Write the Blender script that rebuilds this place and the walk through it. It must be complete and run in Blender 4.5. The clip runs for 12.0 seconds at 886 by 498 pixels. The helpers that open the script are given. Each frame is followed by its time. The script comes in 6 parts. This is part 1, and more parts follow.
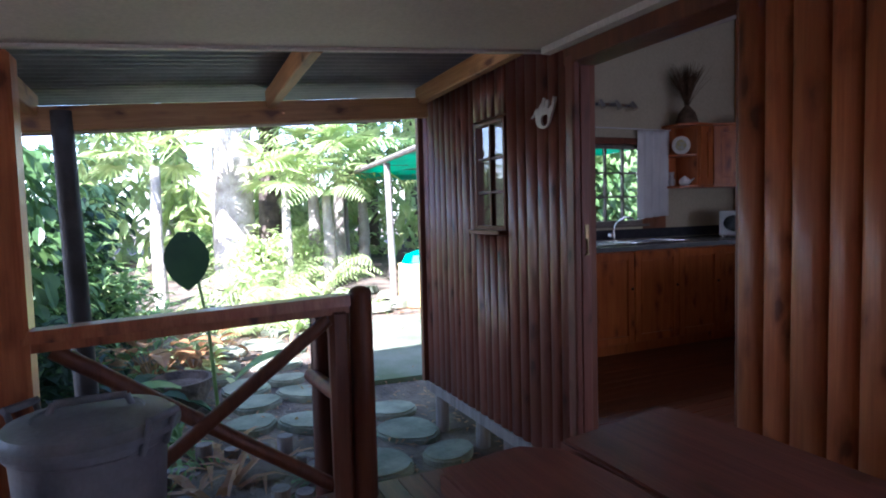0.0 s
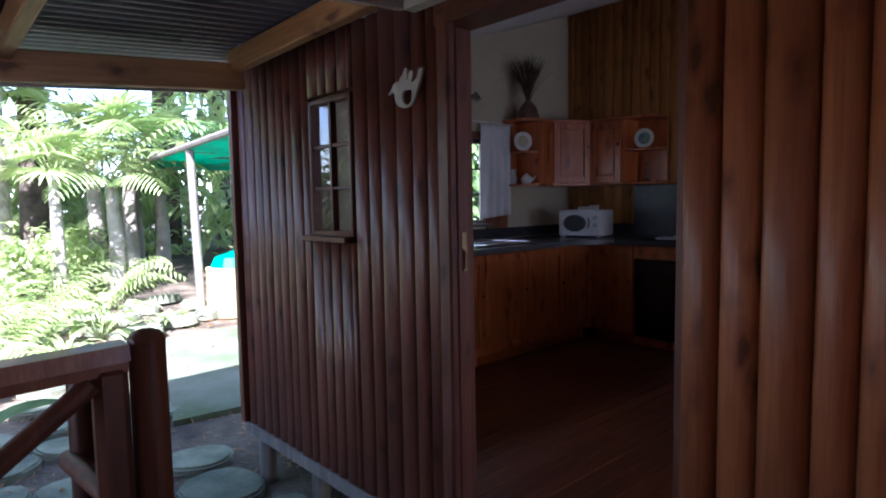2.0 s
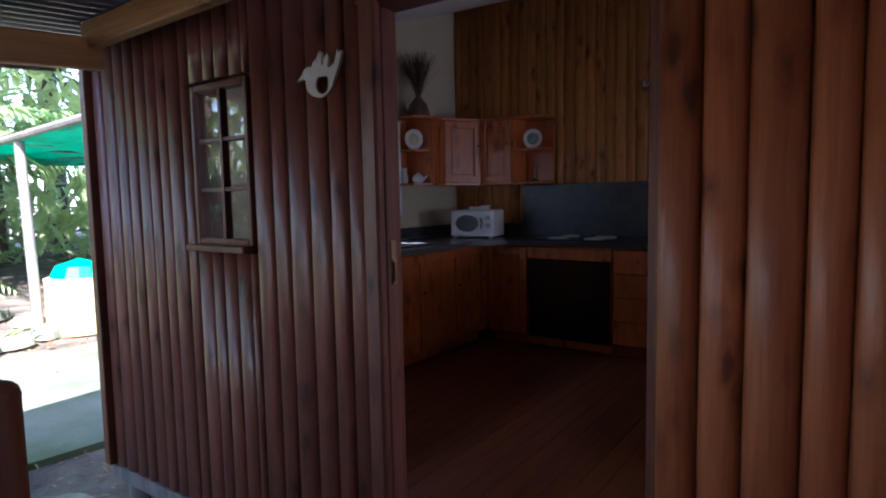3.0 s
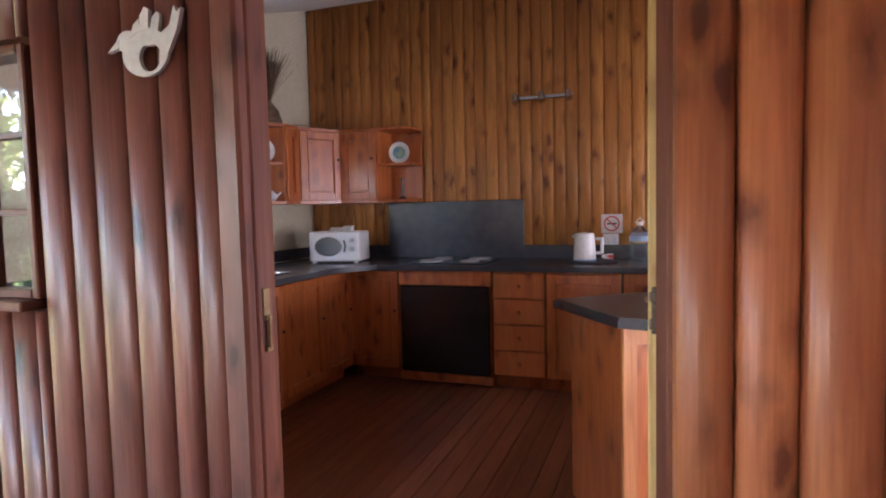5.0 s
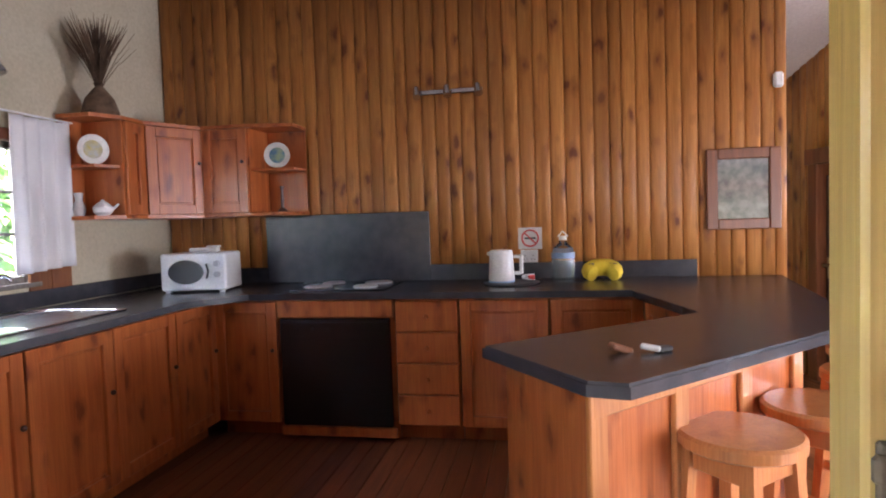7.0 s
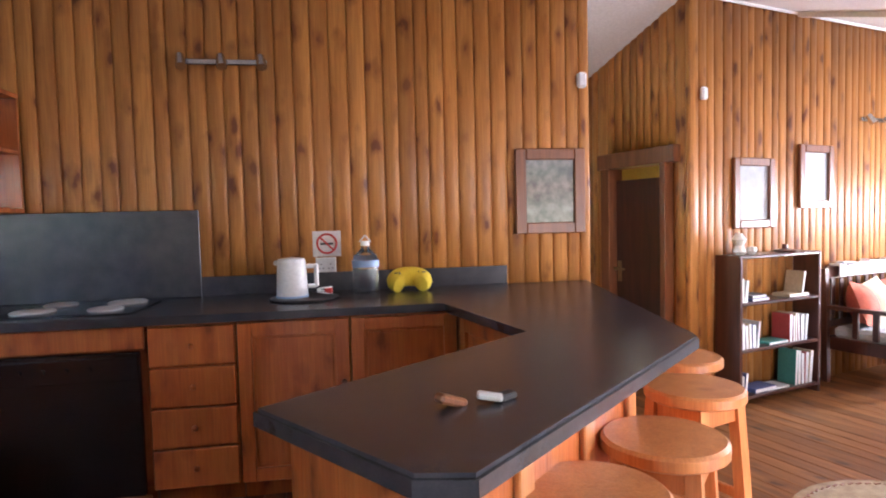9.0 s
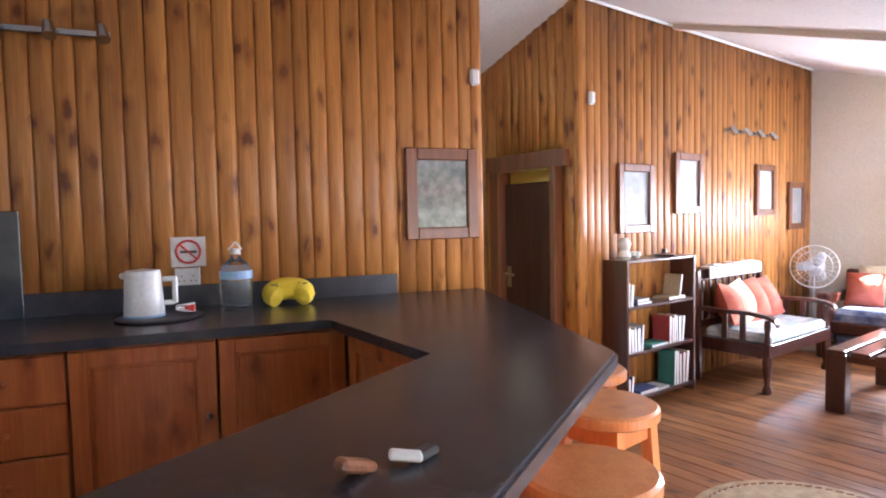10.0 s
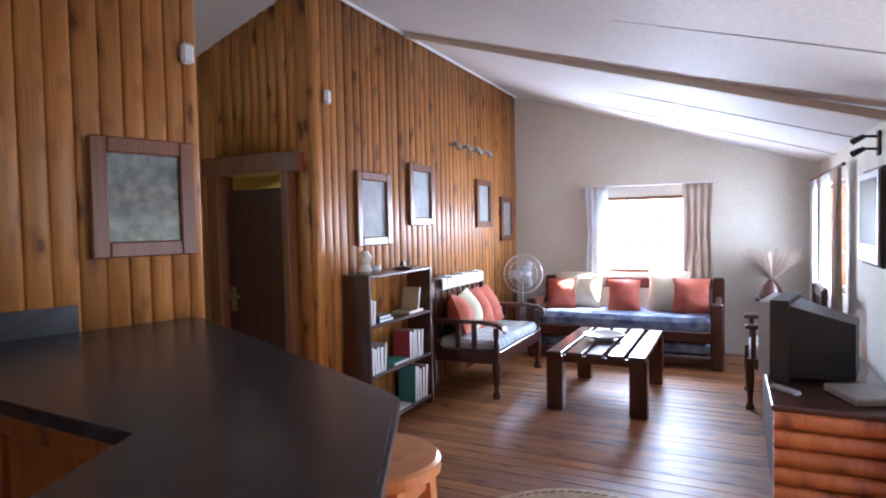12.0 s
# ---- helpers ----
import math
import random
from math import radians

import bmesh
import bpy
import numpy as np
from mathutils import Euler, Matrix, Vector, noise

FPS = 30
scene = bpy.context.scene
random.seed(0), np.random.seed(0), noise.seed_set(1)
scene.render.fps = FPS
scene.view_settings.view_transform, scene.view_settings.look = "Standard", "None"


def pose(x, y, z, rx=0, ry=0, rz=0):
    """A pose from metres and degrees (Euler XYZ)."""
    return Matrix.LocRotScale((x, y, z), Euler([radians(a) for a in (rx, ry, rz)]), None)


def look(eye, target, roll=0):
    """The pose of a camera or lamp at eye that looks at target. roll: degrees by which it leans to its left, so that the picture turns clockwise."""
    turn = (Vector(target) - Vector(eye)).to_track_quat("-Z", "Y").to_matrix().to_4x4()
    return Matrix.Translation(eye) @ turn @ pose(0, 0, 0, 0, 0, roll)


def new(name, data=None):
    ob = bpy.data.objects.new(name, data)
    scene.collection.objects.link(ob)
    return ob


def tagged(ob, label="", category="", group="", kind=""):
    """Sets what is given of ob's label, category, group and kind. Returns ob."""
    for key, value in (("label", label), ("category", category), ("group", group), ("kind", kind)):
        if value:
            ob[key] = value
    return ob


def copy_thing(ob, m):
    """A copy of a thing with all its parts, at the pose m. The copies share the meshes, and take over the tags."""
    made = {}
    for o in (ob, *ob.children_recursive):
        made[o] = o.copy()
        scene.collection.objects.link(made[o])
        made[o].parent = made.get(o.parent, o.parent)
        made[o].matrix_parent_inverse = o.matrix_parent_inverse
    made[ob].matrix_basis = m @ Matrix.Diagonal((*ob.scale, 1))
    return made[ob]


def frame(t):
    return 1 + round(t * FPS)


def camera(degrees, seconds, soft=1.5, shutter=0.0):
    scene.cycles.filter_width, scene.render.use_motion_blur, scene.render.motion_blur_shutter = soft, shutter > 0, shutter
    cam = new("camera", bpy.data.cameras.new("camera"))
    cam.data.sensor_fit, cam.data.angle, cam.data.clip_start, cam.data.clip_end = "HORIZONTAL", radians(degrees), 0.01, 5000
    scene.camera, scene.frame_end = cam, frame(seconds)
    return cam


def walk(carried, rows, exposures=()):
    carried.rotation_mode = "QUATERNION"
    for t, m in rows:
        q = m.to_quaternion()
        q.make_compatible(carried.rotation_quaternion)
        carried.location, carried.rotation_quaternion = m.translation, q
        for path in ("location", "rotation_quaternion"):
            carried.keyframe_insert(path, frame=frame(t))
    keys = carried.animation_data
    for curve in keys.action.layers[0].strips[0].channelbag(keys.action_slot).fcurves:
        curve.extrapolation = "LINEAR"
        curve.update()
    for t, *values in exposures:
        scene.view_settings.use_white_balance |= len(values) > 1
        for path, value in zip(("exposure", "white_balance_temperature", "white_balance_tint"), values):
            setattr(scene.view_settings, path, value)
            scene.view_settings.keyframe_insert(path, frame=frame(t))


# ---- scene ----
cam = camera(73.5, 12.0, 2.0)
PATH = [
    (0, (0.091, 0.774, 1.204), (-1.725, 1.602, 1.078), -1.54),
    (0.5, (-0.105, 0.795, 1.217), (-1.867, 1.732, 1.082), -1.10),
    (1, (-0.254, 0.858, 1.222), (-1.943, 1.919, 1.076), -0.94),
    (1.5, (-0.427, 0.950, 1.230), (-2.021, 2.149, 1.077), -1.07),
    (2, (-0.576, 1.015, 1.238), (-2.056, 2.351, 1.079), -0.99),
    (2.5, (-0.753, 1.035, 1.249), (-2.087, 2.516, 1.080), -1.00),
    (3, (-0.898, 1.050, 1.261), (-2.043, 2.681, 1.087), -1.09),
    (5, (-1.306, 1.424, 1.288), (-1.989, 3.299, 1.158), -1.35),
    (5.5, (-1.405, 1.562, 1.304), (-2.000, 3.468, 1.200), -1.71),
    (6, (-1.487, 1.681, 1.306), (-2.525, 5.665, 1.121), -1.16),
    (6.5, (-1.505, 1.931, 1.300), (-2.393, 5.781, 1.119), -1.54),
    (8.5, (-1.577, 2.499, 1.278), (-1.414, 4.489, 1.177), -1.59),
    (9, (-1.525, 2.680, 1.288), (-1.205, 4.651, 1.182), -1.43),
    (9.5, (-1.504, 2.827, 1.283), (-1.025, 4.766, 1.177), -1.37),
    (10, (-1.515, 2.969, 1.295), (-0.798, 4.833, 1.190), -1.19),
    (10.5, (-1.513, 3.079, 1.303), (-0.509, 4.806, 1.208), -1.11),
    (11, (-1.466, 3.197, 1.290), (-0.257, 4.788, 1.206), -1.16),
    (11.5, (-1.403, 3.310, 1.287), (-0.040, 4.771, 1.208), -1.22),
    (12, (-1.368, 3.390, 1.284), (0.115, 4.730, 1.205), -1.20),
]
EXPOSURES = [(0, 2.85, 5300, 28), (2.0, 2.65, 5300, 27), (3.2, 3.0, 5400, 26), (4.7, 4.8, 6100, 30), (6.7, 5.2, 6100, 24), (8.3, 5.45, 6100, 24), (10.0, 5.35, 5800, 18), (12, 4.4, 5300, 15)]
walk(cam, [(t, look(eye, target, roll)) for t, eye, target, roll in PATH], EXPOSURES)


# ---- light ----
world = bpy.data.worlds.new("world")
scene.world = world
world.use_nodes = True
wn = world.node_tree
sky = wn.nodes.new("ShaderNodeTexSky")
sky.sky_type, sky.sun_disc = "NISHITA", False
sky.sun_elevation, sky.sun_rotation = radians(42), radians(129)
wn.links.new(sky.outputs[0], wn.nodes["Background"].inputs[0])
wn.nodes["Background"].inputs[1].default_value = 0.14
sun_data = bpy.data.lights.new("sun", "SUN")
sun_data.energy, sun_data.angle, sun_data.color = 5.0, radians(0.6), (1.0, 0.94, 0.84)
sun = new("sun", sun_data)
sun.matrix_basis = look((5.0, -4.0, 5.77), (0, 0, 0))

LIV = pose(0.7, 6.17, 0, 0, 0, 16)      # the living room's own axes: u along its panelled wall, v into the house


def window_lamp(name, m, w, h, power, color=(0.9, 0.95, 1.0)):
    """Sky light at an opening, or added fill; looks along its own -z."""
    d = bpy.data.lights.new(name, "AREA")
    d.shape, d.size, d.size_y, d.energy, d.color = "RECTANGLE", w, h, power, color
    o = new(name, d)
    o.matrix_basis = m
    return o


# ---- materials ----
def mat(name, rough=0.5, metal=0.0):
    m = bpy.data.materials.new(name)
    m.use_nodes = True
    nt = m.node_tree
    b = nt.nodes["Principled BSDF"]
    b.inputs["Roughness"].default_value, b.inputs["Metallic"].default_value = rough, metal
    return m, nt, b


def node(nt, kind, **values):
    n = nt.nodes.new(kind)
    for k, v in values.items():
        n.inputs[k.replace("_", " ")].default_value = v
    return n


def ramp(nt, stops):
    r = nt.nodes.new("ShaderNodeValToRGB")
    e = r.color_ramp.elements
    while len(e) < len(stops):
        e.new(0.5)
    for x, (p, c) in zip(e, stops):
        x.position, x.color = p, (*c, 1)
    return r


def mixc(nt, fac, a, b, blend="MIX"):
    m = nt.nodes.new("ShaderNodeMix")
    m.data_type, m.blend_type = "RGBA", blend
    for sock, v in ((m.inputs[0], fac), (m.inputs[6], a), (m.inputs[7], b)):
        if isinstance(v, (float, int)):
            sock.default_value = v
        elif isinstance(v, tuple):
            sock.default_value = (*v, 1)
        else:
            nt.links.new(v, sock)
    return m.outputs[2]


def coords(nt, scale=(1, 1, 1), per_object=True):
    """Object coordinates, shifted at random from piece to piece."""
    tc = nt.nodes.new("ShaderNodeTexCoord")
    mp = nt.nodes.new("ShaderNodeMapping")
    mp.inputs["Scale"].default_value = scale
    nt.links.new(tc.outputs["Object"], mp.inputs["Vector"])
    if per_object:
        info = nt.nodes.new("ShaderNodeObjectInfo")
        mul = nt.nodes.new("ShaderNodeVectorMath")
        mul.operation = "SCALE"
        mul.inputs[0].default_value = (17.0, 31.0, 53.0)
        nt.links.new(info.outputs["Random"], mul.inputs["Scale"])
        nt.links.new(mul.outputs[0], mp.inputs["Location"])
    return mp.outputs[0]


def bump(nt, b, height, strength=0.3, distance=0.01):
    n = nt.nodes.new("ShaderNodeBump")
    n.inputs["Strength"].default_value, n.inputs["Distance"].default_value = strength, distance
    nt.links.new(height, n.inputs["Height"])
    nt.links.new(n.outputs[0], b.inputs["Normal"])


def wood(name, dark, light, knot=(0.09, 0.03, 0.012), axis=2, rough=0.35, knots=True, coat=0.0, vary=0.35):
    """Varnished timber with grain along one axis, knots and differences from piece to piece."""
    m, nt, b = mat(name, rough)
    st = [9.0, 9.0, 9.0]
    st[axis] = 0.7
    v = coords(nt, tuple(st))
    g = node(nt, "ShaderNodeTexNoise", Scale=2.2, Detail=6.0, Roughness=0.6, Distortion=0.6)
    nt.links.new(v, g.inputs["Vector"])
    r = ramp(nt, [(0.3, dark), (0.7, light)])
    nt.links.new(g.outputs["Fac"], r.inputs[0])
    col = r.outputs[0]
    fine = [70.0, 70.0, 70.0]
    fine[axis] = 2.5
    f = node(nt, "ShaderNodeTexNoise", Scale=2.0, Detail=3.0)
    nt.links.new(coords(nt, tuple(fine)), f.inputs["Vector"])
    fr = ramp(nt, [(0.3, (0.72, 0.68, 0.62)), (0.65, (1, 1, 1))])
    nt.links.new(f.outputs["Fac"], fr.inputs[0])
    col = mixc(nt, 0.7, col, fr.outputs[0], "MULTIPLY")
    if knots:
        ks = [10.0, 10.0, 10.0]
        ks[axis] = 5.0
        k = node(nt, "ShaderNodeTexVoronoi", Scale=1.0)
        kv = coords(nt, tuple(ks))
        wob = node(nt, "ShaderNodeTexNoise", Scale=1.7, Detail=3.0)
        nt.links.new(kv, wob.inputs["Vector"])
        shift = nt.nodes.new("ShaderNodeVectorMath")
        shift.operation = "MULTIPLY_ADD"
        shift.inputs[1].default_value = (0.7, 0.7, 0.7)
        nt.links.new(wob.outputs["Color"], shift.inputs[0])
        nt.links.new(kv, shift.inputs[2])
        nt.links.new(shift.outputs[0], k.inputs["Vector"])
        kr = ramp(nt, [(0.0, (1, 1, 1)), (0.13, (0.95, 0.95, 0.95)), (0.22, (0.45, 0.45, 0.45)), (0.42, (0, 0, 0))])
        nt.links.new(k.outputs["Distance"], kr.inputs[0])
        pick = ramp(nt, [(0.2, (0, 0, 0)), (0.4, (1, 1, 1))])
        nt.links.new(k.outputs["Color"], pick.inputs[0])
        col = mixc(nt, mixc(nt, 1.0, kr.outputs[0], pick.outputs[0], "MULTIPLY"), col, knot)
    info = nt.nodes.new("ShaderNodeObjectInfo")
    vr = ramp(nt, [(0.0, (1 - vary, 1 - vary * 1.1, 1 - vary * 1.2)), (1.0, (1, 1, 1))])
    nt.links.new(info.outputs["Random"], vr.inputs[0])
    col = mixc(nt, 1.0, col, vr.outputs[0], "MULTIPLY")
    nt.links.new(col, b.inputs["Base Color"])
    b.inputs["Coat Weight"].default_value = coat
    b.inputs["Coat Roughness"].default_value = 0.15
    bump(nt, b, f.outputs["Fac"], 0.25, 0.004)
    return m


def mottled(name, a, c, scale=6.0, rough=0.6, strength=0.2, metal=0.0, fine=60.0, distance=0.004):
    """A surface of two close tones at two scales, with a little relief."""
    m, nt, b = mat(name, rough, metal)
    v = coords(nt)
    n1 = node(nt, "ShaderNodeTexNoise", Scale=scale, Detail=5.0)
    n2 = node(nt, "ShaderNodeTexNoise", Scale=fine, Detail=3.0)
    nt.links.new(v, n1.inputs["Vector"])
    nt.links.new(v, n2.inputs["Vector"])
    r = ramp(nt, [(0.32, a), (0.68, c)])
    nt.links.new(n1.outputs["Fac"], r.inputs[0])
    r2 = ramp(nt, [(0.3, (0.82, 0.82, 0.82)), (0.7, (1, 1, 1))])
    nt.links.new(n2.outputs["Fac"], r2.inputs[0])
    nt.links.new(mixc(nt, 0.8, r.outputs[0], r2.outputs[0], "MULTIPLY"), b.inputs["Base Color"])
    bump(nt, b, n2.outputs["Fac"], strength, distance)
    return m


def leafy(name, a, c):
    """Leaves: two greens from plant to plant, with light through them."""
    m, nt, b = mat(name, 0.45)
    n1 = node(nt, "ShaderNodeTexNoise", Scale=5.0, Detail=4.0)
    nt.links.new(coords(nt), n1.inputs["Vector"])
    r = ramp(nt, [(0.3, a), (0.7, c)])
    nt.links.new(n1.outputs["Fac"], r.inputs[0])
    nt.links.new(r.outputs[0], b.inputs["Base Color"])
    tr = nt.nodes.new("ShaderNodeBsdfTranslucent")
    nt.links.new(r.outputs[0], tr.inputs[0])
    mx = nt.nodes.new("ShaderNodeMixShader")
    mx.inputs[0].default_value = 0.4
    nt.links.new(b.outputs[0], mx.inputs[1])
    nt.links.new(tr.outputs[0], mx.inputs[2])
    nt.links.new(mx.outputs[0], nt.nodes["Material Output"].inputs[0])
    return m


def clear(name, rough=0.0, tint=(1, 1, 1)):
    m, nt, b = mat(name, rough)
    b.inputs["Transmission Weight"].default_value = 1.0
    b.inputs["Base Color"].default_value = (*tint, 1)
    b.inputs["IOR"].default_value = 1.45
    return m


PINE = wood("honey_pine", (0.42, 0.16, 0.034), (0.67, 0.31, 0.08), knot=(0.15, 0.036, 0.010), coat=0.05, rough=0.46)
CABINET = wood("orange_pine", (0.42, 0.105, 0.026), (0.60, 0.19, 0.05), knot=(0.20, 0.045, 0.014), knots=True, coat=0.2, vary=0.15)
STOOL = wood("stool_pine", (0.50, 0.19, 0.06), (0.62, 0.27, 0.09), knot=(0.36, 0.12, 0.04), knots=True, coat=0.4, vary=0.1)
PALE = wood("pale_pine", (0.62, 0.42, 0.14), (0.72, 0.54, 0.22), knot=(0.45, 0.28, 0.10), coat=0.1, vary=0.1)
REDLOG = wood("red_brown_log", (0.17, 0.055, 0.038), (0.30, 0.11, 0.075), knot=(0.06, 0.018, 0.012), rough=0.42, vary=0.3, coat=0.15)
REDTRIM = wood("red_brown_trim", (0.12, 0.035, 0.018), (0.22, 0.07, 0.03), knots=False, rough=0.45, vary=0.2)
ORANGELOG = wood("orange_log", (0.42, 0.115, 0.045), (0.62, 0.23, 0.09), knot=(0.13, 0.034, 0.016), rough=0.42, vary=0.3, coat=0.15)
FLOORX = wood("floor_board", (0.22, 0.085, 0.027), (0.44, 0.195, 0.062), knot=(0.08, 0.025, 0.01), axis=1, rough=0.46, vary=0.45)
# kitchen boards, redder than FLOORX and darkened by shade put into the colour
KFLOOR = wood("shaded_red_floor_board", (0.13, 0.036, 0.015), (0.26, 0.082, 0.031), knots=False, axis=1, rough=0.4, vary=0.35)
DECKX = wood("red_table_board", (0.15, 0.045, 0.03), (0.26, 0.09, 0.055), axis=0, rough=0.38, vary=0.3)
DARKWOOD = wood("dark_mahogany", (0.045, 0.014, 0.010), (0.10, 0.032, 0.02), knots=False, rough=0.28, vary=0.2, coat=0.4)
RAFTER = wood("rafter_pine", (0.30, 0.14, 0.05), (0.46, 0.24, 0.09), axis=1, rough=0.6, vary=0.2)
FRAME = wood("picture_frame_wood", (0.17, 0.062, 0.026), (0.29, 0.11, 0.044), knots=False, rough=0.35, vary=0.3)
GREYWOOD = wood("grey_timber", (0.13, 0.12, 0.11), (0.27, 0.25, 0.23), knots=False, rough=0.8, vary=0.2)
BLACKPOST = mottled("black_painted_pole", (0.02, 0.022, 0.026), (0.05, 0.05, 0.06), 8, 0.6)
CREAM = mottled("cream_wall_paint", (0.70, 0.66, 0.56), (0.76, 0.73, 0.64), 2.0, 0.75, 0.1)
# darker than CREAM, to lower the kitchen side wall's brightness
KCREAM = mottled("darker_cream_paint", (0.50, 0.45, 0.32), (0.57, 0.52, 0.39), 2.0, 0.75, 0.1)
JOINT = mottled("grey_joint_filler", (0.36, 0.35, 0.34), (0.46, 0.45, 0.44), 4, 0.8, 0.05)
WHITE = mottled("white_ceiling_paint", (0.74, 0.73, 0.72), (0.80, 0.79, 0.78), 1.5, 0.7, 0.08)
SOFFIT = mottled("soffit_board_paint", (0.68, 0.63, 0.56), (0.78, 0.75, 0.70), 1.2, 0.7, 0.1)
COUNTER = mottled("charcoal_laminate", (0.034, 0.035, 0.044), (0.052, 0.053, 0.064), 14, 0.27, 0.08, fine=220)
BLACK = mottled("black_enamel", (0.008, 0.008, 0.009), (0.014, 0.014, 0.015), 5, 0.2, 0.03)
PLASTIC = mottled("white_plastic", (0.72, 0.73, 0.74), (0.78, 0.79, 0.80), 3, 0.35, 0.03)
GREYPL = mottled("charcoal_plastic", (0.03, 0.03, 0.033), (0.05, 0.05, 0.055), 4, 0.5, 0.1)
SILVER = mottled("silver_plastic", (0.42, 0.43, 0.45), (0.52, 0.53, 0.55), 4, 0.35, 0.05)
STEEL = mottled("brushed_steel", (0.52, 0.52, 0.53), (0.66, 0.66, 0.67), 10, 0.25, 0.05, metal=1.0)
BRASS = mottled("old_brass", (0.32, 0.25, 0.14), (0.45, 0.36, 0.2), 12, 0.4, 0.1, metal=1.0)
ZINC = mottled("corrugated_zinc", (0.16, 0.18, 0.20), (0.27, 0.29, 0.31), 3, 0.5, 0.1, metal=0.5)
CLOTHW = mottled("white_curtain_cloth", (0.74, 0.75, 0.78), (0.82, 0.83, 0.85), 5, 0.9, 0.2, fine=300)
CLOTHB = mottled("beige_curtain_cloth", (0.50, 0.40, 0.32), (0.60, 0.50, 0.42), 5, 0.9, 0.2, fine=300)
BLUECL = mottled("blue_patterned_cloth", (0.05, 0.07, 0.16), (0.30, 0.36, 0.48), 9, 0.9, 0.3)
PALECL = mottled("pale_blue_cushion_cloth", (0.30, 0.36, 0.38), (0.58, 0.60, 0.58), 14, 0.9, 0.3)
REDCL = mottled("terracotta_cushion_cloth", (0.42, 0.09, 0.06), (0.60, 0.17, 0.10), 8, 0.9, 0.3)
CREAMCL = mottled("cream_cushion_cloth", (0.62, 0.54, 0.36), (0.74, 0.66, 0.48), 7, 0.9, 0.3)
RUGM = mottled("woven_jute", (0.30, 0.22, 0.13), (0.46, 0.36, 0.22), 20, 0.95, 0.6, fine=160)
YELLOW = mottled("yellow_plush", (0.72, 0.50, 0.02), (0.82, 0.62, 0.05), 8, 0.9, 0.4, fine=200)
BINM = mottled("black_bin_rubber", (0.13, 0.14, 0.16), (0.22, 0.23, 0.26), 5, 0.55, 0.2)
SOIL = mottled("leaf_litter_soil", (0.05, 0.04, 0.03), (0.20, 0.16, 0.11), 3, 0.95, 0.9, fine=30, distance=0.03)
STONE = mottled("round_paving_stone", (0.13, 0.15, 0.10), (0.27, 0.29, 0.20), 5, 0.85, 0.4, fine=40, distance=0.01)
SLAB = mottled("mossy_concrete", (0.08, 0.11, 0.05), (0.20, 0.21, 0.17), 1.6, 0.9, 0.3, fine=50)
BARK = mottled("pale_bark", (0.24, 0.21, 0.17), (0.45, 0.41, 0.35), 5, 0.9, 0.8, fine=25, distance=0.03)
DARKBARK = mottled("dark_bark", (0.05, 0.04, 0.03), (0.14, 0.11, 0.08), 6, 0.9, 0.8, fine=25, distance=0.03)
# GREEN1 and above all GREEN2 are paled: the garden's sun glare as leaf colour
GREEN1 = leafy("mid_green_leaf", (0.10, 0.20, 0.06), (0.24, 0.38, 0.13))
GREEN2 = leafy("sun_paled_green_leaf", (0.30, 0.42, 0.14), (0.50, 0.58, 0.28))
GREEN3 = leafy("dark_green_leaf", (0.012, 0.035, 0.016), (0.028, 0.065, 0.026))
# GREEN1 darkened, to lower the brightness of the tall shrubs
GREEN4 = leafy("toned_down_green_leaf", (0.045, 0.11, 0.03), (0.11, 0.20, 0.06))
DRYLEAF = leafy("dry_brown_leaf", (0.24, 0.12, 0.05), (0.38, 0.22, 0.10))
NETM = leafy("green_shade_net", (0.0, 0.40, 0.29), (0.01, 0.55, 0.42))
OCHRE = mottled("ochre_plaster", (0.55, 0.40, 0.16), (0.66, 0.52, 0.24), 4, 0.85, 0.2)
GLASS = clear("window_glass")
BOTTLE = clear("bottle_plastic", 0.05, (0.86, 0.93, 0.97))
PAPER = mottled("white_paper", (0.68, 0.68, 0.66), (0.76, 0.76, 0.74), 6, 0.8, 0.05)
REDINK = mottled("red_ink", (0.55, 0.03, 0.03), (0.6, 0.05, 0.04), 6, 0.6, 0.02)
PHOTO = mottled("faded_landscape_print", (0.0, 0.005, 0.0), (0.34, 0.34, 0.27), 24, 0.35, 0.02, fine=25)


def landscape_print(m):
    """Pale green meadow below, dark wood with light trees above."""
    nt = m.node_tree
    b = nt.nodes["Principled BSDF"]
    old = b.inputs["Base Color"].links[0].from_socket
    tc = nt.nodes.new("ShaderNodeTexCoord")
    sep = nt.nodes.new("ShaderNodeSeparateXYZ")
    nt.links.new(tc.outputs["Object"], sep.inputs[0])
    mr = nt.nodes.new("ShaderNodeMapRange")
    mr.inputs[1].default_value, mr.inputs[2].default_value = -0.18, 0.18
    nt.links.new(sep.outputs["Z"], mr.inputs[0])
    band = ramp(nt, [(0.0, (0.24, 0.30, 0.20)), (0.22, (0.34, 0.40, 0.30)), (0.36, (0.10, 0.12, 0.08)), (0.55, (0.20, 0.16, 0.13)), (0.8, (0.10, 0.15, 0.14)), (1.0, (0.30, 0.34, 0.36))])
    nt.links.new(mr.outputs[0], band.inputs[0])
    nt.links.new(mixc(nt, 0.42, old, band.outputs[0]), b.inputs["Base Color"])


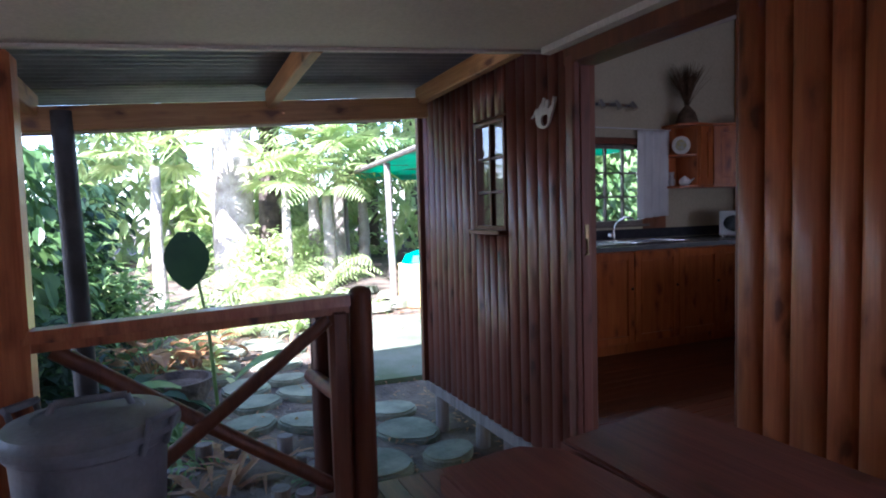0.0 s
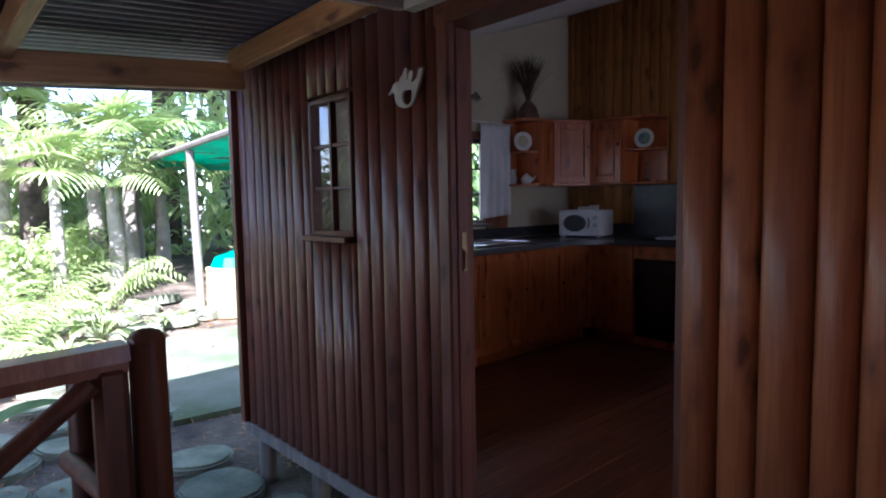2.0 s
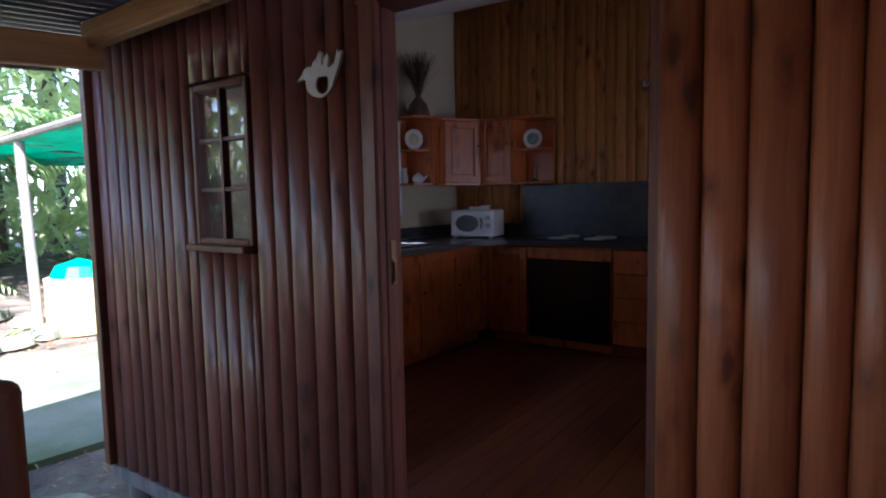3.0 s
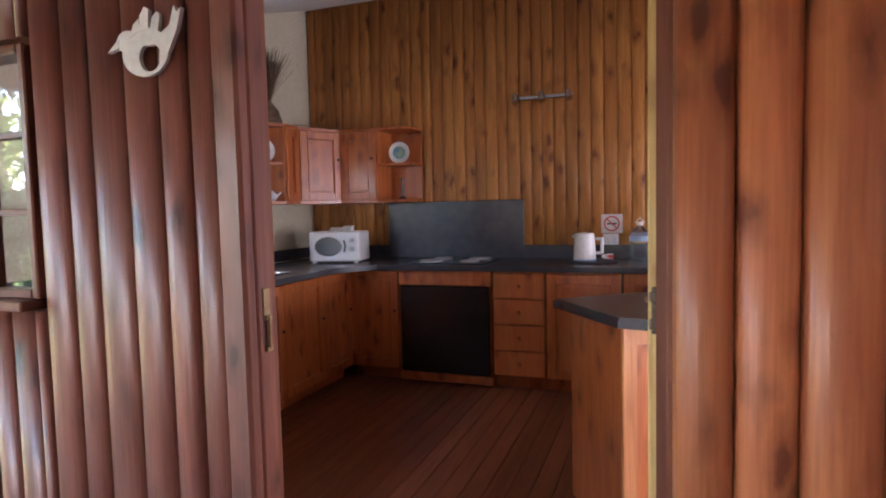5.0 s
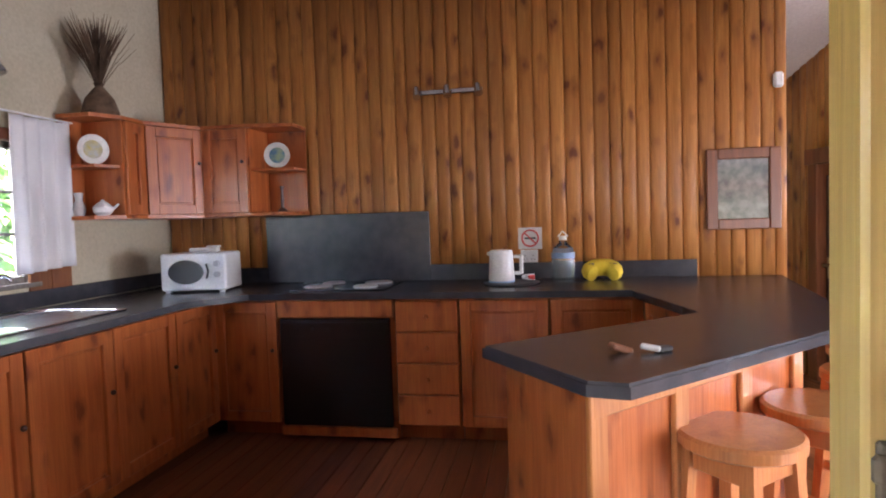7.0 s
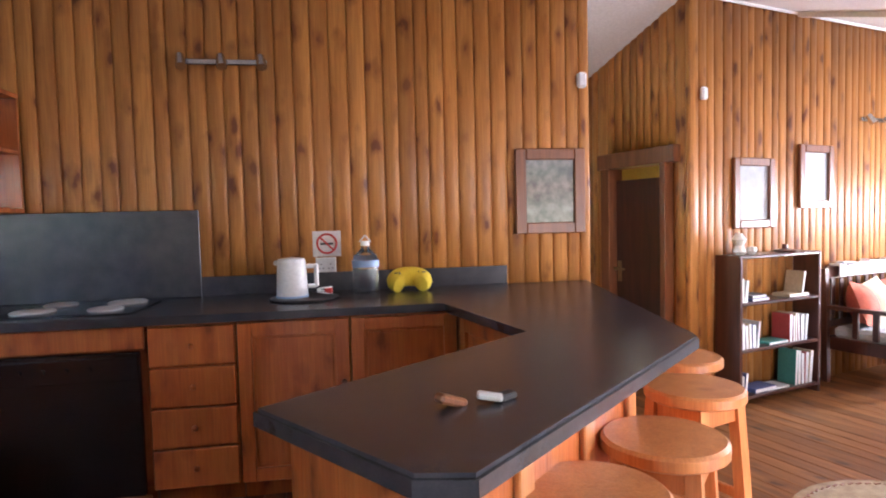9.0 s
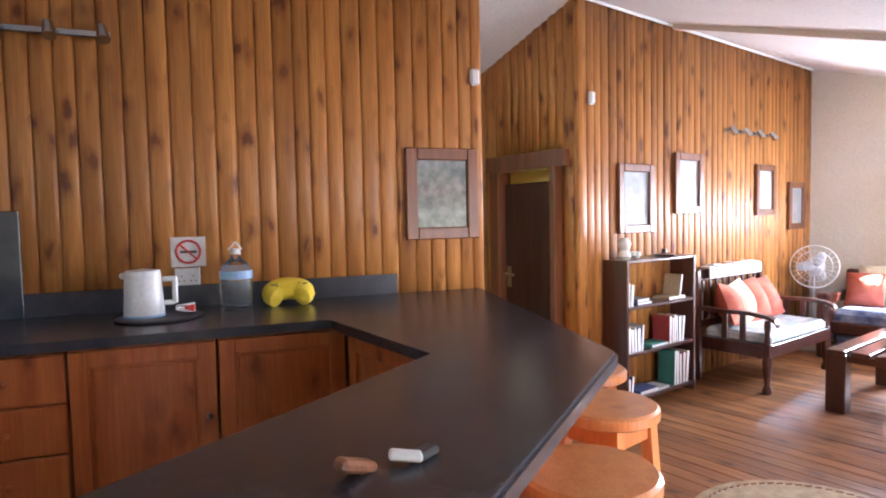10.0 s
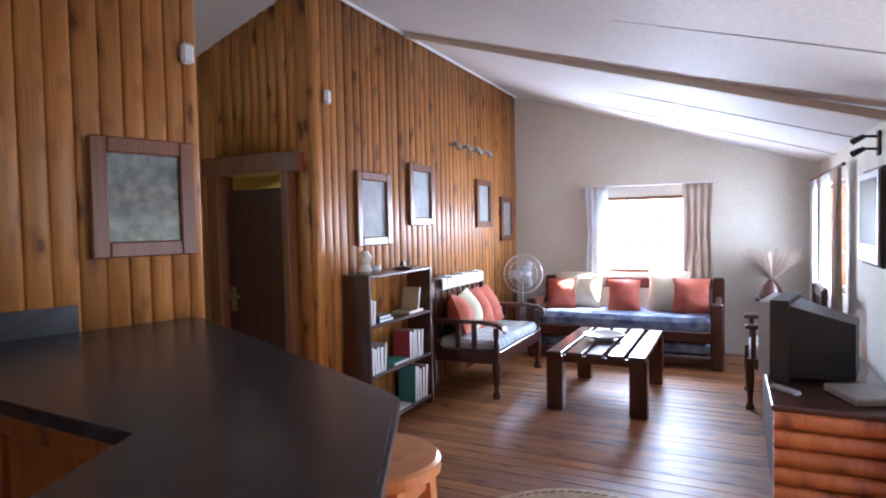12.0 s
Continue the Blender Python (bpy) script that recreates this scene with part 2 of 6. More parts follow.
landscape_print(PHOTO)
PALEPRINT = mottled("pale_print", (0.30, 0.33, 0.34), (0.45, 0.47, 0.48), 7, 0.6, 0.02, fine=25)
TWIG = mottled("dried_twig", (0.06, 0.035, 0.02), (0.16, 0.10, 0.06), 20, 0.9, 0.3)
PLATE = mottled("glazed_plate", (0.66, 0.66, 0.62), (0.76, 0.76, 0.72), 6, 0.2, 0.03)
BLUEDAB = mottled("blue_green_glaze", (0.10, 0.22, 0.36), (0.36, 0.45, 0.22), 18, 0.25, 0.03)
YELLOWDAB = mottled("yellow_grey_glaze", (0.50, 0.42, 0.12), (0.42, 0.48, 0.5), 18, 0.25, 0.03)
REDPL = mottled("red_plastic", (0.5, 0.02, 0.02), (0.6, 0.04, 0.03), 6, 0.4, 0.05)
BLUEPL = mottled("blue_label", (0.22, 0.38, 0.62), (0.34, 0.5, 0.72), 6, 0.4, 0.05)


# ---- mesh helpers ----
class Shape:
    """Collects bevelled primitives into one mesh."""

    def __init__(self):
        self.bm = bmesh.new()

    def box(self, c, s, bevel=0.004, m=None):
        r = bmesh.ops.create_cube(self.bm, size=1.0)
        t = Matrix.Translation(c) @ (m or Matrix()) @ Matrix.Diagonal((*s, 1))
        bmesh.ops.transform(self.bm, matrix=t, verts=r["verts"])
        if bevel:
            edges = list({e for v in r["verts"] for e in v.link_edges})
            bmesh.ops.bevel(self.bm, geom=edges, offset=min(bevel, min(s) * 0.3), segments=1, affect="EDGES")
        return self

    def tube(self, p, q, r0, r1=None, n=12, caps=True):
        p, q = Vector(p), Vector(q)
        d = q - p
        r = bmesh.ops.create_cone(self.bm, cap_ends=caps, segments=n, radius1=r0, radius2=r0 if r1 is None else r1, depth=d.length)
        t = Matrix.Translation((p + q) / 2) @ d.to_track_quat("Z", "Y").to_matrix().to_4x4()
        bmesh.ops.transform(self.bm, matrix=t, verts=r["verts"])
        return self

    def lathe(self, c, profile, n=20):
        """profile: (radius, height) rows from bottom to top."""
        c = Vector(c)
        rings = [[self.bm.verts.new(c + Vector((r * math.cos(6.28319 * i / n), r * math.sin(6.28319 * i / n), z))) for i in range(n)] for r, z in profile]
        for a, b in zip(rings, rings[1:]):
            for i in range(n):
                self.bm.faces.new((a[i], a[(i + 1) % n], b[(i + 1) % n], b[i]))
        self.bm.faces.new(rings[0][::-1])
        self.bm.faces.new(rings[-1])
        return self

    def ball(self, c, s, m=None, seg=12):
        r = bmesh.ops.create_uvsphere(self.bm, u_segments=seg, v_segments=max(6, seg // 2 + 2), radius=1.0)
        bmesh.ops.transform(self.bm, matrix=Matrix.Translation(c) @ (m or Matrix()) @ Matrix.Diagonal((*s, 1)), verts=r["verts"])
        return self

    def slab(self, outline, z0, z1, bevel=0.0):
        """A flat plate with the given outline (counter-clockwise)."""
        lo = [self.bm.verts.new((x, y, z0)) for x, y in outline]
        hi = [self.bm.verts.new((x, y, z1)) for x, y in outline]
        n = len(outline)
        f = [self.bm.faces.new(lo[::-1]), self.bm.faces.new(hi)]
        f += [self.bm.faces.new((lo[i], lo[(i + 1) % n], hi[(i + 1) % n], hi[i])) for i in range(n)]
        if bevel:
            bmesh.ops.bevel(self.bm, geom=list(f[1].edges), offset=bevel, segments=2, affect="EDGES")
        return self

    def hull(self, lower, upper):
        """A solid between two outlines of the same number of points."""
        lo, hi = [self.bm.verts.new(p) for p in lower], [self.bm.verts.new(p) for p in upper]
        n = len(lo)
        self.bm.faces.new(lo[::-1]), self.bm.faces.new(hi)
        for i in range(n):
            self.bm.faces.new((lo[i], lo[(i + 1) % n], hi[(i + 1) % n], hi[i]))
        return self

    def done(self, name, material, parent=None, smooth=False, m=None):
        bmesh.ops.recalc_face_normals(self.bm, faces=self.bm.faces)
        me = bpy.data.meshes.new(name)
        self.bm.to_mesh(me)
        self.bm.free()
        me.materials.append(material)
        if smooth:
            me.polygons.foreach_set("use_smooth", [True] * len(me.polygons))
            me.set_sharp_from_angle(angle=radians(40))
        o = new(name, me)
        o.parent = parent
        if m is not None:
            o.matrix_basis = m
        return o


def thing(name, m, label, category, group="", kind=""):
    return tagged(place(new(name), m), label, category, group, kind)


def place(o, m):
    o.matrix_basis = m
    return o


def structure(o, label, category=""):
    return tagged(o, label, category, kind="structure")


def half_log(width, height, depth):
    """A half-round upright pole, flat side at the back, round side towards -y, its foot at z 0."""
    n = 12
    prof = [(-width / 2 * math.cos(math.pi * i / n), -depth * (math.sin(math.pi * i / n) ** 0.55)) for i in range(n + 1)]
    vs = [(x, y, z) for z in (0, height) for x, y in prof]
    k = n + 1
    fs = [(i, i + 1, k + i + 1, k + i) for i in range(n)] + [tuple(range(k))[::-1], tuple(range(k, 2 * k))]
    me = bpy.data.meshes.new("log")
    me.from_pydata(vs, [], fs)
    me.polygons.foreach_set("use_smooth", [True] * n + [False, False])
    return me


def log_row(parent, x0, x1, z0, z1, pitch, depth, material, m=None, rng=None):
    """Half-round poles side by side along x of the parent, each a piece of its own."""
    rng = rng or random.Random(5)
    me = half_log(pitch, z1 - z0, depth)
    me.materials.append(material)
    x, flip = x0, 1
    while x < x1 - 0.01:
        w = min(pitch * rng.uniform(0.82, 1.16), x1 - x)
        o = new("log", me)
        o.parent = parent
        o.matrix_basis = (m or Matrix()) @ Matrix.Translation((x + w / 2, rng.uniform(-0.004, 0.002), z0)) @ Matrix.Diagonal((w / pitch, 1, 1, 1))
        x += w


# ---- setting ----
FZ, DECK, GROUND = 0.03, -0.04, -0.42
YF, YK, XS = 2.455, 6.0, -4.2           # front wall's log faces, kitchen's back wall, kitchen's side wall
DOOR = (-2.155, -1.31, 1.86)             # the doorway: its two sides and its head


def kitchen_roof(y):
    return 3.06 - 0.325 * abs(6.05 - y)


def living_roof(v):
    return 2.66 - 0.33 * abs(v)


def wall_with_holes(name, x0, x1, y0, y1, z0, z1, holes, material, m=None, parent=None):
    """A wall along x with rectangular openings (x0, x1, z0, z1) in it."""
    sh = Shape()
    cuts = sorted({x0, x1, *(v for h in holes for v in h[:2])})
    for a, b in zip(cuts, cuts[1:]):
        spans = sorted((h[2], h[3]) for h in holes if h[0] <= a and h[1] >= b)
        z = z0
        for lo, hi in spans + [(z1, z1)]:
            if lo > z + 1e-4:
                sh.box(((a + b) / 2, (y0 + y1) / 2, (z + lo) / 2), (b - a, y1 - y0, lo - z), 0)
            z = hi
    bmesh.ops.remove_doubles(sh.bm, verts=sh.bm.verts, dist=0.0005)
    return sh.done(name, material, parent, m=m)


# outside front wall
WIN = (-3.12, -2.76, 1.09, 1.72)
front = structure(wall_with_holes("wall_front", -3.93, 0.25, YF + 0.037, YF + 0.14, -0.05, 2.0,
                                  [(DOOR[0], DOOR[1], -0.05, DOOR[2]), WIN], REDTRIM), "red-brown half-log clad outside wall of the cabin", "wall")
rng = random.Random(11)
BACK = Matrix.Translation((0, YF + 0.038, 0))
HOLE = (WIN[0] - 0.012, WIN[1] + 0.012, WIN[2] - 0.03, WIN[3] + 0.012)


def front_logs(x0, x1, pitch, depth, material):
    """Half-round poles over the wall, cut off above and below the window."""
    x = x0
    whole = half_log(pitch, 2.05, depth)
    low, high = half_log(pitch, HOLE[2] + 0.05, depth), half_log(pitch, 2.0 - HOLE[3], depth)
    for me in (whole, low, high):
        me.materials.append(material)
    while x < x1 - 0.012:
        w = min(pitch * rng.uniform(0.8, 1.2), x1 - x)
        if x < HOLE[0] < x + w - 0.02:
            w = HOLE[0] - x
        if x < HOLE[1] < x + w:
            w = HOLE[1] - x
        inside = x + w > HOLE[0] + 0.005 and x < HOLE[1] - 0.005
        for me, z in ((low, -0.05), (high, HOLE[3])) if inside else ((whole, -0.05),):
            o = new("log", me)
            o.parent = front
            o.matrix_basis = BACK @ pose(x + w / 2, rng.uniform(-0.004, 0.002), z) @ Matrix.Diagonal((w / pitch, 1, 1, 1))
        x += w


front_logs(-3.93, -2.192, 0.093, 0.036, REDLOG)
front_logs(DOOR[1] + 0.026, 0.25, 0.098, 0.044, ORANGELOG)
head = Shape().box(((DOOR[0] + DOOR[1]) / 2, YF + 0.02, 1.92), (DOOR[1] - DOOR[0] + 0.09, 0.05, 0.12)).done("trim", REDTRIM)
structure(head, "red-brown timber head over the open doorway", "trim")
# corner board and bottom board
structure(Shape().box((-3.955, YF + 0.06, 0.98), (0.05, 0.17, 2.06)).done("trim_corner", REDTRIM), "red-brown corner board at the cabin wall's end", "trim")
structure(Shape().box((-2.98, YF + 0.02, -0.085), (1.95, 0.05, 0.07)).done("trim_foot", GREYWOOD), "weathered timber beam under the log wall", "trim")
structure(Shape().box((-3.2, 4.3, -0.06), (1.5, 3.6, 0.1)).done("trim_joist", GREYWOOD), "timber underside of the raised cabin floor", "trim")
# door frame: board, jambs and threshold
jambs = Shape()
jambs.box((-2.158, YF + 0.014, 0.93), (0.066, 0.04, 1.94), 0.008)
jambs.box((-2.146, YF + 0.062, 0.9), (0.04, 0.055, 1.9), 0.004)
jambs.box((DOOR[0] - 0.012, YF + 0.11, 0.9), (0.022, 0.058, 1.9), 0.003)
structure(jambs.done("door_frame", REDLOG), "red-brown timber jambs of the open doorway", "door frame")
structure(Shape().box((DOOR[1] + 0.006, YF + 0.115, 0.92), (0.040, 0.05, 1.84), 0.004).done("door_jamb_pale", PALE), "pale bare pine jamb of the doorway", "door frame")
structure(Shape().box((DOOR[1] + 0.024, YF + 0.06, 0.9), (0.018, 0.05, 1.9), 0.004).done("door_stop", REDTRIM), "dark red-brown door stop beside the doorway", "door frame")
structure(Shape().box(((DOOR[0] + DOOR[1]) / 2, YF + 0.09, 0.005), (DOOR[1] - DOOR[0], 0.2, 0.05)).done("threshold", REDTRIM), "worn timber threshold in the doorway", "threshold")
# door leaf folded back inside, seen on its pale edge
keep = thing("door_latch", pose(DOOR[1] - 0.004, YF + 0.087, 1.10), "rusty steel door catch on the pale jamb", "latch")
Shape().box((0.008, 0, 0.0), (0.024, 0.006, 0.085), 0.002).box((0.0, -0.004, 0.025), (0.016, 0.01, 0.02), 0.003).box((0.0, -0.004, -0.025), (0.016, 0.01, 0.02), 0.003).done("catch", DARKBARK, keep)
plate = thing("door_latch_plate", pose(-2.1255, YF + 0.062, 1.05) @ Matrix.Diagonal((0.7, 0.7, 0.8, 1)), "worn brass latch keeper on the door jamb", "latch")
Shape().box((0.002, 0, 0.05), (0.005, 0.035, 0.09), 0.002).box((0.010, 0, -0.03), (0.012, 0.012, 0.09), 0.003).box((0.006, 0, 0.012), (0.012, 0.03, 0.014), 0.002).box((0.006, 0, -0.075), (0.012, 0.03, 0.014), 0.002).done("keeper", BRASS, plate)


def casement(name, m, w, h, cols, rows, material, label, t=0.035, depth=0.05, glass=True, sill=0.05):
    """A glazed window in the xz plane of m, its lower left corner at the origin."""
    o = structure(place(new(name), m), label, "window")
    f = Shape()
    for x in (t / 2, w - t / 2):
        f.box((x, 0, h / 2), (t, depth, h))
    for z in (t / 2, h - t / 2):
        f.box((w / 2, 0, z), (w - 2 * t, depth, t))
    f.done("frame", material, o)
    bars = Shape()
    for i in range(1, cols):
        bars.box((t + (w - 2 * t) * i / cols, 0, h / 2), (0.018, depth * 0.7, h - 2 * t), 0.002)
    for j in range(1, rows):
        bars.box((w / 2, 0.002, t + (h - 2 * t) * j / rows), (w - 2 * t, depth * 0.6, 0.016), 0.002)
    bars.done("glazing_bar", material, o)
    Shape().box((w / 2, -0.02, -0.012), (w + sill, depth + 0.06, 0.025)).done("sill", material, o)
    if glass:
        g = Shape().box((w / 2, 0.003, h / 2), (w - 2 * t, 0.004, h - 2 * t), 0).done("pane", GLASS, o)
        g.visible_shadow = False
    return o


casement("window_1", pose(WIN[0], YF + 0.03, WIN[2]), WIN[1] - WIN[0], WIN[3] - WIN[2], 2, 3, REDTRIM, "small six-pane window in the log wall", t=0.024, sill=0.01)

# kitchen side wall with its window
KW = (3.55, 4.84, 1.04, 1.77)
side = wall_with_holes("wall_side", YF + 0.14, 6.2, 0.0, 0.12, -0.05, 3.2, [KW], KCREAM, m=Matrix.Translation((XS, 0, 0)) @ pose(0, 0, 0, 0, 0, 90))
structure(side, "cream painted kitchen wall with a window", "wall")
casement("window_2", pose(XS - 0.05, KW[0], KW[2], 0, 0, 90), KW[1] - KW[0], KW[3] - KW[2], 6, 3, GREYWOOD, "wide kitchen window with slim burglar bars")
structure(Shape().box((XS - 0.0, (KW[0] + KW[1]) / 2, KW[3] + 0.03), (0.05, KW[1] - KW[0] + 0.1, 0.06)).done("trim_window", REDTRIM), "red-brown trim over the kitchen window", "trim")

# kitchen back wall and the panelled walls beyond
KX = (-4.2, -0.1)
kback = structure(Shape().box(((KX[0] + KX[1]) / 2, YK + 0.075, 1.56), (KX[1] - KX[0], 0.11, 3.22), 0).done("wall_kitchen", PINE), "honey pine half-log panelled kitchen wall", "wall")
log_row(kback, KX[0] + 0.005, KX[1], FZ, 3.1, 0.088, 0.021, PINE, Matrix.Translation((0, YK + 0.019, 0)), random.Random(3))
lwall = structure(Shape().box((1.68, 0.075, 1.4), (3.44, 0.11, 2.7), 0).done("wall_living", PINE, m=LIV), "honey pine half-log panelled living room wall", "wall")
log_row(lwall, -0.06, 3.38, FZ, 2.66, 0.078, 0.020, PINE, Matrix.Translation((0, 0.019, 0)), random.Random(4))
# dark recess wall with the bedroom door, square to the living room wall
DV = (0.16, 0.74, 1.61)
rec = wall_with_holes("wall_recess", 0.02, 2.2, -0.09, 0.0, FZ, 2.7, [(DV[0], DV[1], FZ, DV[2])], PINE, m=LIV @ pose(-0.045, 0, 0, 0, 0, 90))
structure(rec, "pine log panelled wall of the passage with a doorway", "wall")
TURN = pose(0, 0.0, 0, 0, 0, 180)
log_row(rec, -DV[0] + 0.03, -0.0, FZ, 2.66, 0.078, 0.020, PINE, TURN, random.Random(6))
log_row(rec, -DV[1] - 0.03, -DV[0] + 0.03, DV[2] + 0.09, 2.66, 0.078, 0.020, PINE, TURN, random.Random(7))
log_row(rec, -2.2, -DV[1] - 0.03, FZ, 2.66, 0.078, 0.020, PINE, TURN, random.Random(8))
# frame in darker wood than the panelling: the recess's shade as colour
dfr = Shape()
for v, w in ((DV[0] + 0.02, 0.05), (DV[1], 0.09)):
    dfr.box((-0.06, v, FZ + 0.79), (0.13, w, 1.58))
dfr.box((-0.06, (DV[0] + DV[1]) / 2, DV[2] + 0.055), (0.134, DV[1] - DV[0] + 0.16, 0.11))
structure(dfr.done("door_frame_passage", FRAME, m=LIV), "frame of the passage doorway, coloured dark for shade", "door frame")
bd = thing("bedroom_door", LIV @ pose(-0.03, DV[0] + 0.065, FZ, 0, 0, 0), "dark brown interior door standing ajar", "door")
Shape().box((0, 0.25, 0.755), (0.04, 0.49, 1.48)).done("door_leaf", DARKWOOD, bd)
Shape().tube((-0.02, 0.44, 0.85), (-0.07, 0.44, 0.85), 0.012).tube((-0.065, 0.44, 0.85), (-0.065, 0.35, 0.85), 0.009).box((-0.022, 0.44, 0.83), (0.006, 0.04, 0.15), 0.001).done("handle", BRASS, bd)
# bedroom behind the door, closed with plain yellow walls
BED = mottled("yellow_wall_paint", (0.62, 0.52, 0.14), (0.7, 0.6, 0.2), 2, 0.8, 0.05)
structure(Shape().box((1.25, 1.25, 1.3), (0.08, 2.4, 2.7), 0).box((0.6, 2.4, 1.3), (1.4, 0.08, 2.7), 0).done("wall_bedroom", BED, m=LIV), "plain yellow wall behind the ajar door", "wall")
structure(Shape().box((-1.6, 1.95, 1.3), (3.2, 0.08, 2.7), 0).done("wall_passage_end", PINE, m=LIV), "plain pine wall closing the passage", "wall")

# living room far wall and television wall
FU, TV = 3.36, -2.78
LW = (-1.70, -0.93, 0.78, 1.53)
far = wall_with_holes("wall_far", TV - 0.1, 0.12, -0.12, 0.0, FZ, 2.75, [LW], CREAM, m=LIV @ pose(FU, 0, 0, 0, 0, 90))
far.matrix_basis = LIV @ Matrix.Translation((FU + 0.0, 0, 0)) @ pose(0, 0, 0, 0, 0, 90)
structure(far, "cream living room end wall with a window", "wall")
casement("window_3", LIV @ pose(FU + 0.05, LW[0], LW[2], 0, 0, 90), LW[1] - LW[0], LW[3] - LW[2], 4, 3, FRAME, "bright living room window with wooden panes", glass=False)
TW = (2.0, 3.0, 0.75, 1.55)
tvw = wall_with_holes("wall_television", 0.0, FU, TV - 0.12, TV, FZ, 2.4, [TW], CREAM, m=LIV)
structure(tvw, "cream living room wall behind the television", "wall")
casement("window_4", LIV @ pose(TW[0], TV - 0.05, TW[2]), TW[1] - TW[0], TW[3] - TW[2], 4, 3, FRAME, "bright side window in the living room", glass=False)
# unseen corner between the two front walls, its glazing added to let light in
c0, c1 = Vector((0.25, YF + 0.1, 0)), LIV @ Vector((0.0, TV - 0.06, 0))
ang = math.degrees(math.atan2((c1 - c0).y, (c1 - c0).x))
gl = (c1 - c0).length
GM = Matrix.Translation(c0) @ pose(0, 0, 0, 0, 0, ang)
gw = wall_with_holes("wall_corner", 0, gl, -0.06, 0.06, -0.05, 2.6, [(0.12, gl - 0.12, 0.1, 1.85)], CREAM, m=GM)
structure(gw, "unseen cream corner wall with an added opening for light", "wall")
gf = Shape()
for i in range(4):
    gf.box((0.14 + (gl - 0.28) * i / 3, 0, 0.97), (0.05, 0.06, 1.74))
structure(gf.done("window_5", FRAME, m=GM), "added timber mullions in the unseen corner opening", "window")

# ceilings
RE = 0.06


def sloped(name, pts, material, label, m=None, thick=0.06):
    o = Shape().hull(pts, [(x, y, z + thick) for x, y, z in pts]).done(name, material, m=m)
    return structure(o, label, "ceiling")


ys = YF + 0.13
sloped("ceiling_kitchen", [(-4.25, ys, kitchen_roof(ys)), (0.3, ys, kitchen_roof(ys)), (-0.06, 6.05, kitchen_roof(6.05)), (-4.25, 6.05, kitchen_roof(6.05))], WHITE, "white sloping kitchen ceiling boards")
W2L = LIV.inverted()
a, b = W2L @ Vector((-0.08, 6.05, 0)), W2L @ Vector((0.28, ys, 0))
ridge = [(a.x, a.y), (0.0, 0.0), (FU + 0.1, 0.0)]
sloped("ceiling_living", [(b.x, b.y, living_roof(b.y)), (0.6, TV - 0.05, living_roof(TV)), (FU + 0.1, TV - 0.05, living_roof(TV)), (FU + 0.1, 0.02, living_roof(0)), (-0.76, 0.02, living_roof(0))], WHITE, "white sloping living room ceiling boards", LIV)
sloped("ceiling_passage", [(-0.78, 0.03, living_roof(0)), (1.4, 0.0, living_roof(0)), (1.4, 2.6, living_roof(2.6)), (-3.6, 2.6, living_roof(2.6))], WHITE, "white sloping passage ceiling", LIV)
structure(Shape().hull([(-0.03, 6.05, 2.55), (0.32, ys, 1.7), (0.36, ys, 1.7), (0.01, 6.05, 2.55)], [(-0.03, 6.05, 3.2), (0.32, ys, 2.2), (0.36, ys, 2.2), (0.01, 6.05, 3.2)]).done("bulkhead", WHITE), "white bulkhead where the two ceilings meet", "ceiling")
# hidden flat sheet, added so that no sun leaks in at the ridge
structure(Shape().box((0.1, 7.2, 3.24), (9.2, 3.4, 0.05), 0).done("roof_cap", ZINC), "unseen added sheet keeping sun out at the ridge", "roof")
# overhang out of view, added to stop a sun patch on the floor
structure(Shape().hull([(-0.1, TV - 1.0, 1.62), (FU + 0.5, TV - 1.0, 1.62), (FU + 0.5, TV - 0.05, 1.80), (-0.1, TV - 0.05, 1.80)], [(-0.1, TV - 1.0, 1.66), (FU + 0.5, TV - 1.0, 1.66), (FU + 0.5, TV - 0.05, 1.86), (-0.1, TV - 0.05, 1.86)]).done("roof_eaves", ZINC, m=LIV), "unseen added overhang keeping sun out of the side window", "roof")
# ceiling beams and board joints run down the slope
for i, (u, w, d) in enumerate([(0.94, 0.05, 0.045), (0.0, 0.010, 0.006), (1.86, 0.010, 0.006), (2.78, 0.010, 0.006)]):
    z0, z1 = living_roof(0) - d / 2, living_roof(TV) - d / 2
    e = u + 0.14 * TV
    o = Shape().hull([(u, -0.02, z0 - d / 2), (u + w, -0.02, z0 - d / 2), (e + w, TV, z1 - d / 2), (e, TV, z1 - d / 2)], [(u, -0.02, z0 + d / 2), (u + w, -0.02, z0 + d / 2), (e + w, TV, z1 + d / 2), (e, TV, z1 + d / 2)]).done("ceiling_beam" if i == 0 else "ceiling_joint", SOFFIT if i == 0 else JOINT, m=LIV)
    structure(o, "painted beam down the ceiling slope" if i == 0 else "thin joint between ceiling boards", "ceiling")
structure(Shape().box((1.68, -0.012, 2.645), (3.4, 0.02, 0.025)).done("cornice", WHITE, m=LIV), "thin white cornice along the panelled wall", "trim")

# floors; their boards follow at the end of the file
kfloor = structure(Shape().slab([(-4.2, YF + 0.1), (-0.45, YF + 0.1), (-0.45, 6.0), (-4.2, 6.0)], -0.02, FZ - 0.012).done("floor_kitchen", DARKWOOD), "red-brown varnished kitchen board floor", "floor")
cx = [(-0.45, YF + 0.1), (0.3, YF + 0.1), (c1.x, c1.y), tuple((LIV @ Vector((FU + 0.05, TV - 0.05, 0))).xy), tuple((LIV @ Vector((FU + 0.05, 2.5, 0))).xy), (-0.45, 8.4)]
